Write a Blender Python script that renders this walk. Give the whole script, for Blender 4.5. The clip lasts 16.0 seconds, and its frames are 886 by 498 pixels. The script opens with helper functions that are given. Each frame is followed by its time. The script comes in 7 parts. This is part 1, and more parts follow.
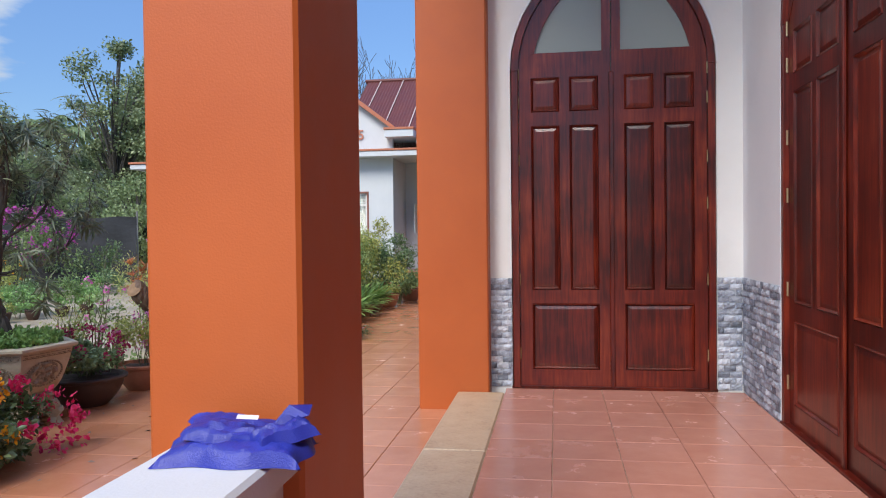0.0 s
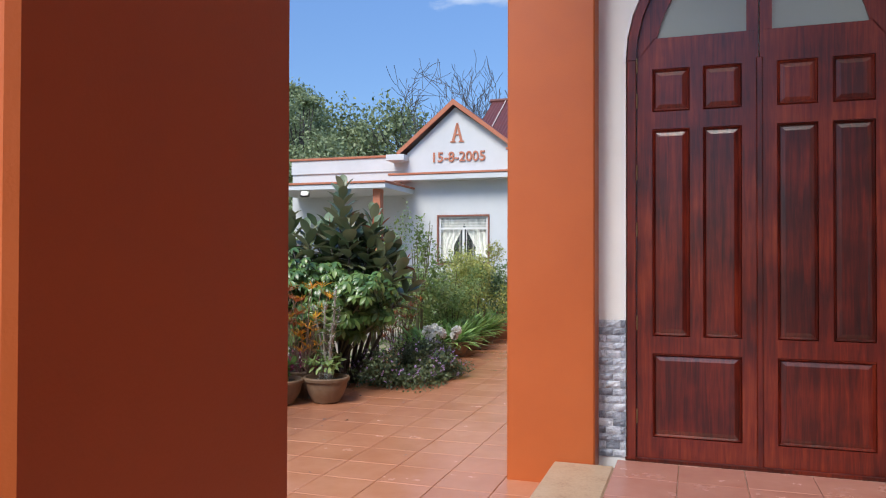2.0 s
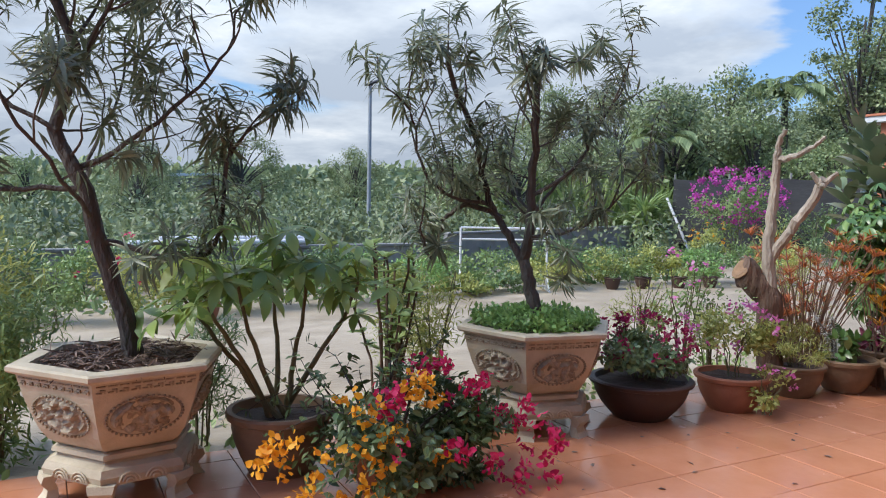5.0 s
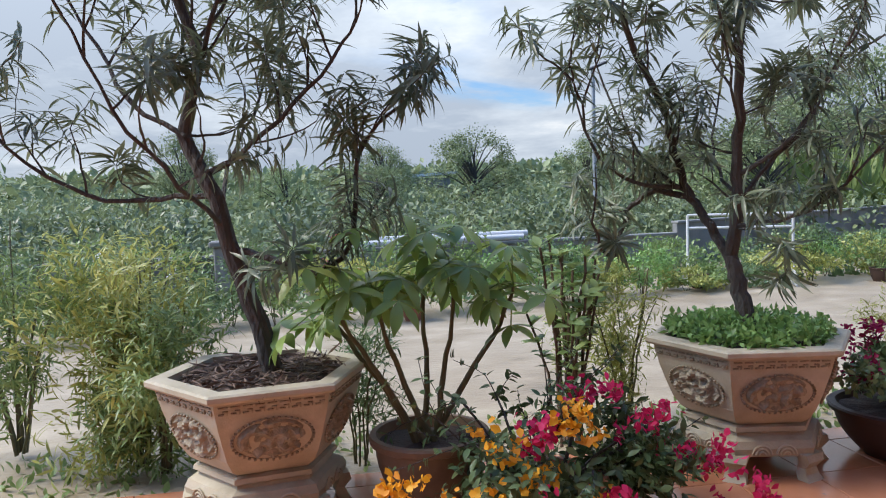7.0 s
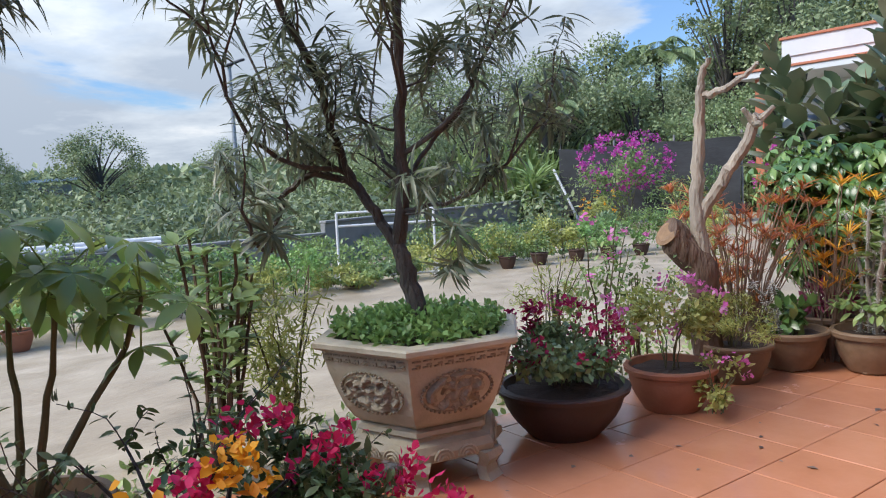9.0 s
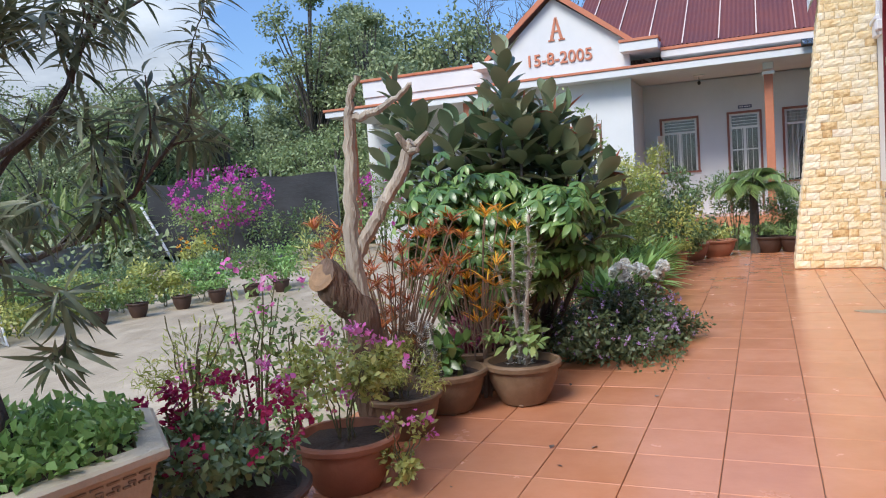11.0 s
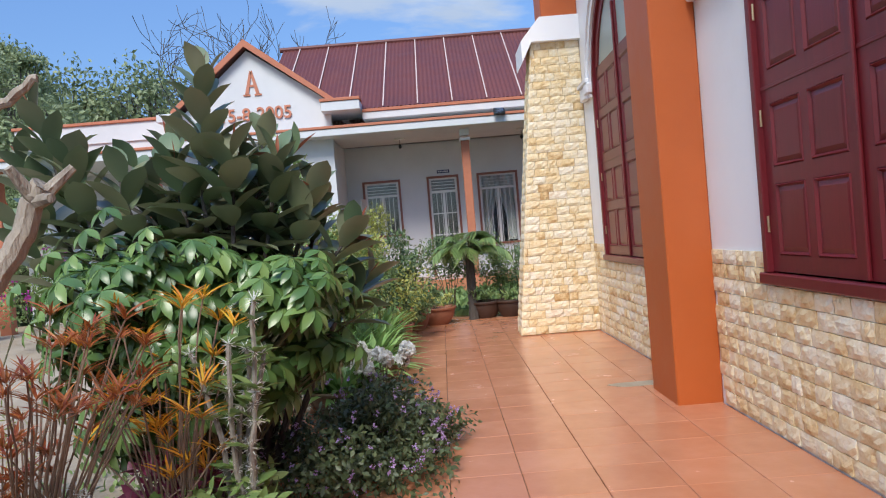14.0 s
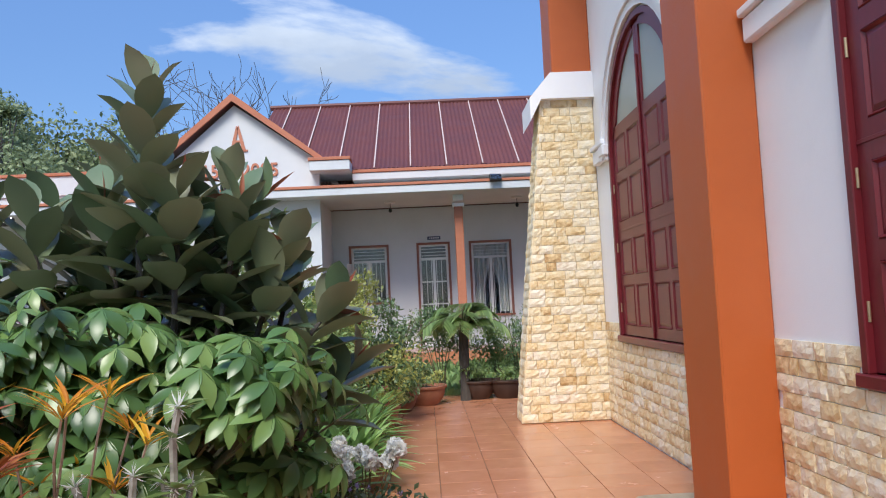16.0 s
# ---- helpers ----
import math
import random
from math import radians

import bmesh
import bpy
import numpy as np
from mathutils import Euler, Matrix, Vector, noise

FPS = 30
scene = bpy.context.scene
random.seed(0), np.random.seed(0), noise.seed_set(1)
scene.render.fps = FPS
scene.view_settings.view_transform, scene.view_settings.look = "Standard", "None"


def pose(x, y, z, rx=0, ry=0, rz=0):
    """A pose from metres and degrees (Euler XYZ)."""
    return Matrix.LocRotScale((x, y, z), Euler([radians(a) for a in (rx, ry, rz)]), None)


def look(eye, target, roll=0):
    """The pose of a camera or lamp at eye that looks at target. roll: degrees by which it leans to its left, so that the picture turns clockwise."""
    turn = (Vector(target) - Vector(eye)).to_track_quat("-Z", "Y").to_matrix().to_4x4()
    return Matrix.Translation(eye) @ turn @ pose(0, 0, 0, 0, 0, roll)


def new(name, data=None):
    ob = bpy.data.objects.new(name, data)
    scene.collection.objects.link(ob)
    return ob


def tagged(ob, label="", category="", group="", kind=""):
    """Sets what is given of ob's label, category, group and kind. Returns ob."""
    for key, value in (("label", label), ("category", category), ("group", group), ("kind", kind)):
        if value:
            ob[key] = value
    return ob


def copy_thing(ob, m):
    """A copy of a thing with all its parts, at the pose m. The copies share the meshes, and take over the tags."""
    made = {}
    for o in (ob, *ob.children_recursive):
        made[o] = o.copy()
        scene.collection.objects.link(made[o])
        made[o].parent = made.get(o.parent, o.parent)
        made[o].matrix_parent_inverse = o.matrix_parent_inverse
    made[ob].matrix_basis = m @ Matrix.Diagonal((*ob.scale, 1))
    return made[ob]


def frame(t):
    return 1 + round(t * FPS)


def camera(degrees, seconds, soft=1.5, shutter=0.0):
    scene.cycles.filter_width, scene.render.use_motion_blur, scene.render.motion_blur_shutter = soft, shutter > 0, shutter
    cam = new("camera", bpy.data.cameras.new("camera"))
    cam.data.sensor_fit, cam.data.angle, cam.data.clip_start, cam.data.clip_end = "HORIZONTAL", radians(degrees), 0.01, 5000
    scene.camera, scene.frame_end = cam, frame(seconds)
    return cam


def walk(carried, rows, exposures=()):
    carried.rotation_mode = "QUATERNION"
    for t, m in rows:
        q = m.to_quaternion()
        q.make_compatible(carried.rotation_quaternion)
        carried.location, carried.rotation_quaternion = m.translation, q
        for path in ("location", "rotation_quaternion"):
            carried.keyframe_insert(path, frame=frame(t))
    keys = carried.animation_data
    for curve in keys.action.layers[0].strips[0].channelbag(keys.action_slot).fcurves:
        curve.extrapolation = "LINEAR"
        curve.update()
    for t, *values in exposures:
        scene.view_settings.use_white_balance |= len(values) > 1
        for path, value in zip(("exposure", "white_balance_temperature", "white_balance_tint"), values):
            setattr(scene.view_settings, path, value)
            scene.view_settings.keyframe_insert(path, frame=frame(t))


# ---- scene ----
cam = camera(60.9, 16.0, soft=1.1)
METRES, EYE, TILT, LEAN, TURN = 8.0, 1.52, 0.0, 0.0, 8.5
ROWS = [
    (0.0, 0.0, 0.0, 0.0, -0.01, -1.08, 0.67),
    (0.5, 0.0116, 0.0357, 0.0024, 2.17, -0.74, 0.17),
    (1.0, 0.0168, 0.0791, 0.0032, 4.68, -0.34, -0.11),
    (1.5, 0.0244, 0.1159, 0.0025, 7.42, 0.24, -0.11),
    (2.0, 0.0323, 0.1524, 0.0045, 9.99, 0.76, -0.16),
    (2.5, 0.0327, 0.192, 0.0033, 12.93, 1.09, -0.56),
    (3.0, 0.0326, 0.2269, 0.0044, 16.67, 1.09, -0.89),
    (3.5, 0.0347, 0.2613, 0.004, 21.94, 0.49, -1.27),
    (4.0, 0.0278, 0.2899, -0.0009, 29.89, -0.56, -1.46),
    (4.5, 0.0137, 0.317, -0.0015, 41.04, -2.27, -1.27),
    (5.0, 0.0054, 0.3392, -0.0035, 53.73, -3.93, -1.1),
    (7.5, -0.0538, 0.4334, -0.0056, 72.04, -4.34, 2.12),
    (8.0, -0.0708, 0.4379, -0.0097, 64.3, -5.13, 2.81),
    (8.5, -0.0899, 0.451, -0.0172, 54.88, -5.31, 2.87),
    (9.0, -0.1124, 0.4613, -0.0186, 45.15, -5.04, 2.85),
    (9.5, -0.1428, 0.469, -0.0168, 36.34, -4.94, 2.83),
    (10.0, -0.1665, 0.489, -0.0189, 28.51, -4.87, 2.96),
    (12.5, -0.2464, 0.6284, -0.0128, -1.62, -2.98, 5.81),
    (13.0, -0.2546, 0.6664, -0.0117, -5.01, -2.44, 5.91),
    (13.5, -0.2512, 0.6992, -0.0144, -7.27, -1.75, 5.46),
    (14.0, -0.2464, 0.7342, -0.0121, -8.57, -1.0, 4.74),
    (14.5, -0.2509, 0.7712, -0.0103, -9.09, 0.1, 4.01),
    (15.0, -0.2534, 0.8026, -0.0092, -9.27, 1.43, 3.49),
    (15.5, -0.248, 0.8347, -0.0082, -9.48, 2.79, 3.17),
    (16.0, -0.2419, 0.8655, -0.0066, -9.79, 4.12, 2.72),
]
walk(cam, [(t, pose(0, 0, EYE, TILT, LEAN, TURN) @ pose(METRES * x, METRES * y, METRES * z, 90 + pitch, roll, yaw)) for t, x, y, z, yaw, pitch, roll in ROWS],
     exposures=[(0.0, 0.4), (3.0, 0.45), (5.0, 0.6), (10.0, 0.62), (12.5, 0.45), (16.0, 0.42)])
# ---- light ----
SUN_EL, SUN_AZ = 48.0, 193.0
world = bpy.data.worlds.new("sky")
scene.world = world
world.use_nodes = True


def node(tree, kind, inputs=None, **props):
    n = tree.nodes.new(kind)
    for k, v in props.items():
        if k == "operation":
            n.operation = v
        elif k == "blend":
            n.blend_type = v
        elif k == "data":
            n.data_type = v
    for k, v in (inputs or {}).items():
        if isinstance(v, bpy.types.NodeSocket):
            tree.links.new(v, n.inputs[k])
        else:
            n.inputs[k].default_value = v
    return n


def ramp(tree, fac, stops):
    r = tree.nodes.new("ShaderNodeValToRGB")
    els = r.color_ramp.elements
    while len(els) < len(stops):
        els.new(0.5)
    for e, (p, c) in zip(els, stops):
        e.position = p
        e.color = (c, c, c, 1) if isinstance(c, (int, float)) else (*c, 1)
    tree.links.new(fac, r.inputs[0])
    return r.outputs[0]


def math_(tree, op, a, b=0.0):
    n = tree.nodes.new("ShaderNodeMath")
    n.operation = op
    for i, v in enumerate((a, b)):
        if isinstance(v, bpy.types.NodeSocket):
            tree.links.new(v, n.inputs[i])
        else:
            n.inputs[i].default_value = v
    return n.outputs[0]


def mixc(tree, fac, a, b, blend="MIX"):
    n = tree.nodes.new("ShaderNodeMix")
    n.data_type, n.blend_type = "RGBA", blend
    for i, v in ((0, fac), (6, a), (7, b)):
        if isinstance(v, bpy.types.NodeSocket):
            tree.links.new(v, n.inputs[i])
        elif i == 0:
            n.inputs[i].default_value = v
        else:
            n.inputs[i].default_value = (*v, 1)
    return n.outputs[2]


def build_sky():
    t = world.node_tree
    t.nodes.clear()
    sky = t.nodes.new("ShaderNodeTexSky")
    sky.sky_type, sky.sun_disc = "NISHITA", False
    sky.sun_elevation, sky.sun_rotation = radians(SUN_EL), radians(SUN_AZ)
    sky.air_density, sky.dust_density, sky.ozone_density = 1.0, 0.6, 1.5
    tc = t.nodes.new("ShaderNodeTexCoord")
    sep = node(t, "ShaderNodeSeparateXYZ", {0: tc.outputs["Generated"]})
    zz = math_(t, "ADD", math_(t, "MAXIMUM", sep.outputs[2], 0.0), 0.16)
    u, v = math_(t, "DIVIDE", sep.outputs[0], zz), math_(t, "DIVIDE", sep.outputs[1], zz)
    flat = node(t, "ShaderNodeCombineXYZ", {0: u, 1: v, 2: 3.7}).outputs[0]
    big = node(t, "ShaderNodeTexNoise", {"Vector": flat, "Scale": 0.8, "Detail": 9.0, "Roughness": 0.55, "Distortion": 0.5}).outputs[0]
    # cover thickens towards the west
    west = math_(t, "ADD", math_(t, "MULTIPLY", sep.outputs[0], -1.3), -0.65)
    cover = math_(t, "ADD", big, math_(t, "MINIMUM", math_(t, "MAXIMUM", west, 0.0), 0.32))
    mask = ramp(t, cover, [(0.6, 0.0), (0.655, 0.75), (0.74, 1.0)])
    body = node(t, "ShaderNodeTexNoise", {"Vector": flat, "Scale": 1.1, "Detail": 7.0, "Roughness": 0.6}).outputs[0]
    shade = math_(t, "ADD", body, math_(t, "MULTIPLY", cover, -0.55))
    cloud = ramp(t, shade, [(0.02, (2.4, 2.8, 3.4)), (0.2, (3.5, 3.9, 4.4)), (0.36, (5.2, 5.3, 5.4))])
    # an overcast vault is brighter overhead than near the horizon
    lift = math_(t, "ADD", math_(t, "MULTIPLY", math_(t, "POWER", math_(t, "MAXIMUM", sep.outputs[2], 0.0), 1.5), 1.5), 0.62)
    both = mixc(t, mask, mixc(t, 1.0, sky.outputs[0], (0.5, 0.62, 0.79), "MULTIPLY"), cloud)
    col = node(t, "ShaderNodeVectorMath", {0: both, 1: node(t, "ShaderNodeCombineXYZ", {0: lift, 1: lift, 2: lift}).outputs[0]}, operation="MULTIPLY").outputs[0]
    bg = node(t, "ShaderNodeBackground", {0: col, 1: 0.2})
    out = t.nodes.new("ShaderNodeOutputWorld")
    t.links.new(bg.outputs[0], out.inputs[0])


build_sky()
sun = new("sun", bpy.data.lights.new("sun", "SUN"))
sun.data.energy, sun.data.angle, sun.data.color = 3.0, radians(26), (1.0, 0.935, 0.84)
_a, _e = radians(SUN_AZ), radians(SUN_EL)
sun.matrix_world = look((math.sin(_a) * math.cos(_e) * 50, math.cos(_a) * math.cos(_e) * 50, math.sin(_e) * 50), (0, 0, 0))


# ---- materials ----
def material(name):
    m = bpy.data.materials.new(name)
    m.use_nodes = True
    t = m.node_tree
    return m, t, t.nodes["Principled BSDF"]


def surf(name, stops, scale=6.0, rough=(0.5, 0.7), bump=0.15, bump_scale=60.0, metal=0.0, spread=0.0, island=0.0, stretch=(1, 1, 1), coat=0.0, stain=0.0, spec=0.5, detail=6.0, bump_dist=0.01):
    """A plain weathered surface: two scales of noise for colour, one for relief."""
    m, t, b = material(name)
    tc = t.nodes.new("ShaderNodeTexCoord")
    vec = node(t, "ShaderNodeMapping", {"Vector": tc.outputs["Object"], "Scale": stretch}).outputs[0]
    if spread or island:
        src = t.nodes.new("ShaderNodeObjectInfo").outputs["Random"] if spread else t.nodes.new("ShaderNodeNewGeometry").outputs["Random Per Island"]
        off = math_(t, "MULTIPLY", src, 37.0)
        vec = node(t, "ShaderNodeVectorMath", {0: vec, 1: node(t, "ShaderNodeCombineXYZ", {0: off, 1: off, 2: off}).outputs[0]}).outputs[0]
    n1 = node(t, "ShaderNodeTexNoise", {"Vector": vec, "Scale": scale, "Detail": detail, "Roughness": 0.62}).outputs[0]
    n2 = node(t, "ShaderNodeTexNoise", {"Vector": vec, "Scale": scale * 0.13, "Detail": 3.0}).outputs[0]
    fac = math_(t, "ADD", math_(t, "MULTIPLY", n1, 0.6), math_(t, "MULTIPLY", n2, 0.4))
    if spread or island:
        fac = math_(t, "ADD", fac, math_(t, "MULTIPLY", math_(t, "SUBTRACT", src, 0.5), spread or island))
    col = ramp(t, fac, stops)
    if stain:
        n3 = node(t, "ShaderNodeTexNoise", {"Vector": vec, "Scale": scale * 0.35, "Detail": 8.0, "Roughness": 0.7}).outputs[0]
        col = mixc(t, math_(t, "MULTIPLY", ramp(t, n3, [(0.5, 0.0), (0.72, 1.0)]), stain), col, (0.05, 0.045, 0.035))
    t.links.new(col, b.inputs["Base Color"])
    t.links.new(ramp(t, n1, [(0.3, rough[0]), (0.7, rough[1])]), b.inputs["Roughness"])
    b.inputs["Metallic"].default_value = metal
    b.inputs["Specular IOR Level"].default_value = spec
    b.inputs["Coat Weight"].default_value = coat
    b.inputs["Coat Roughness"].default_value = 0.12
    if bump:
        n4 = node(t, "ShaderNodeTexNoise", {"Vector": vec, "Scale": bump_scale, "Detail": 5.0}).outputs[0]
        bp = node(t, "ShaderNodeBump", {"Strength": bump, "Distance": bump_dist, "Height": n4})
        t.links.new(bp.outputs[0], b.inputs["Normal"])
    return m


def leafy(name, dark, mid, light, rough=0.42, trans=0.3, bump=0.0):
    """Leaves: colour differs leaf by leaf, some light comes through."""
    m, t, b = material(name)
    g = t.nodes.new("ShaderNodeNewGeometry").outputs["Random Per Island"]
    o = t.nodes.new("ShaderNodeObjectInfo").outputs["Random"]
    tc = t.nodes.new("ShaderNodeTexCoord").outputs["Object"]
    n1 = node(t, "ShaderNodeTexNoise", {"Vector": tc, "Scale": 2.2, "Detail": 4.0}).outputs[0]
    fac = math_(t, "ADD", math_(t, "MULTIPLY", g, 0.55), math_(t, "ADD", math_(t, "MULTIPLY", n1, 0.5), math_(t, "MULTIPLY", o, 0.1)))
    col = ramp(t, fac, [(0.2, dark), (0.55, mid), (0.9, light)])
    t.links.new(col, b.inputs["Base Color"])
    b.inputs["Roughness"].default_value = rough
    tr = node(t, "ShaderNodeBsdfTranslucent", {"Color": mixc(t, 0.5, col, light)})
    mx = node(t, "ShaderNodeMixShader", {0: trans, 1: b.outputs[0], 2: tr.outputs[0]})
    t.links.new(mx.outputs[0], t.nodes["Material Output"].inputs[0])
    return m


def wood(name, stops, coat=0.25, rough=0.3, grain=1.0):
    m, t, b = material(name)
    tc = t.nodes.new("ShaderNodeTexCoord").outputs["Object"]
    o = t.nodes.new("ShaderNodeObjectInfo").outputs["Random"]
    off = math_(t, "MULTIPLY", o, 23.0)
    vec = node(t, "ShaderNodeVectorMath", {0: tc, 1: node(t, "ShaderNodeCombineXYZ", {0: off, 1: off, 2: off}).outputs[0]}).outputs[0]
    vs = node(t, "ShaderNodeMapping", {"Vector": vec, "Scale": (38.0 * grain, 38.0 * grain, 2.2)}).outputs[0]
    n1 = node(t, "ShaderNodeTexNoise", {"Vector": vs, "Scale": 1.0, "Detail": 6.0, "Roughness": 0.65, "Distortion": 0.6}).outputs[0]
    n2 = node(t, "ShaderNodeTexNoise", {"Vector": vec, "Scale": 2.6, "Detail": 3.0}).outputs[0]
    fac = math_(t, "ADD", math_(t, "MULTIPLY", n1, 0.55), math_(t, "MULTIPLY", n2, 0.45))
    fac = math_(t, "ADD", fac, math_(t, "MULTIPLY", math_(t, "SUBTRACT", o, 0.5), 0.12))
    t.links.new(ramp(t, fac, stops), b.inputs["Base Color"])
    b.inputs["Roughness"].default_value = rough
    b.inputs["Coat Weight"].default_value = coat
    b.inputs["Coat Roughness"].default_value = 0.15
    bp = node(t, "ShaderNodeBump", {"Strength": 0.12, "Distance": 0.002, "Height": n1})
    t.links.new(bp.outputs[0], b.inputs["Normal"])
    return m


M = {}
M["orange"] = surf("orange_wall_paint", [(0.3, (0.43, 0.093, 0.017)), (0.7, (0.5, 0.115, 0.022))], 3.0, (0.42, 0.56), 0.08, 140.0, stain=0.05)
M["orange_trim"] = surf("orange_trim_paint", [(0.3, (0.38, 0.125, 0.06)), (0.7, (0.48, 0.17, 0.09))], 8.0, (0.5, 0.7), 0.1, 90.0)
M["white"] = surf("white_wall_paint", [(0.3, (0.8, 0.81, 0.83)), (0.7, (0.85, 0.85, 0.86))], 2.0, (0.6, 0.8), 0.12, 120.0, stain=0.05)
M["house_white"] = surf("house_wall_paint", [(0.3, (0.53, 0.555, 0.57)), (0.7, (0.62, 0.635, 0.64))], 1.2, (0.6, 0.8), 0.12, 90.0, stain=0.1)
M["pale"] = surf("pale_grey_plaster", [(0.3, (0.77, 0.77, 0.74)), (0.7, (0.83, 0.83, 0.8))], 2.5, (0.6, 0.8), 0.12, 110.0, stain=0.08)
M["door_wood"] = wood("varnished_red_hardwood", [(0.3, (0.02, 0.003, 0.002)), (0.44, (0.06, 0.0062, 0.003)), (0.56, (0.135, 0.0135, 0.005)), (0.72, (0.25, 0.038, 0.011))])
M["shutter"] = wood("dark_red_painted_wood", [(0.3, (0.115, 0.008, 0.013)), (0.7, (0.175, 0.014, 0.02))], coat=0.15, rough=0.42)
M["tile"] = surf("terracotta_floor_tile", [(0.25, (0.44, 0.178, 0.09)), (0.5, (0.51, 0.218, 0.117)), (0.75, (0.57, 0.262, 0.15))], 3.5, (0.13, 0.28), 0.05, 40.0, spread=0.12, stain=0.04)
M["tile_rest"] = surf("terracotta_floor_tile_far", [(0.25, (0.44, 0.178, 0.09)), (0.5, (0.51, 0.218, 0.117)), (0.75, (0.57, 0.262, 0.15))], 3.5, (0.13, 0.28), 0.05, 40.0, island=0.12, stain=0.04)
M["tile_in"] = surf("porch_floor_tile", [(0.25, (0.4, 0.17, 0.12)), (0.5, (0.47, 0.215, 0.155)), (0.75, (0.53, 0.26, 0.2))], 4.0, (0.16, 0.3), 0.04, 50.0, spread=0.1, stain=0.06)
M["grout"] = surf("dark_grout", [(0.3, (0.12, 0.06, 0.04)), (0.7, (0.2, 0.12, 0.08))], 12.0, (0.8, 0.95), 0.3, 80.0)
M["grout_in"] = surf("pale_grout", [(0.3, (0.4, 0.27, 0.2)), (0.7, (0.5, 0.36, 0.28))], 12.0, (0.8, 0.95), 0.3, 80.0)
M["granite"] = surf("yellow_granite", [(0.25, (0.24, 0.13, 0.07)), (0.45, (0.47, 0.33, 0.21)), (0.62, (0.55, 0.42, 0.28)), (0.8, (0.3, 0.26, 0.2))], 42.0, (0.35, 0.55), 0.1, 150.0, stain=0.1)
M["grey_stone"] = surf("grey_split_tile", [(0.25, (0.1, 0.115, 0.14)), (0.42, (0.26, 0.29, 0.35)), (0.58, (0.46, 0.5, 0.57)), (0.75, (0.7, 0.73, 0.78))], 22.0, (0.35, 0.6), 0.5, 70.0, spread=0.3)
M["grey_back"] = surf("grey_mortar", [(0.3, (0.12, 0.13, 0.15)), (0.7, (0.2, 0.21, 0.23))], 20.0, (0.8, 0.9), 0.3)
M["gold_stone"] = surf("yellow_split_stone", [(0.26, (0.5, 0.3, 0.12)), (0.4, (0.74, 0.56, 0.3)), (0.52, (0.8, 0.68, 0.45)), (0.66, (0.82, 0.75, 0.6)), (0.8, (0.66, 0.5, 0.33))], 13.0, (0.6, 0.85), 0.7, 34.0, spread=0.22, bump_dist=0.014)
M["gold_rest"] = surf("yellow_split_stone_far", [(0.26, (0.5, 0.3, 0.12)), (0.4, (0.74, 0.56, 0.3)), (0.52, (0.8, 0.68, 0.45)), (0.66, (0.82, 0.75, 0.6)), (0.8, (0.66, 0.5, 0.33))], 13.0, (0.6, 0.85), 0.7, 34.0, island=0.22, bump_dist=0.014)
M["gold_mortar"] = surf("sandy_mortar", [(0.3, (0.42, 0.3, 0.17)), (0.7, (0.55, 0.42, 0.26))], 18.0, (0.8, 0.95), 0.3)
M["concrete"] = surf("yard_concrete", [(0.3, (0.21, 0.16, 0.1)), (0.44, (0.32, 0.255, 0.17)), (0.54, (0.38, 0.315, 0.222)), (0.68, (0.49, 0.42, 0.315))], 3.0, (0.35, 0.8), 0.5, 24.0, stain=0.22, stretch=(1, 0.55, 1), bump_dist=0.02)
M["concrete_grey"] = surf("old_grey_concrete", [(0.25, (0.16, 0.16, 0.15)), (0.7, (0.3, 0.3, 0.28))], 4.0, (0.7, 0.9), 0.3, 30.0, stain=0.3)
M["earth"] = surf("grassy_earth", [(0.25, (0.03, 0.045, 0.014)), (0.5, (0.06, 0.09, 0.025)), (0.75, (0.12, 0.1, 0.05))], 0.9, (0.8, 0.95), 0.6, 12.0)
M["soil"] = surf("dark_potting_soil", [(0.3, (0.03, 0.02, 0.015)), (0.7, (0.09, 0.06, 0.045))], 40.0, (0.8, 1.0), 0.9, 60.0)
M["pot_beige"] = surf("moulded_beige_cement", [(0.25, (0.32, 0.275, 0.19)), (0.5, (0.46, 0.41, 0.3)), (0.75, (0.57, 0.52, 0.41))], 7.0, (0.6, 0.85), 0.3, 70.0, stain=0.18)
# darker and more finely mottled than pot_beige, for plaques and frieze
M["pot_carved"] = surf("dark_mottled_cement", [(0.3, (0.15, 0.12, 0.085)), (0.5, (0.31, 0.265, 0.19)), (0.7, (0.5, 0.44, 0.34))], 26.0, (0.65, 0.9), 0.5, 60.0, stain=0.25)
M["pot_dark"] = surf("dark_glazed_clay", [(0.3, (0.035, 0.018, 0.013)), (0.7, (0.085, 0.045, 0.03))], 9.0, (0.5, 0.75), 0.15, 60.0)
M["pot_terra"] = surf("weathered_terracotta", [(0.28, (0.23, 0.085, 0.045)), (0.6, (0.36, 0.15, 0.085)), (0.8, (0.4, 0.25, 0.17))], 8.0, (0.6, 0.85), 0.25, 60.0, stain=0.2)
M["pot_brown"] = surf("mossy_brown_clay", [(0.28, (0.1, 0.06, 0.032)), (0.55, (0.21, 0.135, 0.08)), (0.8, (0.3, 0.23, 0.155))], 8.0, (0.55, 0.8), 0.25, 60.0, stain=0.3)
M["bark"] = surf("dark_bark", [(0.3, (0.034, 0.03, 0.027)), (0.7, (0.11, 0.098, 0.085))], 22.0, (0.8, 0.95), 0.9, 40.0, stretch=(1, 1, 0.35), bump_dist=0.03)
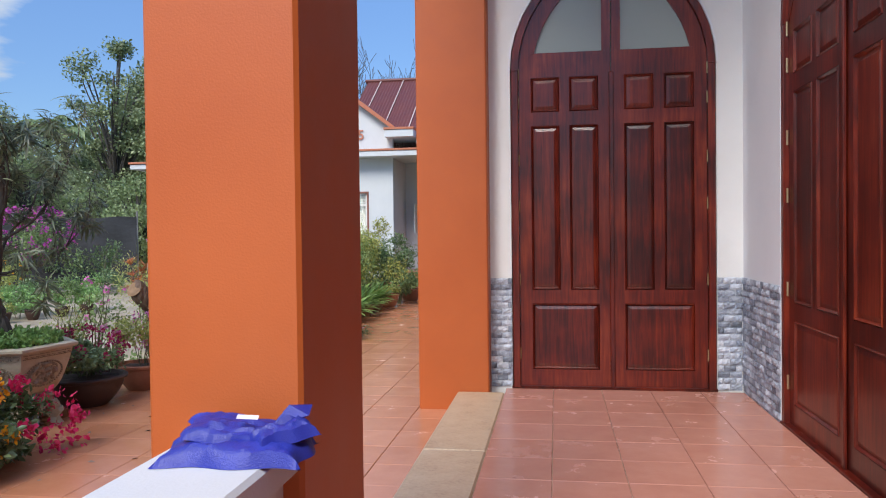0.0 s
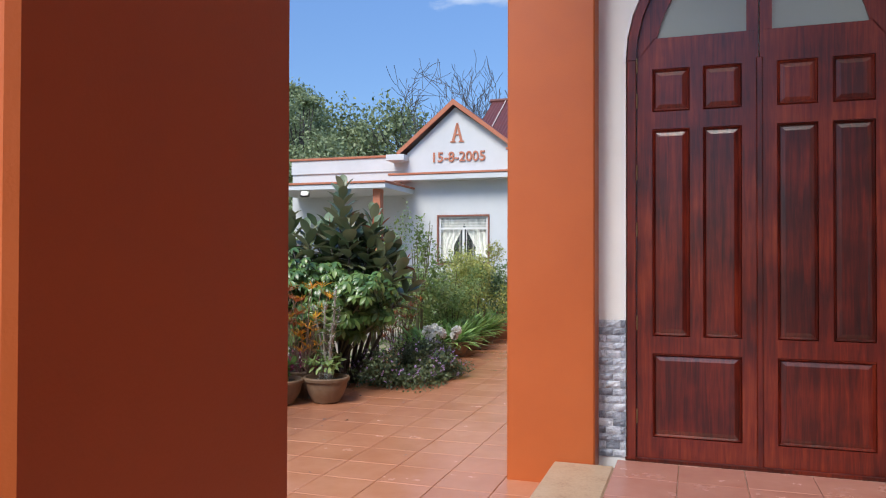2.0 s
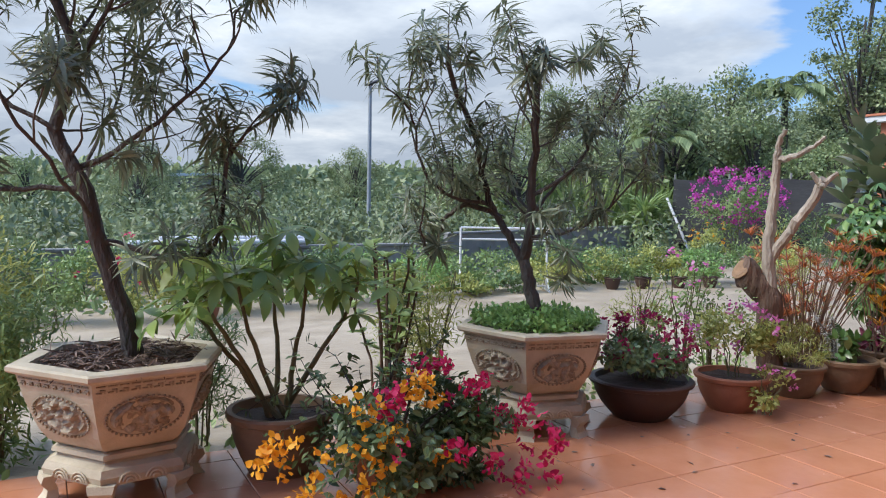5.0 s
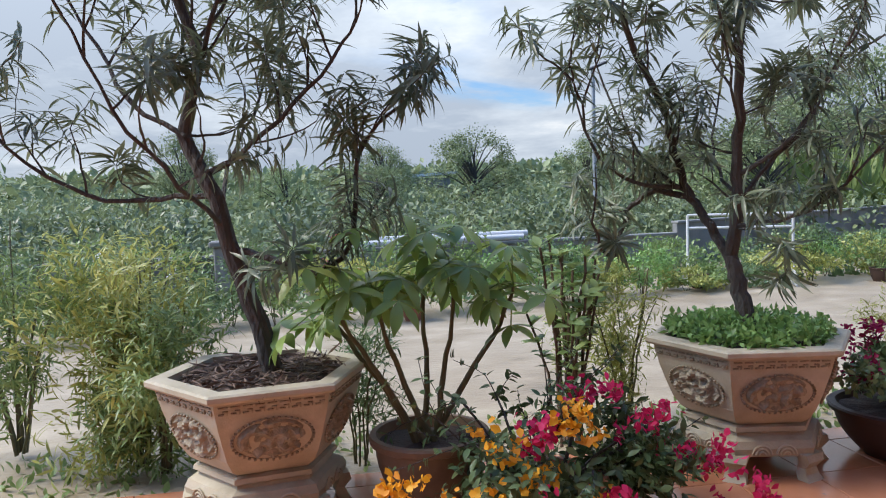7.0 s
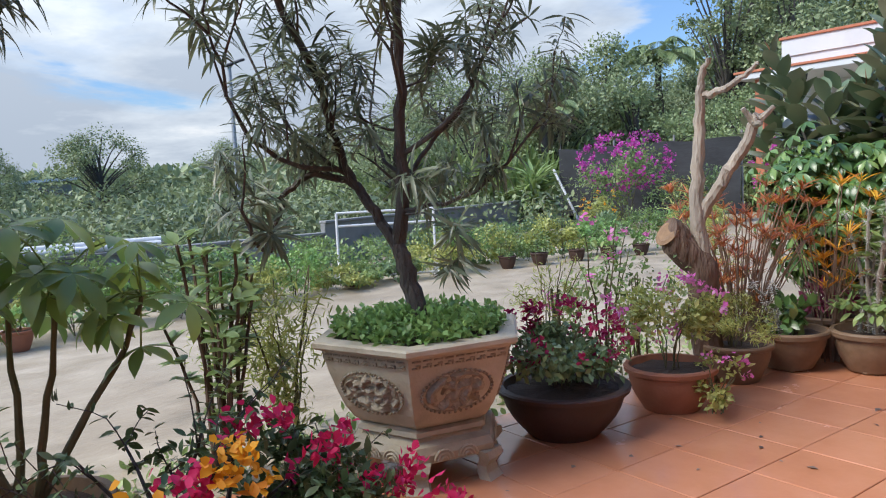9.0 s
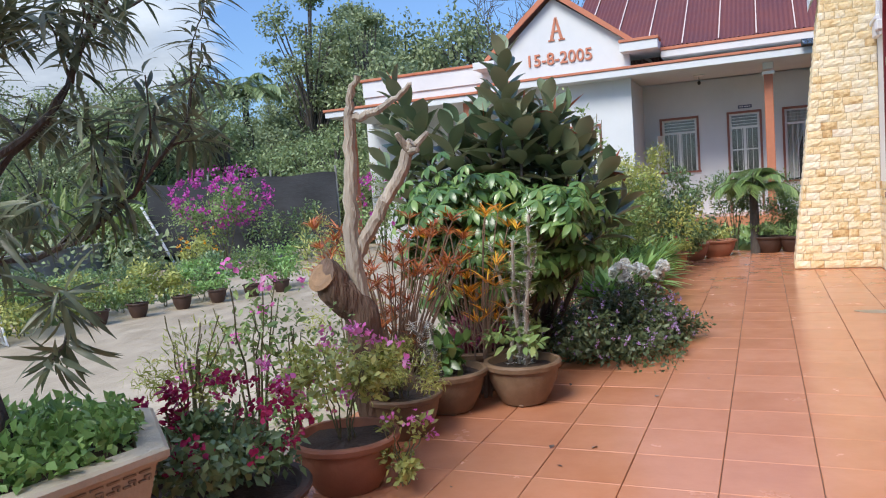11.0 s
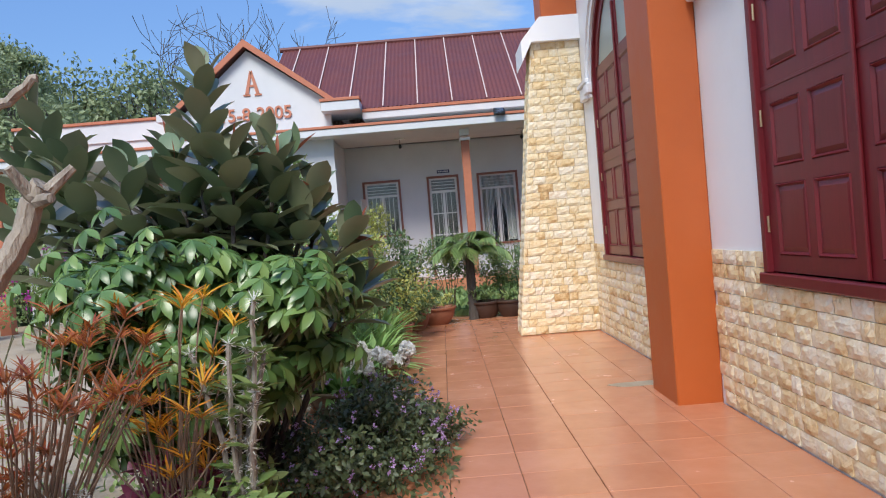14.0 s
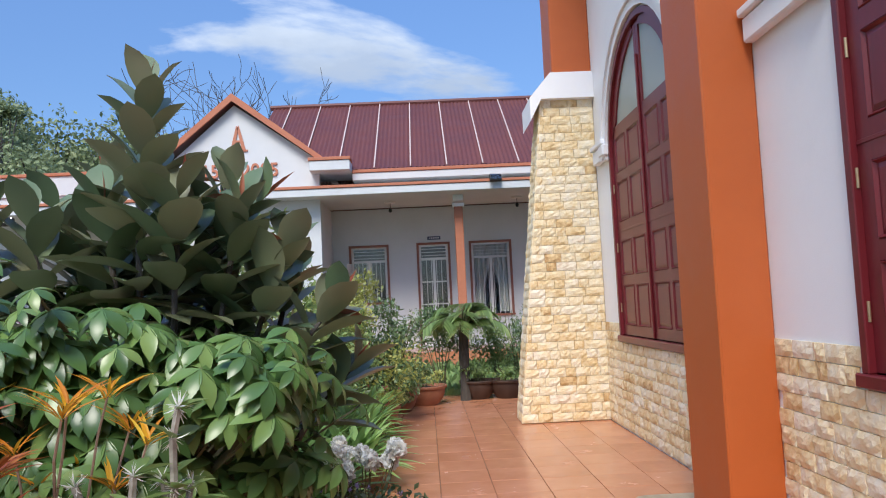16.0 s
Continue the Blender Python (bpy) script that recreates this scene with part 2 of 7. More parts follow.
M["bark_pale"] = surf("pale_dead_wood", [(0.25, (0.1, 0.085, 0.07)), (0.45, (0.27, 0.235, 0.19)), (0.6, (0.42, 0.37, 0.3)), (0.78, (0.55, 0.5, 0.43))], 14.0, (0.75, 0.95), 0.8, 40.0, stretch=(1, 1, 0.25), bump_dist=0.03)
M["bark_brown"] = surf("reddish_split_wood", [(0.25, (0.045, 0.028, 0.02)), (0.48, (0.12, 0.075, 0.05)), (0.62, (0.2, 0.135, 0.1)), (0.78, (0.3, 0.24, 0.2))], 14.0, (0.75, 0.95), 1.0, 30.0, stretch=(1, 1, 0.25), bump_dist=0.04)
M["cut_wood"] = surf("sawn_wood_end", [(0.25, (0.12, 0.065, 0.035)), (0.6, (0.26, 0.16, 0.085)), (0.8, (0.36, 0.25, 0.15))], 16.0, (0.7, 0.9), 0.5, 50.0)
M["stem_green"] = surf("greenish_stem", [(0.3, (0.07, 0.075, 0.03)), (0.7, (0.17, 0.15, 0.08))], 16.0, (0.6, 0.8), 0.3, 50.0)
M["stem_brown"] = surf("thin_brown_stem", [(0.3, (0.12, 0.075, 0.05)), (0.7, (0.3, 0.2, 0.14))], 16.0, (0.6, 0.85), 0.4, 50.0)
M["stem_grey"] = surf("spiny_grey_stem", [(0.3, (0.16, 0.14, 0.12)), (0.7, (0.36, 0.33, 0.28))], 30.0, (0.7, 0.9), 0.5, 60.0)
M["roof"] = surf("maroon_metal_roofing", [(0.3, (0.1, 0.026, 0.022)), (0.7, (0.15, 0.042, 0.035))], 1.4, (0.5, 0.7), 0.05, 30.0, stain=0.12)
M["roof_line"] = surf("pale_roof_strip", [(0.3, (0.5, 0.4, 0.36)), (0.7, (0.6, 0.5, 0.45))], 6.0)
M["steel_white"] = surf("white_painted_steel", [(0.3, (0.62, 0.63, 0.62)), (0.7, (0.75, 0.75, 0.74))], 12.0, (0.35, 0.5), 0.05)
M["steel_grey"] = surf("galvanised_steel", [(0.3, (0.3, 0.32, 0.34)), (0.7, (0.42, 0.44, 0.46))], 12.0, (0.4, 0.55), 0.05, metal=0.5)
M["brass"] = surf("dull_brass", [(0.3, (0.4, 0.3, 0.16)), (0.7, (0.55, 0.45, 0.28))], 30.0, (0.35, 0.5), 0.0, metal=0.8)
M["black"] = surf("black_plastic", [(0.3, (0.012, 0.012, 0.014)), (0.7, (0.03, 0.03, 0.033))], 20.0, (0.5, 0.7), 0.1)
M["net"] = surf("black_shade_net", [(0.3, (0.012, 0.013, 0.015)), (0.7, (0.045, 0.048, 0.052))], 5.0, (0.8, 0.95), 0.7, 14.0, stretch=(1, 1, 3))
# dark grey base colour holds the shade inside the rooms
M["interior"] = surf("shade_grey_interior", [(0.3, (0.09, 0.09, 0.09)), (0.7, (0.13, 0.13, 0.13))], 4.0)
M["curtain"] = surf("pale_curtain_cloth", [(0.3, (0.5, 0.49, 0.47)), (0.7, (0.66, 0.65, 0.62))], 14.0, (0.8, 0.95), 0.2)
M["sheet_blue"] = surf("blue_nylon_cloth", [(0.3, (0.012, 0.018, 0.2)), (0.7, (0.026, 0.04, 0.36))], 6.0, (0.32, 0.5), 0.25, 220.0)
M["paper"] = surf("white_paper_label", [(0.3, (0.7, 0.7, 0.72)), (0.7, (0.8, 0.8, 0.8))], 10.0)
M["straw"] = surf("dry_straw_mulch", [(0.3, (0.07, 0.045, 0.035)), (0.7, (0.24, 0.17, 0.13))], 20.0, (0.8, 0.95), 0.3, island=0.6)
M["sign"] = surf("dark_blue_plate", [(0.3, (0.02, 0.03, 0.08)), (0.7, (0.03, 0.045, 0.11))], 10.0)
M["letter"] = surf("terracotta_letter", [(0.3, (0.42, 0.15, 0.08)), (0.7, (0.5, 0.19, 0.11))], 10.0)

M["leaf_peach"] = leafy("peach_leaf", (0.055, 0.08, 0.052), (0.12, 0.155, 0.095), (0.25, 0.28, 0.165), 0.36, 0.3)
M["leaf_mint"] = leafy("groundcover_leaf", (0.113, 0.211, 0.058), (0.202, 0.364, 0.107), (0.382, 0.573, 0.187), 0.45, 0.3)
M["leaf_dark"] = leafy("dark_shrub_leaf", (0.06, 0.11, 0.045), (0.13, 0.21, 0.085), (0.26, 0.35, 0.15), 0.38, 0.24)
M["leaf_mid"] = leafy("shrub_leaf", (0.085, 0.145, 0.045), (0.185, 0.285, 0.09), (0.36, 0.46, 0.17), 0.4, 0.32)
M["leaf_yellow"] = leafy("yellow_green_leaf", (0.158, 0.191, 0.043), (0.314, 0.364, 0.093), (0.583, 0.573, 0.187), 0.45, 0.35)
M["leaf_rubber"] = leafy("rubber_plant_leaf", (0.07, 0.12, 0.06), (0.135, 0.195, 0.1), (0.27, 0.26, 0.155), 0.34, 0.14)
M["leaf_lantana"] = leafy("lantana_leaf", (0.04, 0.062, 0.026), (0.08, 0.115, 0.05), (0.16, 0.2, 0.09), 0.45, 0.22)
M["leaf_boug"] = leafy("bougainvillea_leaf", (0.032, 0.065, 0.027), (0.075, 0.13, 0.05), (0.17, 0.24, 0.1), 0.42, 0.22)
M["brown_trim"] = surf("brown_red_trim_paint", [(0.3, (0.2, 0.075, 0.05)), (0.7, (0.28, 0.11, 0.075))], 8.0, (0.5, 0.7), 0.1, 90.0)
M["leaf_rubber_red"] = leafy("rubber_plant_bract", (0.2, 0.05, 0.03), (0.34, 0.1, 0.05), (0.45, 0.2, 0.11), 0.35, 0.2)
M["leaf_scheff"] = leafy("umbrella_plant_leaf", (0.042, 0.095, 0.027), (0.095, 0.19, 0.052), (0.26, 0.37, 0.11), 0.28, 0.18)
M["leaf_pachira"] = leafy("money_tree_leaf", (0.090, 0.181, 0.053), (0.168, 0.287, 0.079), (0.448, 0.573, 0.134), 0.35, 0.35)
M["leaf_red"] = leafy("red_croton_leaf", (0.2, 0.035, 0.02), (0.36, 0.085, 0.03), (0.52, 0.2, 0.05), 0.4, 0.3)
M["leaf_orange"] = leafy("orange_croton_leaf", (0.42, 0.11, 0.015), (0.65, 0.25, 0.02), (0.75, 0.5, 0.04), 0.4, 0.3)
M["leaf_purple"] = leafy("purple_leaf", (0.088, 0.018, 0.044), (0.210, 0.035, 0.088), (0.350, 0.070, 0.140), 0.4, 0.2)
M["petal_orange"] = leafy("orange_bract", (0.62, 0.22, 0.01), (0.78, 0.36, 0.015), (0.86, 0.5, 0.04), 0.6, 0.35)
M["petal_red"] = leafy("crimson_bract", (0.45, 0.005, 0.06), (0.62, 0.012, 0.1), (0.72, 0.05, 0.2), 0.6, 0.35)
M["petal_pink"] = leafy("pink_bract", (0.6, 0.08, 0.36), (0.72, 0.16, 0.5), (0.8, 0.4, 0.62), 0.6, 0.35)
M["petal_magenta"] = leafy("magenta_bract", (0.35, 0.015, 0.22), (0.5, 0.04, 0.34), (0.6, 0.12, 0.46), 0.6, 0.35)
M["petal_wine"] = leafy("wine_red_flower", (0.2, 0.006, 0.04), (0.36, 0.012, 0.09), (0.5, 0.05, 0.17), 0.6, 0.3)
M["petal_white"] = leafy("white_petal", (0.68, 0.68, 0.62), (0.8, 0.8, 0.76), (0.86, 0.86, 0.83), 0.6, 0.3)
M["petal_lilac"] = leafy("lilac_flower", (0.3, 0.18, 0.42), (0.42, 0.28, 0.56), (0.55, 0.42, 0.68), 0.6, 0.3)
# distance haze is mixed into this lifted, greyed leaf colour
M["leaf_far"] = leafy("hazed_woodland_leaf", (0.09, 0.125, 0.06), (0.19, 0.24, 0.11), (0.35, 0.41, 0.2), 0.5, 0.28)
M["leaf_far_pale"] = leafy("pale_woodland_leaf", (0.113, 0.163, 0.067), (0.213, 0.287, 0.120), (0.382, 0.459, 0.213), 0.55, 0.3)
M["leaf_coffee"] = leafy("coffee_bush_leaf", (0.042, 0.066, 0.032), (0.1, 0.138, 0.062), (0.22, 0.265, 0.125), 0.42, 0.22)
M["grass"] = leafy("tall_grass_blade", (0.078, 0.130, 0.033), (0.169, 0.247, 0.065), (0.325, 0.390, 0.143), 0.55, 0.35)


def glass(name, color, rough, through_=0.85):
    m, t, b = material(name)
    b.inputs["Base Color"].default_value = (*color, 1)
    b.inputs["Roughness"].default_value = rough
    b.inputs["Transmission Weight"].default_value = through_
    n = node(t, "ShaderNodeTexNoise", {"Scale": 90.0})
    t.links.new(node(t, "ShaderNodeBump", {"Strength": 0.1, "Distance": 0.002, "Height": n.outputs[0]}).outputs[0], b.inputs["Normal"])
    return m


M["frosted"] = glass("frosted_glass", (0.42, 0.48, 0.44), 0.35, 0.35)
M["glass"] = glass("clear_glass", (0.9, 0.95, 0.95), 0.03, 1.0)
M["window_dark"] = surf("dark_window_glass", [(0.3, (0.02, 0.025, 0.03)), (0.7, (0.05, 0.06, 0.07))], 1.0, (0.05, 0.1), 0.0)
# ---- mesh tools ----
class Shape:
    """Collects vertices and faces of one mesh."""

    def __init__(self):
        self.v, self.f, self.weld = [], [], False

    def add(self, v, f, m=None):
        o = len(self.v)
        if m is not None:
            v = [tuple(m @ Vector(p)) for p in v]
        self.v += [tuple(p) for p in v]
        self.f += [tuple(i + o for i in q) for q in f]
        return self

    def box(self, x0, y0, z0, x1, y1, z1, b=0.0, m=None):
        if b <= 0:
            v = [(x, y, z) for z in (z0, z1) for y in (y0, y1) for x in (x0, x1)]
            f = [(0, 2, 3, 1), (4, 5, 7, 6), (0, 1, 5, 4), (2, 6, 7, 3), (0, 4, 6, 2), (1, 3, 7, 5)]
            return self.add(v, f, m)
        v, ix = [], {}
        for a, x in enumerate((x0, x1)):
            for c, y in enumerate((y0, y1)):
                for e, z in enumerate((z0, z1)):
                    sx, sy, sz = (b if a == 0 else -b), (b if c == 0 else -b), (b if e == 0 else -b)
                    for k, p in enumerate(((x, y + sy, z + sz), (x + sx, y, z + sz), (x + sx, y + sy, z))):
                        ix[a, c, e, k] = len(v)
                        v.append(p)
        f = []
        for k in range(3):
            for s in (0, 1):
                loop = [(0, 0), (1, 0), (1, 1), (0, 1)]
                q = []
                for p, r in loop:
                    key = [p, r]
                    key.insert(k, s)
                    q.append(ix[key[0], key[1], key[2], k])
                f.append(tuple(q))
        for k, (i, j) in enumerate(((1, 2), (0, 2), (0, 1))):
            for p in (0, 1):
                for r in (0, 1):
                    key0, key1 = [p, r], [p, r]
                    key0.insert(k, 0)
                    key1.insert(k, 1)
                    f.append((ix[(*key0, i)], ix[(*key1, i)], ix[(*key1, j)], ix[(*key0, j)]))
        for a in (0, 1):
            for c in (0, 1):
                for e in (0, 1):
                    f.append((ix[a, c, e, 0], ix[a, c, e, 1], ix[a, c, e, 2]))
        return self.add(v, f, m)

    def prism(self, poly, a, b, axis="y", m=None):
        """A polygon given in the two other axes, drawn out from a to b."""
        def p3(p, h):
            return {"x": (h, p[0], p[1]), "y": (p[0], h, p[1]), "z": (p[0], p[1], h)}[axis]
        n = len(poly)
        v = [p3(p, a) for p in poly] + [p3(p, b) for p in poly]
        f = [tuple(range(n)), tuple(range(n, 2 * n))] + [(i, (i + 1) % n, n + (i + 1) % n, n + i) for i in range(n)]
        return self.add(v, f, m)

    def strip(self, inner, outer, a, b, axis="y", closed=False):
        """A band between two lines of equal count, with thickness."""
        n = len(inner)
        rng = range(n if closed else n - 1)
        for i in rng:
            j = (i + 1) % n
            self.prism([inner[i], inner[j], outer[j], outer[i]], a, b, axis)
        return self

    def lathe(self, prof, n=28, m=None, close=False, turn=0.0):
        v, f = [], []
        for r, z in prof:
            for i in range(n):
                a = 2 * math.pi * i / n + turn
                v.append((r * math.cos(a), r * math.sin(a), z))
        k = len(prof)
        for s in range(k if close else k - 1):
            for i in range(n):
                j = (i + 1) % n
                f.append((s * n + i, s * n + j, ((s + 1) % k) * n + j, ((s + 1) % k) * n + i))
        if not close:
            f += [tuple(range(n)), tuple(range((k - 1) * n, k * n))]
        return self.add(v, f, m)

    def tube(self, pts, radii, n=7):
        pts = [Vector(p) for p in pts]
        if isinstance(radii, (int, float)):
            radii = [radii] * len(pts)
        v, f = [], []
        side = None
        for i, p in enumerate(pts):
            d = (pts[min(i + 1, len(pts) - 1)] - pts[max(i - 1, 0)])
            d = d.normalized() if d.length > 1e-9 else Vector((0, 0, 1))
            if side is None:
                side = d.orthogonal().normalized()
            side = (side - d * side.dot(d))
            side = side.normalized() if side.length > 1e-6 else d.orthogonal().normalized()
            up = d.cross(side)
            for k in range(n):
                a = 2 * math.pi * k / n
                v.append(p + (side * math.cos(a) + up * math.sin(a)) * radii[i])
        for i in range(len(pts) - 1):
            for k in range(n):
                j = (k + 1) % n
                f.append((i * n + k, i * n + j, (i + 1) * n + j, (i + 1) * n + k))
        f += [tuple(range(n)), tuple(range((len(pts) - 1) * n, len(pts) * n))]
        return self.add(v, f)

    def ball(self, c, r, n=8, squash=1.0):
        prof = [(max(0.001, r * math.sin(math.pi * i / n)), -r * squash * math.cos(math.pi * i / n)) for i in range(n + 1)]
        return self.lathe(prof, n + 2, Matrix.Translation(c))

    def mesh(self, name, mat, smooth=False, fix=True, weld=False):
        me = bpy.data.meshes.new(name)
        me.from_pydata(self.v, [], self.f)
        if fix:
            bm = bmesh.new()
            bm.from_mesh(me)
            if weld or self.weld:
                bmesh.ops.remove_doubles(bm, verts=bm.verts, dist=1e-5)
            bmesh.ops.recalc_face_normals(bm, faces=bm.faces)
            bm.to_mesh(me)
            bm.free()
        me.materials.append(mat)
        if smooth:
            me.shade_smooth()
            me.set_sharp_from_angle(angle=radians(38))
        return me


def mesh_of(shape, name, mat, smooth=False):
    if isinstance(shape, Shape):
        return shape.mesh(name, mat, smooth)
    return shape


FINE = {"leafage", "stem_cluster", "flower_cluster", "branching", "leaf_blades", "stalk_cluster", "bract_cluster", "mulch", "groundcover", "spine_cluster", "tiling", "stone_facing"}


def part(name, shape, mat, parent, label="", smooth=False, m=None):
    ob = new(name, mesh_of(shape, name, mat, smooth))
    ob.parent = parent
    if name in FINE:
        ob["kind"] = "stuff"
    if m is not None:
        ob.matrix_basis = m
    if label:
        ob["label"] = label
    return ob


def thing(name, label, category, m=None, group="", kind="", shape=None, mat=None, smooth=False):
    ob = new(name, mesh_of(shape, name, mat, smooth) if shape is not None else None)
    if m is not None:
        ob.matrix_basis = m
    return tagged(ob, label, category, group, kind)


def setting(name, shape, mat, label, category, smooth=False, m=None):
    return thing(name, label, category, m, kind="structure", shape=shape, mat=mat, smooth=smooth)


# ---- leaf tools ----
def leaf_shape(w=0.3, fold=0.12, droop=0.15, wide=0.45, n=3):
    """A pointed leaf along +y, 1 long, folded along its rib and bent down."""
    v, f = [(0, 0, 0)], []
    for i in range(1, n + 1):
        y = i / (n + 1)
        s = (math.sin(math.pi * min(1, y * 0.5 / wide)) if y < wide else math.cos(math.pi / 2 * (y - wide) / (1 - wide))) * w / 2
        z = -droop * y * y
        v += [(-s, y, z + fold * s), (0, y, z), (s, y, z + fold * s)]
    v.append((0, 1, -droop))
    f += [(0, 2, 1), (0, 3, 2)]
    for i in range(n - 1):
        a = 1 + 3 * i
        f += [(a, a + 1, a + 4, a + 3), (a + 1, a + 2, a + 5, a + 4)]
    a = 1 + 3 * (n - 1)
    f += [(a, a + 1, len(v) - 1), (a + 1, a + 2, len(v) - 1)]
    return v, f


LEAF = leaf_shape(0.45, 0.25, 0.15)
LANCE = leaf_shape(0.17, 0.3, 0.38)
BROAD = leaf_shape(0.5, 0.2, 0.22, 0.5)
BLADE = leaf_shape(0.1, 0.4, 0.35, 0.3)
def oval_leaf(w=0.5, fold=0.2, droop=0.12, blunt=0.55, n=6):
    """A blunt oval leaf along +y, 1 long, with a raised rib."""
    v, f = [(0, 0, 0)], [(0, 2, 1), (0, 3, 2)]
    for i in range(1, n):
        y = i / n
        e = math.sin(math.pi * y ** 1.15) ** blunt * w / 2
        z = -droop * y * y
        v += [(-e, y, z + fold * e), (0, y, z), (e, y, z + fold * e)]
    v.append((0, 1, -droop * 1.15))
    for i in range(n - 2):
        a = 1 + 3 * i
        f += [(a, a + 1, a + 4, a + 3), (a + 1, a + 2, a + 5, a + 4)]
    a = 1 + 3 * (n - 2)
    return v, f + [(a, a + 1, len(v) - 1), (a + 1, a + 2, len(v) - 1)]


SMALL = ([(0, 0, 0), (-0.28, 0.5, 0.06), (0, 1, -0.08), (0.28, 0.5, 0.06)], [(0, 3, 2), (0, 2, 1)])
PETAL = ([(0, 0, 0), (-0.26, 0.3, 0.06), (-0.36, 0.66, 0.14), (0, 1, 0.04), (0.36, 0.66, 0.14), (0.26, 0.3, 0.06)], [(0, 5, 4, 3), (0, 3, 2, 1)])


def unit(a):
    a = np.asarray(a, float)
    return a / np.maximum(np.linalg.norm(a, axis=-1, keepdims=True), 1e-9)


def scatter(tmpl, P, D, N, S):
    """Arrays of vertices and faces: one copy of the leaf at each point, along D, facing N, S long."""
    tv, tf = np.array(tmpl[0], float), tmpl[1]
    P, D = np.asarray(P, float), unit(D)
    N = np.asarray(N, float)
    X = unit(np.cross(D, N))
    Z = np.cross(X, D)
    S = np.broadcast_to(np.asarray(S, float), (len(P),))[:, None, None]
    V = P[:, None, :] + S * (tv[None, :, 0:1] * X[:, None] + tv[None, :, 1:2] * D[:, None] + tv[None, :, 2:3] * Z[:, None])
    k = len(tv)
    base = (np.arange(len(P)) * k).tolist()
    F = [tuple(i + b for i in q) for b in base for q in tf]
    return V.reshape(-1, 3), F


def leaf_mesh(name, mat, groups, smooth=True):
    V, F, o = [], [], 0
    for g in groups:
        v, f = scatter(*g)
        V.append(v)
        F += [tuple(i + o for i in q) for q in f] if o else f
        o += len(v)
    me = bpy.data.meshes.new(name)
    me.from_pydata(np.concatenate(V).tolist(), [], F)
    me.materials.append(mat)
    if smooth:
        me.shade_smooth()
    return me


def rnd(n, k=3, s=1.0):
    return np.random.normal(0, s, (n, k))


def dirs(n, up=0.0, s=1.0):
    d = unit(rnd(n))
    d[:, 2] = d[:, 2] * s + up
    return unit(d)


def cloud_points(n, c, r, shell=0.5, lumps=0, lump_r=0.35):
    """Points within an ellipsoid, thicker near the outside; with lumps, gathered round some centres for an uneven outline."""
    c, r = np.array(c, float), np.array(r, float)
    if lumps:
        u = unit(rnd(lumps)) * (np.random.uniform(shell, 0.95, (lumps, 1)))
        k = np.random.randint(0, lumps, n)
        sz = np.random.uniform(0.6, 1.3, lumps)[k][:, None]
        q = u[k] + unit(rnd(n)) * lump_r * sz * np.random.uniform(0.35, 1.0, (n, 1))
        return c + q * r
    return c + unit(rnd(n)) * r * (np.random.uniform(shell ** 3, 1, (n, 1)) ** (1 / 3))


def crown(n, c, r, size, tmpl=SMALL, lumps=0, lump_r=0.35, shell=0.5, up=0.25):
    P = cloud_points(n, c, r, shell, lumps, lump_r)
    out = unit((P - np.array(c)) / np.array(r))
    D = unit(out * 0.7 + unit(rnd(n)) + np.array([0, 0, up - 0.3]))
    N = unit(out + unit(rnd(n)) * 0.7 + np.array([0, 0, 0.8]))
    return (tmpl, P, D, N, size * np.random.uniform(0.65, 1.3, n))


def grow(shape, p, d, length, r, depth, sites, kink=0.25, fork=3, up=0.15, keep=0.7, shrink=0.68, n=6, minr=0.002):
    """Draws a branch with side branches into shape; sites gathers (point, direction, depth) where leaves can stand."""
    p, d = Vector(p), Vector(d).normalized()
    steps = 5
    pts, rad = [p.copy()], [r]
    for i in range(steps):
        d = (d + Vector(np.random.normal(0, kink, 3)) * 0.6 + Vector((0, 0, up * 0.3))).normalized()
        p = p + d * length / steps
        pts.append(p.copy())
        rad.append(max(minr, r * (1 - 0.55 * (i + 1) / steps)))
        if depth <= 1:
            sites.append((p.copy(), d.copy(), depth))
    shape.tube(pts, rad, n if depth > 1 else 4)
    if depth > 0:
        for k in range(fork):
            i = random.randint(2, steps) if k else steps
            q = pts[i]
            t = d.orthogonal().normalized()
            t.rotate(Matrix.Rotation(random.uniform(0, 6.283), 3, d))
            nd = (d * random.uniform(0.5, 1.0) + t * random.uniform(0.5, 1.0) + Vector((0, 0, up))).normalized()
            grow(shape, q, nd, length * shrink * random.uniform(0.75, 1.2), max(minr, rad[i] * keep), depth - 1, sites, kink, fork, up, keep, shrink, n, minr)


def tufts(sites, per, size, tmpl, spread=0.9, droop=0.25, ahead=0.5, only=None):
    """Leaves in whorls at the sites."""
    P, D, N = [], [], []
    for p, d, dep in sites:
        if only is not None and dep not in only:
            continue
        for _ in range(per):
            t = Vector(np.random.normal(0, 1, 3))
            t = (t - d * t.dot(d)).normalized()
            D.append(tuple((d * ahead + t * spread + Vector((0, 0, -droop))).normalized()))
            P.append(tuple(p + Vector(np.random.normal(0, 0.006, 3))))
            N.append(tuple((d + Vector((0, 0, 0.6)) + Vector(np.random.normal(0, 0.3, 3))).normalized()))
    return (tmpl, np.array(P), np.array(D), np.array(N), size * np.random.uniform(0.6, 1.25, len(P)))


# ---- ground and floors ----
PORCH = 0.165
T = 0.42
T_IN = 0.41


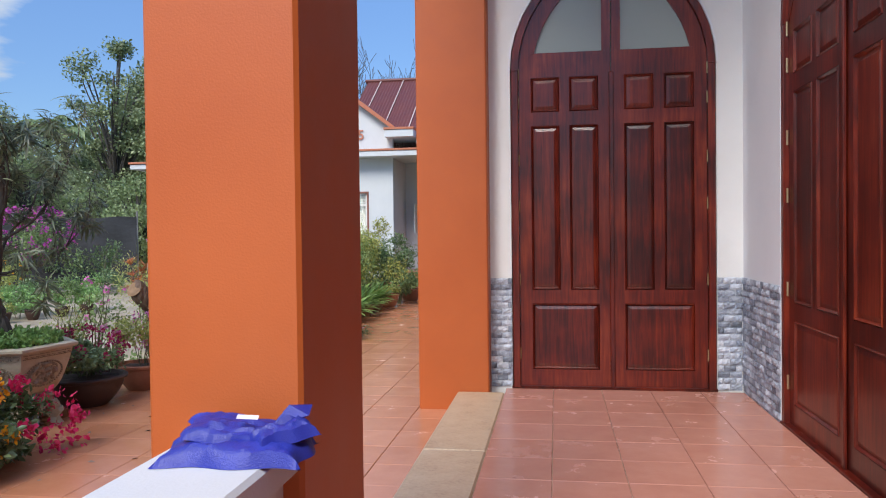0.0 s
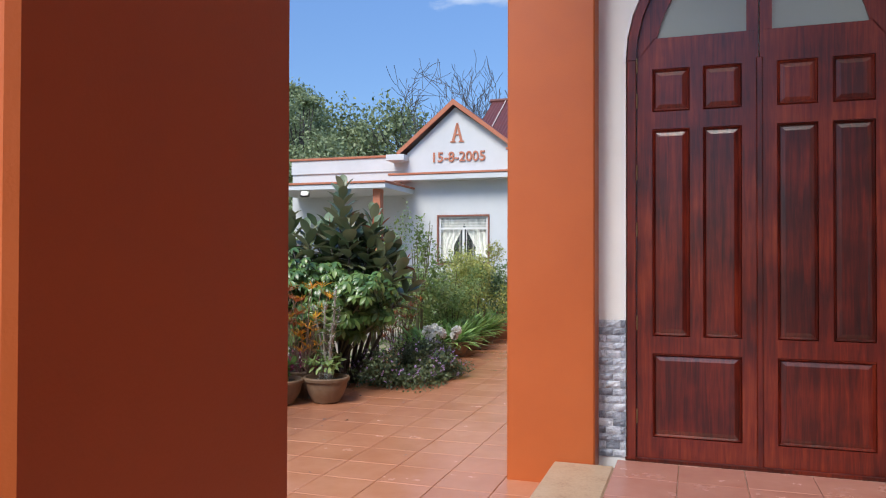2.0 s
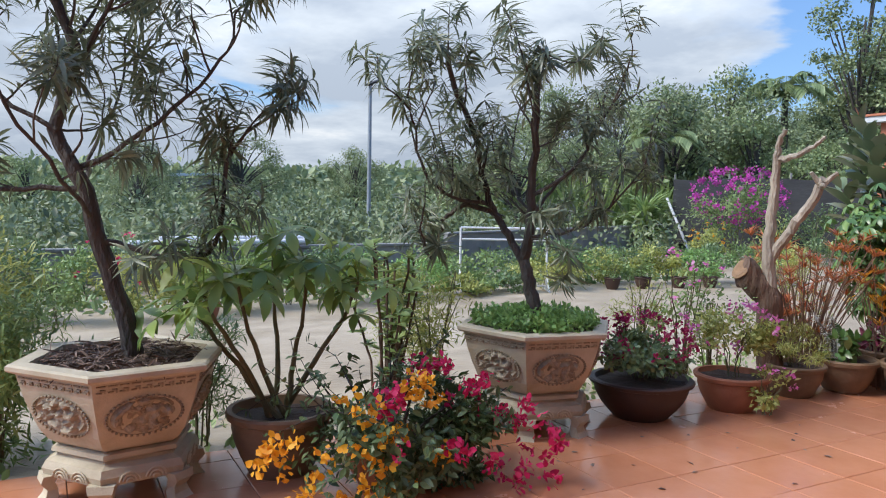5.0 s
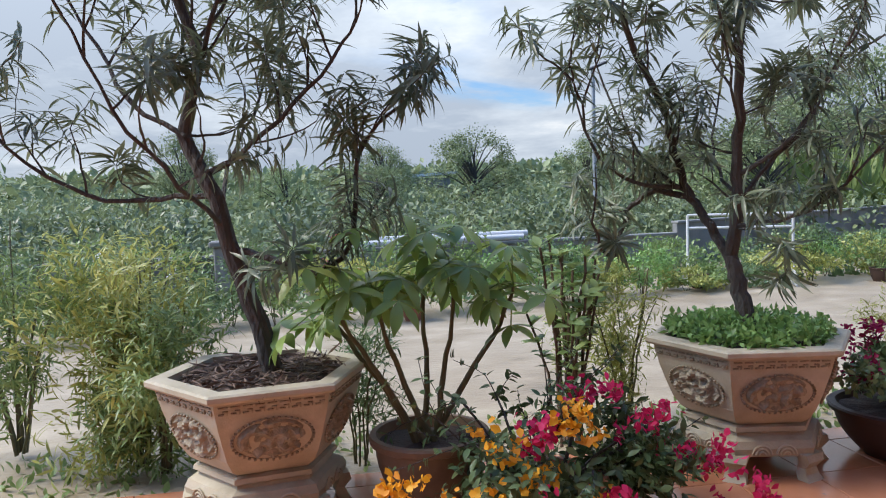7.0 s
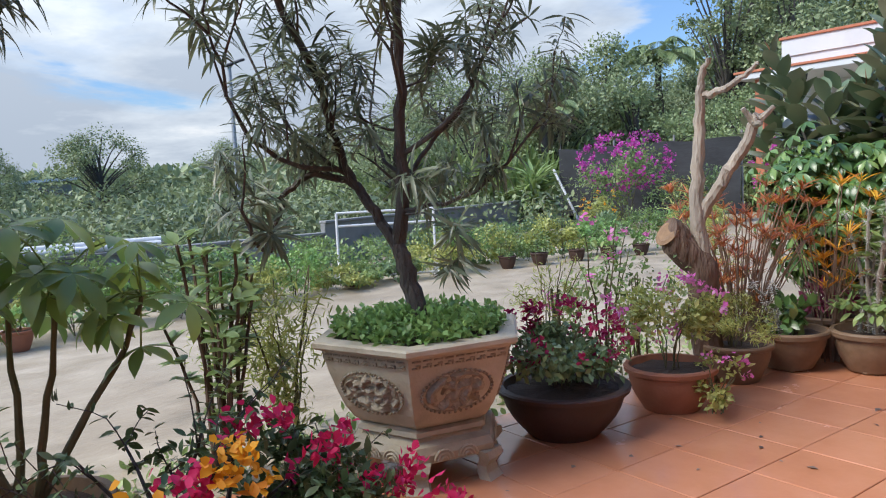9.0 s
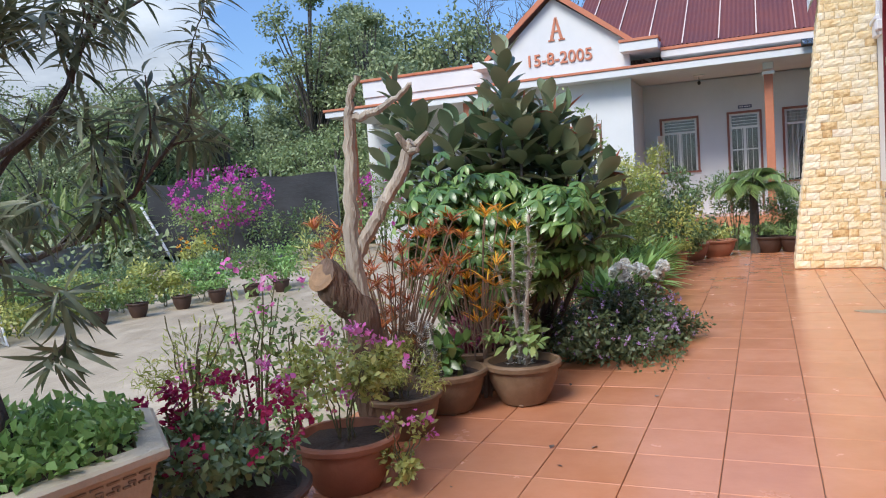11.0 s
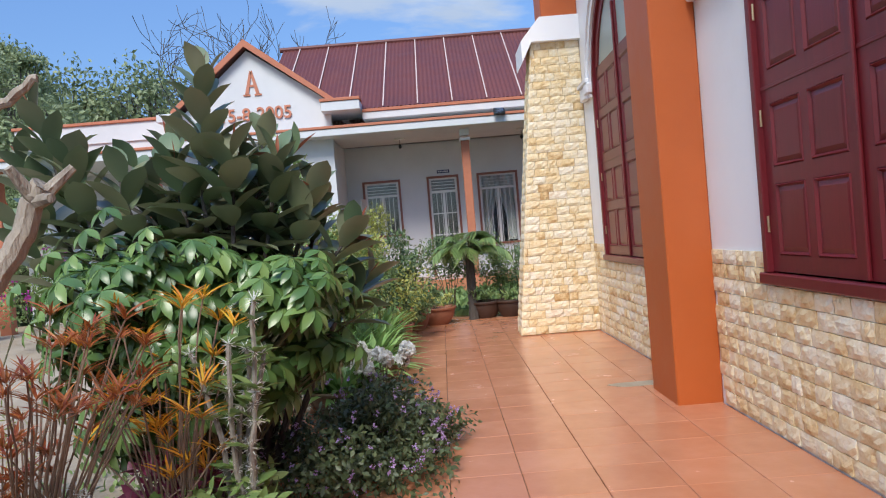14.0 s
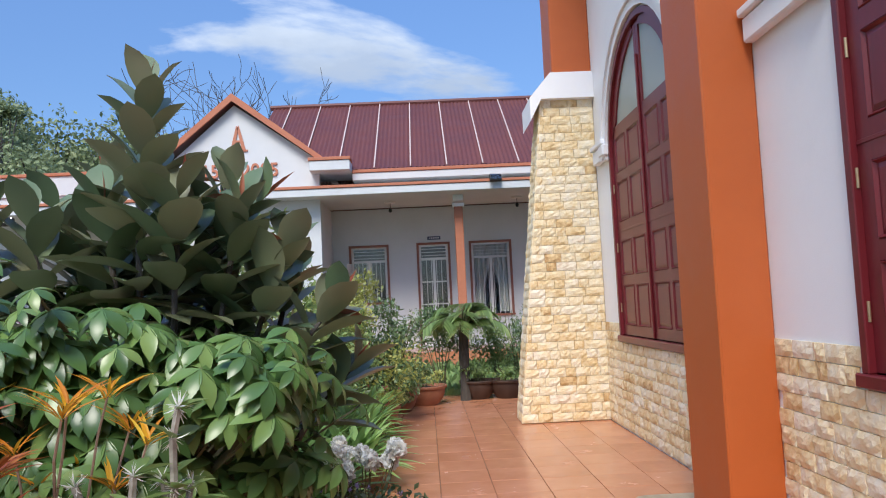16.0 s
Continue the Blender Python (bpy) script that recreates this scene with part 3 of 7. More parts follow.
def ground_z(x, y):
    """Level round the buildings, rising to a wooded hill in the north and a low ridge in the west."""
    west = max(0.0, -x - 24.0)
    north = max(0.0, y - 36.0)
    z = -0.06
    z += min(west, 170.0) * 0.024 * min(1.0, west / 60.0)
    z += min(north, 70.0) * 0.13 * min(1.0, north / 20.0) * (1.0 if x < 10 else max(0.0, 1.0 - (x - 10) / 60.0)) * min(1.0, max(0.25, 1.0 + (x + 60) / 90.0))
    if z > 0.2:
        z += noise.noise(Vector((x, y, 0)) * 0.03) * min(2.5, z * 0.25)
    return z


def build_ground():
    def axis(lo, hi):
        a, s, x = [], 0, 0.0
        while x < hi:
            a.append(x)
            x += 3.0 if x < 60 else (12.0 if x < 260 else 200.0)
        b, x = [], -3.0
        while x > lo:
            b.append(x)
            x -= 3.0 if x > -90 else (12.0 if x > -300 else 200.0)
        return sorted(a + b)
    xs, ys = axis(-1800, 1800), axis(-1800, 1800)
    v = [(x, y, ground_z(x, y)) for y in ys for x in xs]
    w = len(xs)
    f = [(j * w + i, j * w + i + 1, (j + 1) * w + i + 1, (j + 1) * w + i) for j in range(len(ys) - 1) for i in range(w - 1)]
    setting("ground", Shape().add(v, f), M["earth"], "green grassy earth rising to a wooded hill", "ground", smooth=True)


build_ground()

# concrete yard
setting("yard", Shape().box(-16.2, -6.0, -0.08, -4.745, 25.2, -0.03), M["concrete"], "pale worn concrete yard with damp streaks", "yard")
terrace = setting("terrace", Shape().box(-4.74, -6.0, -0.08, -0.85, 18.6, -0.012).box(-0.85, 6.92, -0.08, -0.8, 18.6, -0.012), M["grout"], "terracotta tiled terrace with dark joints", "floor")
porch = setting("porch_floor", Shape().box(-0.44, -6.0, -0.05, 1.56, 6.66, PORCH - 0.012), M["grout_in"], "reddish square tiled porch floor", "floor")
step = Shape()
for j in range(7):
    y0 = -6.0 + 1.78 * j
    step.box(-0.85, y0 + 0.002, -0.05, -0.442, min(6.44, y0 + 1.776), PORCH, 0.012)
setting("step", step, M["granite"], "speckled yellow granite step edging the porch", "step")
# ---- church ----
def arch_line(c, half, spring, R, n=10, off=0.0):
    """Points of a slightly pointed arch from its left foot over the apex to the right foot, as (along, up)."""
    half, R2 = half + off, R + off
    cx = half - R2
    apex = math.sqrt(R2 * R2 - cx * cx)
    top = math.atan2(apex, -cx)
    right = [(c + cx + R2 * math.cos(a), spring + R2 * math.sin(a)) for a in np.linspace(0, math.acos(-cx / R2), n)]
    left = [(2 * c - p, q) for p, q in right]
    return left + right[::-1][1:]


def wall_with_arches(shape, a0, a1, z0, z1, arches, t0, t1, axis):
    """A wall along one axis with arched openings cut through: arches = (centre, half, sill, spring, R)."""
    at = a0
    for c, half, sill, spring, R in sorted(arches):
        shape.prism([(at, z0), (c - half, z0), (c - half, z1), (at, z1)], t0, t1, axis)
        if sill > z0:
            shape.prism([(c - half, z0), (c + half, z0), (c + half, sill), (c - half, sill)], t0, t1, axis)
        line = arch_line(c, half, spring, R)
        for p, q in zip(line, line[1:]):
            shape.prism([p, q, (q[0], z1), (p[0], z1)], t0, t1, axis)
        at = c + half
    shape.prism([(at, z0), (a1, z0), (a1, z1), (at, z1)], t0, t1, axis)


ROOF_Z = 6.8
DOOR = (0.485, 0.86, PORCH, 2.95, 1.06)
wall = Shape()
wall_with_arches(wall, -0.80, 1.75, -0.06, ROOF_Z, [(DOOR[0], DOOR[1] + 0.01, PORCH, DOOR[3], DOOR[4] + 0.01)], 6.68, 6.92, "y")
wall_north = setting("wall_north", wall, M["pale"], "pale plaster wall with an arched doorway", "wall")

EAST = 1.57
RDOOR = (4.5, 1.1, PORCH, 2.95, 1.3)
wall = Shape()
wall_with_arches(wall, 3.2, 6.68, -0.06, ROOF_Z, [(RDOOR[0], RDOOR[1] + 0.01, PORCH, RDOOR[3], RDOOR[4] + 0.01)], EAST, EAST + 0.24, "x")
wall_east = setting("wall_east", wall, M["white"], "white plaster wall beside the porch doors", "wall")

# side wall of the church, with two arched shuttered windows
WIN = [(9.1, 1.12, 1.03, 2.98, 1.14), (13.64, 1.18, 1.03, 2.98, 1.2)]
wall = Shape()
wall_with_arches(wall, 6.92, 16.3, -0.06, 7.2, WIN, -0.80, -0.52, "x")
wall_west = setting("wall_west", wall, M["white"], "white plaster church side wall with two arched windows", "wall")
setting("wall_back", Shape().box(-0.8, 16.3, -0.06, 8.0, 16.55, 7.2), M["white"], "plain white end wall of the church", "wall")
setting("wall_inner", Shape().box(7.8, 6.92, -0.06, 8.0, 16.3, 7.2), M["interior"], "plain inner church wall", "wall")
setting("wall_front", Shape().box(-0.8, 6.925, ROOF_Z + 0.2, 8.0, 7.1, 7.2), M["white"], "plain white upper church wall", "wall")
setting("church_roof", Shape().prism([(-1.6, 7.2), (8.4, 7.2), (3.4, 9.6)], 6.4, 16.9, "y"), M["roof"], "maroon church roof", "roof")
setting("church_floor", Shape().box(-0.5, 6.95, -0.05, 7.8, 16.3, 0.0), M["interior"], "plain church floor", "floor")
# out of view; height and front edge set by how much daylight enters
setting("ceiling", Shape().box(-1.45, 2.4, ROOF_Z, 1.81, 6.92, ROOF_Z + 0.2), M["white"], "unseen white porch ceiling, raised and cut back for daylight", "ceiling")
setting("beam", Shape().box(-1.12, 1.9, ROOF_Z - 0.5, -0.66, 6.44, ROOF_Z), M["white"], "white beam over the porch pillars", "beam")
# added out of view: dark red so the pillar's inner side stays dim
setting("wall_panelling", Shape().box(EAST, -6.0, -0.06, EAST + 0.24, 3.198, ROOF_Z), M["shutter"], "added unseen dark red wall that cuts bounce light in the porch", "wall")
setting("baseboard", Shape().box(EAST - 0.012, -6.0, PORCH, EAST, RDOOR[0] - RDOOR[1] - 0.12, PORCH + 0.12), M["grey_back"], "grey skirting", "skirting")


def pillar(name, x0, y0, x1, y1, z1, label):
    return setting(name, Shape().box(x0, y0, -0.06, x1, y1, z1, 0.012), M["orange"], label, "pillar")


pillar("pillar_1", -1.1, 1.9, -0.663, 2.53, ROOF_Z - 0.5, "orange painted square porch pillar")
pillar("pillar_2", -1.19, 6.46, -0.575, 6.92, ROOF_Z, "orange painted corner pillar beside the arched door")
pillar("pillar_3", -1.15, 11.17, -0.802, 11.84, 7.2, "orange painted pilaster against the church wall")
setting("pilaster_upper", Shape().box(-1.28, 15.52, 4.19, -0.802, 16.1, 7.2, 0.012), M["orange"], "orange pilaster above the stone buttress", "pillar")

# parapet with a white cap beside the porch
rail = Shape().box(-0.95, -0.78, -0.06, -0.72, 1.9, 0.89)
setting("parapet", rail, M["house_white"], "low white parapet wall between the porch pillars", "parapet")
setting("parapet_cap", Shape().box(-0.995, -0.78, 0.892, -0.675, 1.902, 0.98, 0.012), M["house_white"], "thick white painted parapet cap", "parapet")


# ---- joinery ----
def panel_frame(shape, x0, z0, x1, z1, cells, y0, y1):
    """A leaf's stiles and rails: the rectangle less the cells."""
    xs = sorted({x0, x1, *(c[0] for c in cells), *(c[2] for c in cells)})
    zs = sorted({z0, z1, *(c[1] for c in cells), *(c[3] for c in cells)})
    for i in range(len(xs) - 1):
        run = None
        for j in range(len(zs) - 1):
            cx, cz = (xs[i] + xs[i + 1]) / 2, (zs[j] + zs[j + 1]) / 2
            inside = any(c[0] < cx < c[2] and c[1] < cz < c[3] for c in cells)
            if not inside and run is None:
                run = zs[j]
            if run is not None and (inside or j == len(zs) - 2):
                top = zs[j] if inside else zs[j + 1]
                shape.box(xs[i], y0, run, xs[i + 1], y1, top)
                run = None


def raised_panel(shape, x0, z0, x1, z1, y):
    """A recessed panel with a moulding round it and a raised field; faces -y."""
    def ring(a, b, ya, yb):
        o = [(x0 + a, ya, z0 + a), (x1 - a, ya, z0 + a), (x1 - a, ya, z1 - a), (x0 + a, ya, z1 - a)]
        i = [(x0 + b, yb, z0 + b), (x1 - b, yb, z0 + b), (x1 - b, yb, z1 - b), (x0 + b, yb, z1 - b)]
        shape.add(o + i, [(k, (k + 1) % 4, 4 + (k + 1) % 4, 4 + k) for k in range(4)])
    ring(0, 0.009, y + 0.0, y - 0.012)
    ring(0.009, 0.022, y - 0.012, y + 0.006)
    ring(0.022, 0.05, y + 0.006, y - 0.003)
    b = 0.05
    shape.add([(x0 + b, y - 0.003, z0 + b), (x1 - b, y - 0.003, z0 + b), (x1 - b, y - 0.003, z1 - b), (x0 + b, y - 0.003, z1 - b)], [(0, 1, 2, 3)])


def arched_door(name, label, half, sill, spring, R, rows, mat, m, cut=None, category="door", band=0.16, glass_sill=None):
    """A double-leaved arched door or shutter. Local: x across, z up, faces -y; its middle at x = 0.
    rows: (z0, z1, columns) of panels in each leaf; cut: a height where the leaf is divided."""
    root = thing(name, label, category, m, kind="structure")
    fr = 0.06
    # outer frame
    line_i = arch_line(0, half - fr, spring, R - fr)
    line_o = arch_line(0, half, spring, R)
    sh = Shape()
    sh.box(-half, -0.06, sill, -half + fr, 0.08, spring, 0.006)
    sh.box(half - fr, -0.06, sill, half, 0.08, spring, 0.006)
    sh.strip(line_i, line_o, -0.06, 0.08, "y")
    if sill > 0.5:
        sh.box(-half - 0.04, -0.075, sill - 0.07, half + 0.04, 0.08, sill, 0.008)
    part("frame", sh, mat, root)
    glass_z = glass_sill or spring + 0.15
    for s in (-1, 1):
        x0, x1 = (0.004, half - fr - 0.004)
        body = Shape()
        cells = []
        st, mid = 0.105, 0.085
        for z0, z1, cols in rows:
            w = (x1 - x0 - 2 * st - (cols - 1) * mid) / cols
            for k in range(cols):
                a = x0 + st + k * (w + mid)
                cells.append((a, z0, a + w, z1))
        panel_frame(body, x0, sill + 0.01, x1, glass_z - 0.11, cells, -0.022, 0.022)
        if cut:
            body.box(x0, -0.028, cut - 0.01, x1, -0.0225, cut + 0.012, 0.002)
        # arched head with its glass
        li = arch_line(0, half - fr - 0.005, spring, R - fr - 0.005, 14)
        lo = [p for p in li if p[0] >= x0 - 1e-6 and p[1] >= spring]
        half_line = sorted(lo, key=lambda p: -p[0])
        inner = [(max(x0 + 0.075, p[0] - band * 0.72), p[1] - band * 0.35) for p in half_line]
        inner = [(p[0], max(p[1], glass_z)) for p in inner]
        body.box(x0, -0.022, glass_z - 0.11, x1, 0.022, glass_z)
        body.box(x1 - 0.13, -0.022, glass_z, x1, 0.022, max(glass_z + 0.001, spring))
        body.strip(inner, half_line, -0.026, 0.0255, "y")
        topz = max(p[1] for p in half_line)
        body.box(x0, -0.024, glass_z, x0 + 0.075, 0.0215, topz - 0.02)
        pan = [(x0 + 0.07, glass_z - 0.01)] + [(p[0] + 0.005, p[1]) for p in inner if p[1] >= glass_z]
        gl = Shape().prism([(p[0], p[1]) for p in pan], -0.006, 0.006, "y")
        mir = Matrix.Diagonal((s, 1, 1, 1))
        for q in (body, gl):
            q.v = [tuple(mir @ Vector(p)) for p in q.v]
        leaf = part("leaf", body, mat, root)
        part("pane", gl, M["frosted"], leaf, "frosted grey-green glass").visible_shadow = False
        for c in cells:
            sh = Shape()
            raised_panel(sh, 0, 0, c[2] - c[0], c[3] - c[1], -0.016)
            sh.box(0, 0.012, 0, c[2] - c[0], 0.018, c[3] - c[1])
            part("panel", sh, mat, leaf, m=pose(c[0] if s > 0 else -c[2], 0, c[1]))
        for hz in (0.25, 0.9, 1.55, 1.95, 2.45, 2.7):
            if sill + hz < spring:
                hs = Shape().lathe([(0.008, 0), (0.008, 0.1)], 8, pose(s * (half - fr - 0.002), -0.034, sill + hz))
                part("hinge", hs, M["brass"], leaf, "small brass hinge")
    # closing strip between the leaves
    part("cover_strip", Shape().box(-0.02, -0.045, sill + 0.01, 0.02, -0.024, sill + 2.75, 0.006), mat, root)
    return root


setting("threshold_1", Shape().box(-0.39, 6.663, PORCH - 0.02, 1.36, 6.72, PORCH + 0.014, 0.004), M["door_wood"], "dark wooden door threshold", "threshold")
setting("threshold_2", Shape().box(EAST - 0.008, 3.39, PORCH - 0.02, EAST + 0.06, 5.61, PORCH + 0.014, 0.004), M["door_wood"], "dark wooden door threshold", "threshold")
door_rows = [(PORCH + 0.16, PORCH + 0.74, 1), (PORCH + 0.86, PORCH + 2.3, 2), (PORCH + 2.42, PORCH + 2.72, 2)]
arched_door("door_1", "varnished red-brown double door with arched frosted panes", DOOR[1], PORCH, DOOR[3], DOOR[4], door_rows, M["door_wood"], pose(DOOR[0], 6.71, 0), glass_sill=3.1)
arched_door("door_2", "varnished red-brown double door on the porch side", RDOOR[1], PORCH, RDOOR[3], RDOOR[4], door_rows, M["door_wood"], pose(EAST + 0.06, RDOOR[0], 0, 0, 0, -90), glass_sill=3.1)
win_rows = [(1.14, 1.57, 2), (1.67, 2.05, 2), (2.25, 2.68, 2), (2.78, 3.16, 2)]
for k, w in enumerate(WIN):
    arched_door("window_%d" % (k + 1), "dark red panelled window shutters under an arched pane", w[1] - 0.004, w[2], w[3], w[4], win_rows, M["shutter"], pose(-0.775, w[0], 0, 0, 0, -90), cut=2.15, category="window", glass_sill=3.29)
    # white moulding round the arch
    sh = Shape()
    sh.strip(arch_line(w[0], w[1] + 0.02, w[3], w[4] + 0.02), arch_line(w[0], w[1] + 0.16, w[3], w[4] + 0.16), -0.86, -0.802, "x")
    sh.strip(arch_line(w[0], w[1] + 0.11, w[3], w[4] + 0.11), arch_line(w[0], w[1] + 0.17, w[3], w[4] + 0.17), -0.885, -0.861, "x")
    for s in (-1, 1):
        sh.box(-0.9, w[0] + s * (w[1] + 0.1) - 0.11, 3.02, -0.802, w[0] + s * (w[1] + 0.1) + 0.11, 3.16, 0.02)
    setting("trim_%d" % (k + 1), sh, M["white"], "white arched plaster moulding over the shutters", "moulding")
setting("trim_3", Shape().strip(arch_line(0.485, DOOR[1] + 0.012, DOOR[3], DOOR[4] + 0.012), arch_line(0.485, DOOR[1] + 0.03, DOOR[3], DOOR[4] + 0.03), 6.672, 6.679, "y"), M["white"], "thin plaster edge round the doorway", "moulding")

# string course between the arches and the pilasters
for k, (ya, yb) in enumerate(((10.36, 11.143), (11.842, 12.24), (14.86, 15.4))):
    setting("trim_%d" % (k + 4), Shape().box(-0.875, ya, 3.0, -0.802, yb, 3.16, 0.012).box(-0.905, ya, 3.162, -0.802, yb, 3.22, 0.01), M["white"], "white plaster string course", "moulding")
setting("patch", Shape().prism([(-1.22 + (0.24 + 0.05 * math.sin(3 * a)) * math.cos(a), 12.05 + (0.12 + 0.03 * math.cos(2 * a)) * math.sin(a)) for a in np.linspace(0, 6.1, 20)], -0.002, 0.0035, "z"), M["concrete"], "pale cement patch on the tiles", "patch")

# ---- buttress ----
BUT = Shape().prism([(-1.86, -0.06), (-0.802, -0.06), (-0.802, 3.86), (-1.42, 3.86)], 15.55, 16.05, "y")
buttress = setting("buttress", BUT, M["gold_mortar"], "tapering buttress faced with yellow split stone", "buttress")
cap = Shape().prism([(-0.802, 3.862), (-1.44, 3.862), (-1.58, 3.6), (-1.58, 3.88), (-1.32, 4.18), (-0.802, 4.18)], 15.44, 16.16, "y")
setting("buttress_cap", cap, M["white"], "white sloped coping on the buttress", "coping")

# ---- house across the garden ----
house = thing("house", "single-storey white house with orange trim and a maroon metal roof", "house", pose(0, 0, 0.07))
HY, VY = 25.0, 27.2


def house_wall(shape, a0, a1, z0, z1, opens, y0, y1):
    shape.weld = True
    xs = sorted({a0, a1, *(o[0] for o in opens), *(o[1] for o in opens)})
    zs = sorted({z0, z1, *(o[2] for o in opens), *(o[3] for o in opens)})
    for xa, xb in zip(xs, xs[1:]):
        for za, zb in zip(zs, zs[1:]):
            if not any(o[0] < (xa + xb) / 2 < o[1] and o[2] < (za + zb) / 2 < o[3] for o in opens):
                shape.box(xa, y0, za, xb, y1, zb)


OPEN_F = [(-8.05, -6.3, 1.35, 2.92)]
OPEN_V = [(-4.95, -3.92, 1.5, 3.04), (-3.1, -2.24, 0.25, 3.05), (-1.66, -0.55, 1.05, 3.04)]
sh = Shape()
house_wall(sh, -9.15, -5.42, -0.2, 5.05, OPEN_F, HY, HY + 0.2)
sh.prism([(-9.15, 5.05), (-5.42, 5.05), (-7.46, 6.52)], HY, HY + 0.2, "y")
part("wall", sh, M["house_white"], house)
sh = Shape()
house_wall(sh, -5.42, 8.0, -0.2, 4.05, OPEN_V, VY, VY + 0.2)
part("wall", sh, M["house_white"], house)
part("wall", Shape().box(-5.62, HY + 0.2, -0.2, -5.422, VY, 4.05), M["house_white"], house)
part("wall", Shape().box(-13.7, HY + 0.3, -0.2, -9.16, HY + 0.5, 4.95), M["house_white"], house)
part("wall", Shape().box(-13.7, HY + 0.5, -0.2, -13.5, 33.0, 4.95), M["house_white"], house)
part("wall", Shape().box(7.8, VY + 0.2, -0.2, 8.0, 33.0, 4.05), M["house_white"], house)
part("wall", Shape().box(-13.7, 33.0, -0.2, 8.0, 33.2, 4.8), M["house_white"], house)
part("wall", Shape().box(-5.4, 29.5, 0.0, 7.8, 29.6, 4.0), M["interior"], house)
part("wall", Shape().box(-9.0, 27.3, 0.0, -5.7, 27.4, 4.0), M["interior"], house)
part("plinth", Shape().box(-5.42, HY + 0.1, -0.2, 8.0, VY, 0.22), M["tile_rest"], house, "raised tiled veranda floor")
part("fascia", Shape().box(-9.6, HY - 0.55, 4.08, 8.2, VY, 4.26, 0.01), M["house_white"], house)
part("fascia_line", Shape().box(-9.62, HY - 0.58, 4.262, 8.2, HY - 0.2, 4.33, 0.008), M["orange_trim"], house, "orange painted edge")
part("eave", Shape().box(-4.6, HY - 0.1, 4.5, 8.2, HY + 1.2, 4.68, 0.01), M["house_white"], house)
part("eave", Shape().box(-5.6, HY - 0.45, 4.72, -4.62, HY + 1.2, 4.96, 0.01), M["house_white"], house)
part("eave_line", Shape().box(-4.6, HY - 0.13, 4.682, 8.2, HY + 0.1, 4.76, 0.008), M["orange_trim"], house, "orange painted edge")
part("eave_line", Shape().box(-5.62, HY - 0.48, 4.962, -4.6, HY + 0.1, 5.04, 0.008), M["orange_trim"], house, "orange painted edge")
part("wall", Shape().box(-5.42, HY + 1.0, 4.262, 8.0, HY + 1.2, 4.5), M["house_white"], house)
part("eave", Shape().box(-9.75, HY - 0.45, 4.78, -9.1, HY + 1.2, 4.98, 0.01), M["house_white"], house)
part("parapet", Shape().box(-13.72, HY + 0.25, 4.5, -9.17, HY + 0.52, 4.98), M["house_white"], house)
part("parapet_line", Shape().box(-13.78, HY + 0.2, 4.982, -9.12, HY + 0.56, 5.06, 0.01), M["orange_trim"], house, "orange painted edge")
part("canopy", Shape().box(-13.5, 22.5, 3.66, -8.9, HY + 0.3, 3.82, 0.01), M["house_white"], house)
part("canopy_line", Shape().box(-13.54, 22.46, 3.822, -8.88, HY + 0.3, 3.89, 0.01), M["orange_trim"], house, "orange painted edge")
for px in (-12.95, -9.3):
    part("column", Shape().box(px - 0.13, 22.75, -0.2, px + 0.13, 23.01, 3.66, 0.01), M["orange_trim"], house, "orange painted column")
col = part("column", Shape().box(-2.13, 25.15, 0.2, -1.92, 25.36, 3.82, 0.01), M["orange_trim"], house, "orange painted column")
part("capital", Shape().box(-2.17, 25.11, 3.78, -1.88, 25.4, 3.86, 0.01).box(-2.15, 25.13, 3.92, -1.9, 25.38, 4.08), M["white"], col, "white capital")
for px in (1.8, 5.2):
    part("column", Shape().box(px, 25.15, 0.2, px + 0.21, 25.36, 4.08, 0.01), M["orange_trim"], house, "orange painted column")


def corrugated(x0, x1, lo, hi, pitch=0.115, amp=0.016):
    """A sheet from (y, z) lo to hi along x with waves."""
    n = int((x1 - x0) / pitch * 4)
    v, f = [], []
    for i in range(n + 1):
        x = x0 + (x1 - x0) * i / n
        w = amp * math.sin(2 * math.pi * (x - x0) / pitch)
        v += [(x, lo[0], lo[1] + w), (x, hi[0], hi[1] + w)]
        if i < n:
            f.append((2 * i, 2 * i + 2, 2 * i + 3, 2 * i + 1))
    return v, f


RLO, RHI = (HY + 0.05, 4.8), (29.3, 7.55)
roof = part("roof", Shape().add(*corrugated(-7.3, 8.2, RLO, RHI)), M["roof"], house, "maroon corrugated metal roof")
part("roof", Shape().add(*corrugated(-7.3, 8.2, (33.6, 4.8), RHI)), M["roof"], house)
part("ridge_cap", Shape().tube([(-7.4, RHI[0], RHI[1] + 0.02), (8.2, RHI[0], RHI[1] + 0.02)], 0.08, 8), M["roof"], roof)
for k in range(16):
    x = -6.78 + 0.9 * k
    part("roof_strip", Shape().prism([(RLO[0], RLO[1] + 0.03), (RHI[0], RHI[1] + 0.03), (RHI[0], RHI[1] + 0.05), (RLO[0], RLO[1] + 0.05)], x, x + 0.03, "x"), M["roof_line"], roof, "pale lap strip")
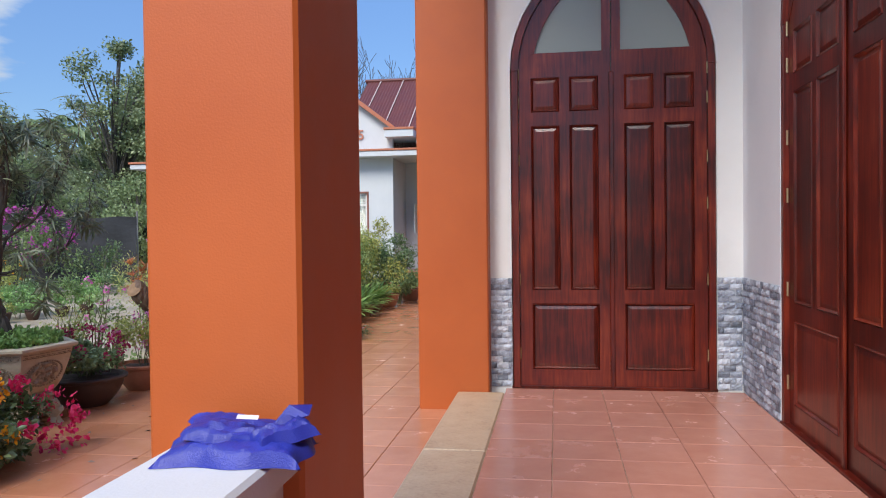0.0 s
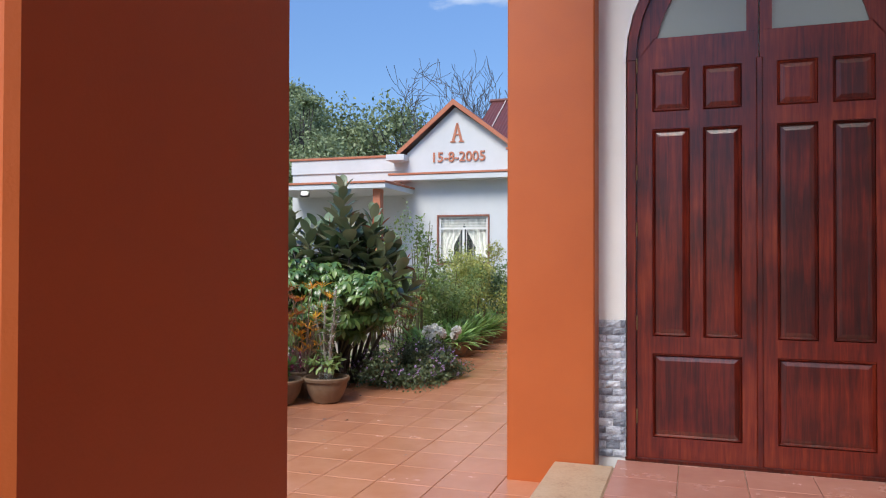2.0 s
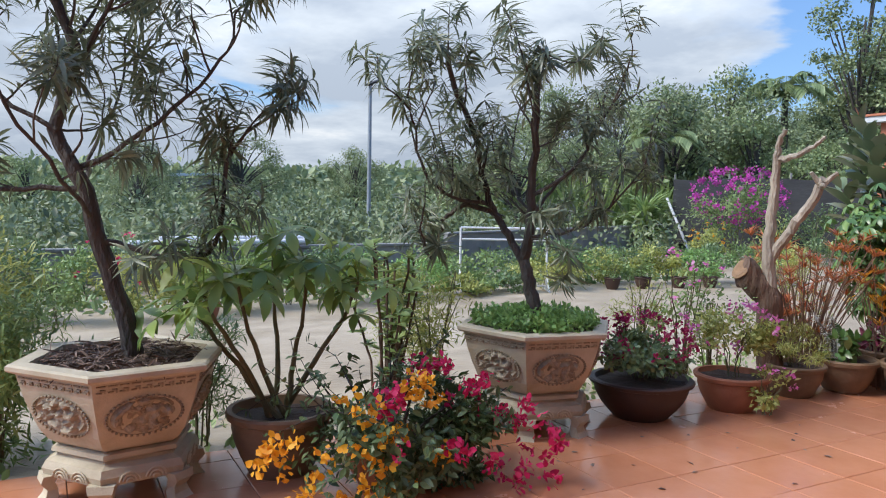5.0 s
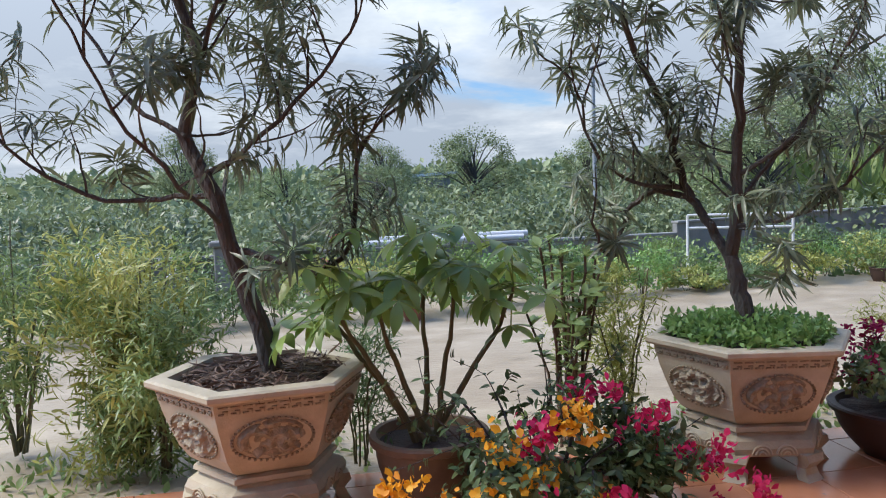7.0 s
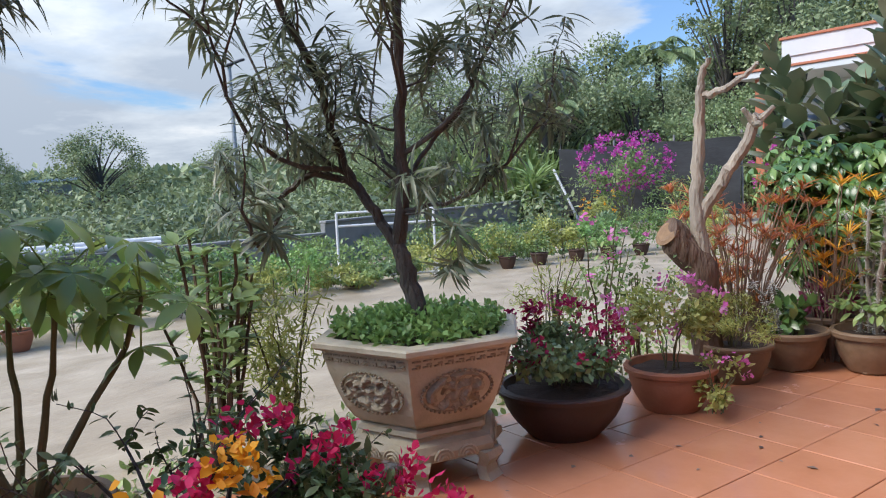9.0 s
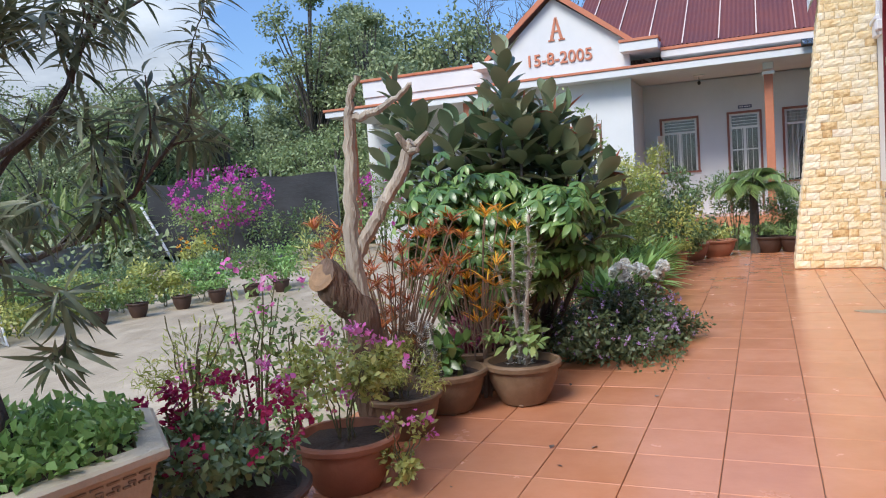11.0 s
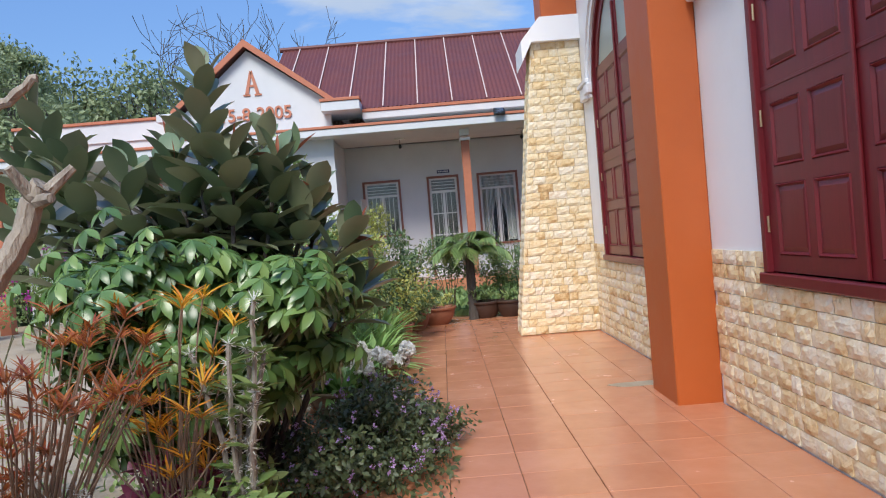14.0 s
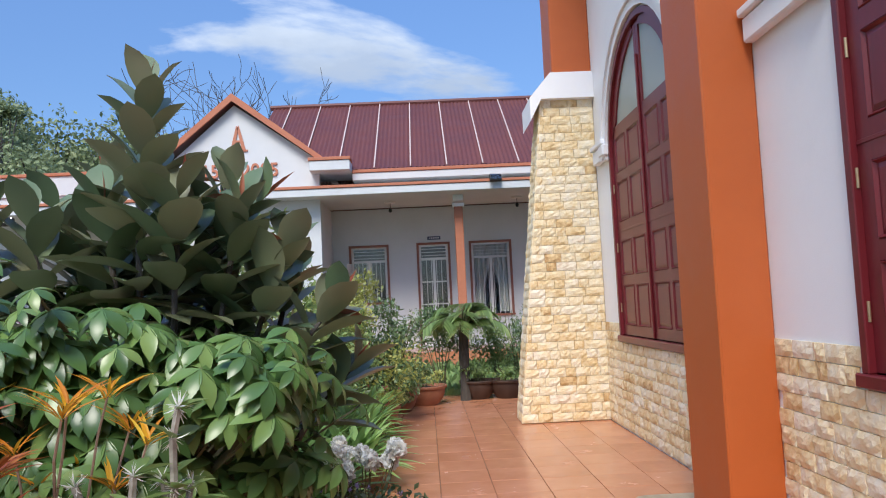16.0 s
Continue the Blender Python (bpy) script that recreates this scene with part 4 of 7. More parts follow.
# gable roof over the front wing
for s in (-1, 1):
    ex, ez = (-9.45, 4.98) if s < 0 else (-5.3, 5.0)
    sh = Shape().prism([(-7.46, 6.6), (ex, ez), (ex, ez + 0.09), (-7.46, 6.74)], HY - 0.18, 30.0, "y")
    part("roof", sh, M["roof"], house)
    sh = Shape().prism([(-7.46, 6.57), (ex, ez - 0.05), (ex, ez + 0.1), (-7.46, 6.76)], HY - 0.24, HY - 0.182, "y")
    part("barge_board", sh, M["orange_trim"], house, "orange gable edging")


def house_window(x0, x1, z0, z1, y, door=False, curtain=False, transom=0.42):
    ob = new("door" if door else "window")
    ob.parent = house
    sh = Shape()
    for a in ((x0 - 0.03, z0, x0 + 0.03, z1 + 0.03), (x1 - 0.03, z0, x1 + 0.03, z1 + 0.03), (x0 + 0.03, z1 - 0.03, x1 - 0.03, z1 + 0.03)):
        sh.box(a[0], y - 0.03, a[1], a[2], y + 0.12, a[3], 0.006)
    if not door:
        sh.box(x0 - 0.05, y - 0.06, z0 - 0.05, x1 + 0.05, y + 0.12, z0, 0.006)
    part("frame", sh, M["brown_trim"], ob, "reddish brown painted surround")
    sh = Shape()
    tz = z1 - transom
    mid = (x0 + x1) / 2
    for a in ((x0 + 0.03, z0, x0 + 0.09, z1 - 0.03), (x1 - 0.09, z0, x1 - 0.03, z1 - 0.03), (x0 + 0.09, tz - 0.03, x1 - 0.09, tz + 0.03), (x0 + 0.09, z1 - 0.08, x1 - 0.09, z1 - 0.03), (mid - 0.035, z0, mid + 0.035, tz - 0.03)):
        sh.box(a[0], y + 0.04, a[1], a[2], y + 0.085, a[3])
    if door:
        sh.box(x0 + 0.09, y + 0.04, z0, x1 - 0.09, y + 0.085, z0 + 0.55)
        for k in (1, 2, 3):
            z = z0 + 0.55 + (tz - z0 - 0.55) * k / 3 - 0.02
            sh.box(x0 + 0.09, y + 0.045, z - 0.018, x1 - 0.09, y + 0.08, z + 0.018)
    part("sash", sh, M["steel_white"], ob, "white metal sash")
    n = 5 if door else 7
    for k in range(1, n):
        x = x0 + 0.09 + (x1 - x0 - 0.18) * k / n
        part("bar", Shape().box(x - 0.008, y + 0.02, z0 + 0.01, x + 0.008, y + 0.036, tz - 0.03), M["steel_white"], ob)
    for k in range(1, 4):
        z = tz + (z1 - tz - 0.06) * k / 4
        part("bar", Shape().box(x0 + 0.09, y + 0.02, z - 0.008, x1 - 0.09, y + 0.036, z + 0.008), M["steel_white"], ob)
    part("pane", Shape().box(x0 + 0.05, y + 0.06, z0, x1 - 0.05, y + 0.066, z1 - 0.04), M["glass"], ob).visible_shadow = False
    if curtain:
        for s in (0, 1):
            v, f = [], []
            m_ = 16
            for i in range(m_ + 1):
                for j in range(7):
                    u, q = i / m_, j / 6
                    w_ = (x1 - x0) * 0.5 * (0.98 - 0.62 * math.sin(math.pi * min(1.0, q * 1.15) * 0.5) ** 1.5 * (0.55 + 0.45 * q) if q < 0.8 else 0.5)
                    x = (x0 + 0.06 + u * w_) if s == 0 else (x1 - 0.06 - u * w_)
                    v.append((x, y + 0.16 + 0.025 * math.sin(u * 24), z1 - 0.05 - q * (z1 - z0 - 0.1)))
            for i in range(m_):
                for j in range(6):
                    f.append((i * 7 + j, i * 7 + j + 1, (i + 1) * 7 + j + 1, (i + 1) * 7 + j))
            part("curtain", Shape().add(v, f), M["curtain"], ob, "pale gathered curtain", smooth=True)
    return ob


house_window(*OPEN_F[0], HY, curtain=True)
house_window(*OPEN_V[0], VY)
house_window(*OPEN_V[1], VY, door=True)
house_window(*OPEN_V[2], VY, curtain=True)
# an opened casement of the veranda window
part("casement", Shape().box(0, -0.02, 0, 0.05, 0.02, 1.05).box(0.45, -0.02, 0, 0.5, 0.02, 1.05).box(0.05, -0.02, 0, 0.45, 0.02, 0.05).box(0.05, -0.02, 1.0, 0.45, 0.02, 1.05).box(0.05, -0.003, 0.05, 0.45, 0.003, 1.0), M["steel_white"], house, "open white casement", m=pose(-4.92, VY - 0.03, 1.52, 0, 0, -100))
part("name_plate", Shape().box(-2.82, VY - 0.03, 3.15, -2.46, VY - 0.002, 3.24), M["sign"], house, "small dark blue door plate")
for k in range(5):
    part("plate_mark", Shape().box(-2.78 + 0.06 * k, VY - 0.034, 3.18, -2.74 + 0.06 * k, VY - 0.0305, 3.21), M["paper"], house)
for lx in (-3.75, -0.45):
    lamp = part("veranda_lamp", Shape().lathe([(0.13, 4.04), (0.15, 4.06), (0.15, 4.078)], 20, pose(lx, 26.0, 0)), M["steel_white"], house, "round white ceiling lamp", smooth=True)
    part("bulb", Shape().ball((lx, 26.0, 3.86), 0.045, 8, 1.3).tube([(lx, 26.0, 3.9), (lx, 26.0, 4.04)], 0.008, 6), M["black"], lamp, "hanging bulb", smooth=True)
for px, py, pz in ((-11.6, 22.4, 3.52), (-1.15, 24.3, 4.32)):
    fl = part("floodlight", Shape().box(-0.14, -0.05, -0.09, 0.14, 0.05, 0.09, 0.015).tube([(0, 0.05, 0), (0, 0.2, 0.08)], 0.015, 6), M["black"], house, "black floodlight", m=pose(px, py, pz, -25, 0, 10))
    part("lens", Shape().box(-0.12, -0.056, -0.07, 0.12, -0.052, 0.07), M["glass"], fl)


def lettering(text, x, z, size, parent):
    cu = bpy.data.curves.new("lettering", "FONT")
    cu.body, cu.size, cu.align_x, cu.extrude, cu.offset = text, size, "CENTER", 0.02, 0.012 * size
    ob = new("lettering", cu)
    ob.parent = parent
    ob.matrix_basis = pose(x, HY - 0.022, z, 90, 0, 0)
    cu.materials.append(M["letter"])
    ob["label"] = "raised terracotta lettering"


lettering("15-8-2005", -7.35, 4.72, 0.46, house)
# the letter A with a serifed foot
sh = Shape()
for s in (-1, 1):
    sh.prism([(s * 0.19, 0), (s * 0.10, 0), (s * -0.02, 0.56), (s * 0.03, 0.62)], -0.03, -0.002, "y")
    sh.box(s * 0.145 - 0.09, -0.03, -0.03, s * 0.145 + 0.09, -0.002, 0.01)
sh.box(-0.1, -0.028, 0.2, 0.1, -0.004, 0.25)
part("letter", sh, M["letter"], house, "raised terracotta letter A", m=pose(-7.38, HY, 5.38))
# ---- things on the porch ----
def cloth_bundle():
    root = thing("folded_jacket", "blue nylon jacket folded on the white parapet cap", "jacket", Matrix.LocRotScale((-0.775, 1.76, 0.981), Euler((0, 0, radians(4))), (0.94, 0.74, 0.85)))
    random.seed(3)

    def lump(w, d, h, nx=34, ny=20, seed=0.0, flat=0.35):
        v, f = [], []
        for s in (1, 0):
            for j in range(ny + 1):
                for i in range(nx + 1):
                    u, q = i / nx * 2 - 1, j / ny * 2 - 1
                    e = max(0.0, 1 - abs(u) ** 5) ** 0.5 * max(0.0, 1 - abs(q) ** 5) ** 0.5
                    x = u * w / 2 * (1 + 0.06 * math.sin(q * 5 + seed) + 0.05 * noise.noise(Vector((q * 3, seed, u))))
                    y = q * d / 2 * (1 + 0.08 * math.sin(u * 6 + seed))
                    fold = noise.noise(Vector((u * 2.2 + q * 1.2, q * 5.0, seed))) * 0.5 + 0.35 * abs(noise.noise(Vector((u * 5 - q * 3, q * 3 + 2, seed + 3))))
                    z = h * e * (0.75 + 0.55 * fold) if s else 0.0
                    v.append((x, y, z))
        k = (nx + 1) * (ny + 1)
        for j in range(ny):
            for i in range(nx):
                a = j * (nx + 1) + i
                f += [(a, a + 1, a + nx + 2, a + nx + 1), (k + a, k + a + nx + 1, k + a + nx + 2, k + a + 1)]
        rim = [i for i in range(nx + 1)] + [j * (nx + 1) + nx for j in range(1, ny + 1)] + [ny * (nx + 1) + i for i in range(nx - 1, -1, -1)] + [j * (nx + 1) for j in range(ny - 1, 0, -1)]
        for a, b in zip(rim, rim[1:] + rim[:1]):
            f.append((a, k + a, k + b, b))
        return Shape().add(v, f)
    part("body", lump(0.37, 0.30, 0.075, seed=1.0), M["sheet_blue"], root, smooth=True)
    part("flap", lump(0.30, 0.2, 0.05, seed=4.0), M["sheet_blue"], root, smooth=True, m=pose(0.0, 0.03, 0.05, 5, 8, 8))
    part("sleeve", lump(0.17, 0.1, 0.06, 20, 12, seed=7.0), M["sheet_blue"], root, smooth=True, m=pose(0.12, -0.02, 0.05, 0, -10, 35))
    part("corner", Shape().add([(0, 0, 0), (0.1, -0.03, 0.015), (0.11, 0.05, 0.03), (0.05, 0.02, 0.045), (0.02, 0.06, 0.01), (0.06, 0.0, -0.005)], [(0, 1, 3), (1, 2, 3), (2, 4, 3), (4, 0, 3), (0, 5, 1), (1, 5, 2), (2, 5, 4), (4, 5, 0)]), M["sheet_blue"], root, m=pose(0.08, 0.03, 0.085, 0, -8, 10))
    part("label_tag", Shape().box(-0.028, -0.013, 0, 0.028, 0.013, 0.0012), M["paper"], root, "small white printed tag", m=pose(0.03, -0.035, 0.118, 14, 4, 8))


cloth_bundle()


# ---- pots ----
def round_pot(name, label, mat, x, y, r, h, rim=0.03, foot=0.62, fill=0.86, z=0.0, feet=False, group="pots on the terrace"):
    root = thing(name, label, "plant pot", pose(x, y, z, 0, 0, random.uniform(0, 360)), group=group)
    prof = [(r * foot, 0.012 if feet else 0.0)]
    for i in range(1, 7):
        u = i / 6
        prof.append((r * (foot + (0.97 - foot) * math.sin(u * math.pi / 2)), (0.012 if feet else 0) + (h - rim * 1.3) * u))
    prof += [(r * 1.06, h - rim), (r * 1.08, h - rim * 0.3), (r * 1.05, h), (r * 0.95, h), (r * 0.91, h - rim * 0.8), (r * 0.86, h * fill - 0.02), (0.01, h * fill - 0.03)]
    part("body", Shape().lathe(prof, 30), mat, root, smooth=True)
    if feet:
        for k in range(3):
            a = k * 2.094
            part("foot", Shape().ball((r * foot * 0.85 * math.cos(a), r * foot * 0.85 * math.sin(a), 0.016), 0.03, 6, 0.7), mat, root, smooth=True)
    n = 18
    v, f = [(0, 0, h * fill + 0.01)], []
    for i in range(n):
        a = 2 * math.pi * i / n
        v.append((r * 0.9 * math.cos(a), r * 0.9 * math.sin(a), h * fill + random.uniform(-0.012, 0.012)))
        f.append((0, 1 + i, 1 + (i + 1) % n))
    part("soil", Shape().add(v, f), M["soil"], root, "dark damp soil")
    return root


def medallion(seed, w=0.17, h=0.105):
    """An oval plaque of carved relief with a beaded rim; faces -y."""
    sh = Shape()
    n, k = 36, 12
    v, f = [(0, -0.012, 0)], []
    for i in range(1, k + 1):
        for j in range(n):
            a, q = 2 * math.pi * j / n, i / k
            x, z = w * q * math.cos(a), h * q * math.sin(a)
            rel = max(0.0, min(1.0, noise.noise(Vector((x * 30, z * 34, seed))) * 1.3 + 0.5))
            d = 0.006 - 0.032 * rel * (q < 0.9) if q < 0.95 else 0.0
            v.append((x, d, z))
    for j in range(n):
        f.append((0, 1 + j, 1 + (j + 1) % n))
    for i in range(k - 1):
        for j in range(n):
            a, b = 1 + i * n + j, 1 + i * n + (j + 1) % n
            f.append((a, b, b + n, a + n))
    sh.add(v, f)
    for j in range(40):
        a = 2 * math.pi * j / 40
        sh.box(-0.006, -0.012, -0.006, 0.006, 0.0, 0.006, 0.003, pose(w * 1.02 * math.cos(a), 0, h * 1.02 * math.sin(a)))
    return sh


def hex_pot(x, y, r, turn, label, planted):
    root = thing("hexagonal_planter", label, "planter", pose(x, y, 0, 0, 0, turn), group="hexagonal planters")
    A = 0.0
    k = r / 0.56
    body = [(0.33 * k, 0.275), (0.37 * k, 0.30), (0.415 * k, 0.36), (0.45 * k, 0.44), (0.485 * k, 0.53), (0.505 * k, 0.60), (0.515 * k, 0.635), (0.47 * k, 0.635), (0.455 * k, 0.55), (0.05, 0.55)]
    part("body", Shape().lathe(body, 6), M["pot_beige"], root, "beige cement bowl with carved sides")
    rim = [(0.50 * k, 0.632), (0.545 * k, 0.64), (0.56 * k, 0.652), (0.56 * k, 0.672), (0.545 * k, 0.68), (0.455 * k, 0.68), (0.45 * k, 0.632)]
    part("rim", Shape().lathe(rim, 6, close=True), M["pot_beige"], root)
    stand = [(0.31 * k, 0.274), (0.355 * k, 0.262), (0.36 * k, 0.242), (0.33 * k, 0.228), (0.34 * k, 0.215), (0.385 * k, 0.2), (0.405 * k, 0.165), (0.395 * k, 0.125), (0.30 * k, 0.125), (0.28 * k, 0.274)]
    part("stand", Shape().lathe(stand, 6, close=True), M["pot_beige"], root)
    for i in range(6):
        a = math.pi / 3 * i
        c, s = math.cos(a), math.sin(a)
        leg = Shape()
        prof = [(0.37, 0.135, 0.062), (0.385, 0.10, 0.055), (0.36, 0.06, 0.042), (0.365, 0.03, 0.05), (0.385, 0.0, 0.056)]
        v, f = [], []
        for rr, z, w in prof:
            for dx, dy in ((-1, -1), (1, -1), (1, 1), (-1, 1)):
                px, py = rr * k + dx * w * 0.55, dy * w
                v.append((px * c - py * s, px * s + py * c, z))
        for q in range(len(prof) - 1):
            for e in range(4):
                f.append((q * 4 + e, q * 4 + (e + 1) % 4, q * 4 + 4 + (e + 1) % 4, q * 4 + 4 + e))
        f += [(0, 1, 2, 3), (16, 17, 18, 19)]
        part("leg", leg.add(v, f), M["pot_beige"], root)
        # curved apron scrolls and carved plaque on each side
        b = a + math.pi / 6
        ap = 0.452 * k * math.cos(math.pi / 6)
        m = pose(ap * math.cos(b), ap * math.sin(b), 0.452, 0, 0, math.degrees(b) + 90) @ pose(0, -0.004, 0, 19, 0, 0)
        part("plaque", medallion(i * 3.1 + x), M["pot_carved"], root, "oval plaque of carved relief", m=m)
        ap2 = 0.404 * k * math.cos(math.pi / 6)
        m2 = pose(ap2 * math.cos(b), ap2 * math.sin(b), 0.165, 0, 0, math.degrees(b) + 90)
        sh = Shape()
        for sx in (-1, 1):
            for q in (0.016, 0.032, 0.048):
                sh.tube([(sx * 0.06 + q * math.cos(t), -0.004, -0.03 + q * math.sin(t)) for t in np.linspace(0.1, 3.04, 9)], 0.006, 5)
        part("scroll", sh, M["pot_beige"], root, m=m2)
        # key-pattern frieze below the rim
        ap3 = 0.508 * k * math.cos(math.pi / 6)
        m3 = pose(ap3 * math.cos(b), ap3 * math.sin(b), 0.605, 0, 0, math.degrees(b) + 90) @ pose(0, 0, 0, 9, 0, 0)
        sh = Shape()
        w = 0.215 * k
        for q in range(9):
            px = -w + q * (2 * w) / 8
            sh.box(px - 0.02, -0.006, 0.012, px + 0.02, 0.004, 0.018)
            sh.box(px - 0.02, -0.006, -0.018, px + 0.004, 0.004, -0.012)
            sh.box(px - 0.003, -0.006, -0.006, px + 0.02, 0.004, 0.0)
            sh.box(px + 0.014, -0.006, -0.018, px + 0.02, 0.004, -0.001)
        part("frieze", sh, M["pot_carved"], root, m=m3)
    v, f, n = [(0, 0, 0.66)], [], 6
    for i in range(6):
        a = math.pi / 3 * i
        v.append((0.46 * k * math.cos(a), 0.46 * k * math.sin(a), 0.645))
        f.append((0, 1 + i, 1 + (i + 1) % 6))
    part("soil", Shape().add(v, f), M["soil"], root, "dark soil")
    a = np.random.uniform(0, 6.283, 900)
    q = np.sqrt(np.random.uniform(0, 1, 900)) * 0.41 * k
    P = np.stack([q * np.cos(a), q * np.sin(a), 0.66 + np.random.uniform(0, 0.02, 900)], 1)
    if not planted:
        D = dirs(900, 0.05, 0.2)
        part("mulch", leaf_mesh("mulch", M["straw"], [(BLADE, P, D, dirs(900, 1.0), np.random.uniform(0.04, 0.12, 900))]), M["straw"], root, "layer of dry straw mulch")
    else:
        P = np.concatenate([P, P, P])
        n = len(P)
        P[:, 2] += np.random.uniform(0.0, 0.11, n) * (1 - 0.4 * (np.hypot(P[:, 0], P[:, 1]) / (0.45 * k)))
        P[:, :2] *= 1.04
        part("groundcover", leaf_mesh("groundcover", M["leaf_mint"], [(SMALL, P, dirs(n, 0.35), dirs(n, 1.0), np.random.uniform(0.025, 0.06, n))]), M["leaf_mint"], root, "low bright green leafy plants")
    return root


hex_pot(-4.42, 3.03, 0.525, -21, "beige carved hexagonal planter topped with straw mulch", False)
hex_pot(-4.43, 5.54, 0.54, -41, "beige carved hexagonal planter full of low green leaves", True)


# ---- peach trees in the planters ----
def limb(shape, pts, r0, r1, n=8, wobble=0.015):
    out = []
    P = [Vector(p) for p in pts]
    for i in range(len(P) - 1):
        p0, p1, p2, p3 = P[max(i - 1, 0)], P[i], P[i + 1], P[min(i + 2, len(P) - 1)]
        for s in range(4):
            t = s / 4
            q = 0.5 * ((2 * p1) + (p2 - p0) * t + (2 * p0 - 5 * p1 + 4 * p2 - p3) * t * t + (3 * p1 - p0 - 3 * p2 + p3) * t ** 3)
            out.append(q + Vector(np.random.normal(0, wobble * 0.4, 3)))
    out.append(P[-1])
    k = len(out)
    shape.tube(out, [r0 + (r1 - r0) * i / (k - 1) * (1 + 0.1 * math.sin(i * 2.3)) for i in range(k)], n)
    return out


PEACH = leaf_shape(0.125, 0.3, 0.42)


def peach(name, label, x, y, trunk, limbs, seed, twig=0.34, per=7, density=1.0, leaf=0.14, tuft=7):
    random.seed(seed)
    np.random.seed(seed)
    root = thing(name, label, "tree", pose(x, y, 0.6))
    sh, br, sites = Shape(), Shape(), []
    t = limb(sh, [(dx, yy - y, z - 0.6) for dx, yy, z in trunk], 0.052, 0.018, 9)
    part("trunk", sh, M["bark"], root, "crooked dark trunk", smooth=True)
    for r0, r1, pts in limbs:
        line = limb(br, [(dx, yy - y, z - 0.6) for dx, yy, z in pts], r0 * 0.78, r1 * 0.8, 6)
        for i in range(4, len(line), 2):
            if random.random() < 1.0 * density:
                d = (line[i] - line[i - 1]).normalized()
                side = Vector(np.random.normal(0, 1, 3)).normalized()
                grow(br, line[i], d * 0.5 + side * 0.7 + Vector((0, 0, 0.5)), twig * random.uniform(0.6, 1.2), 0.007, 1, sites, 0.22, 2, 0.25, 0.7, 0.75, 5, 0.0022)
        sites.append((line[-1], (line[-1] - line[-2]).normalized(), 0))
    for i in range(len(t) // 2, len(t), 2):
        side = Vector(np.random.normal(0, 1, 3)).normalized()
        grow(br, t[i], side + Vector((0, 0, 0.4)), twig, 0.008, 2, sites, 0.22, 2, 0.25, 0.7, 0.75, 5, 0.0022)
    part("branching", br, M["bark"], root, smooth=True)
    tips = [s for s in sites if s[2] == 0]
    inner = [s for s in sites if s[2] == 1 and random.random() < 0.62]
    part("leafage", leaf_mesh("leafage", M["leaf_peach"], [tufts(tips, tuft, leaf, PEACH, 0.9, 0.35, 0.5), tufts(inner, tuft // 2, leaf * 0.9, PEACH, 0.9, 0.45, 0.4)]), M["leaf_peach"], root, "long narrow drooping leaves")
    return root


peach("peach_tree", "leaning peach tree with long narrow leaves in a hexagonal planter", -4.42, 3.08,
      [(0, 3.08, 0.62), (0, 3.05, 0.8), (0, 2.93, 1.2), (0.02, 2.86, 1.5), (-0.03, 2.74, 1.78), (0.05, 2.82, 2.1), (0, 2.74, 2.4), (0.03, 2.66, 2.75)],
      [(0.022, 0.008, [(0, 2.92, 1.25), (0.08, 3.1, 1.2), (0.15, 3.33, 1.13), (0.12, 3.48, 1.3), (0.1, 3.52, 1.65), (0.1, 3.62, 1.8), (0.1, 3.82, 1.95)]),
       (0.02, 0.006, [(0, 2.86, 1.5), (-0.1, 2.6, 1.5), (-0.15, 2.27, 1.52), (-0.1, 1.95, 1.75), (-0.1, 1.75, 2.05)]),
       (0.02, 0.006, [(0, 2.84, 1.6), (0.1, 3.05, 1.72), (0.2, 3.3, 1.95), (0.2, 3.5, 2.2), (0.2, 3.55, 2.4)]),
       (0.018, 0.006, [(0, 2.74, 1.78), (-0.1, 2.5, 1.95), (-0.2, 2.3, 2.3), (-0.2, 2.1, 2.6)]),
       (0.018, 0.006, [(0.05, 2.82, 2.05), (0.3, 2.95, 2.3), (0.4, 3.1, 2.6)]),
       (0.016, 0.006, [(0, 2.88, 1.4), (-0.3, 2.9, 1.65), (-0.5, 3.05, 2.0), (-0.6, 3.1, 2.35)]),
       (0.016, 0.006, [(0, 2.9, 1.35), (0.3, 2.75, 1.55), (0.45, 2.55, 1.85), (0.5, 2.4, 2.2)]),
       (0.014, 0.005, [(0.05, 2.8, 2.15), (-0.2, 2.95, 2.45), (-0.2, 3.15, 2.75)])], 11, 0.32, 7, 0.8)
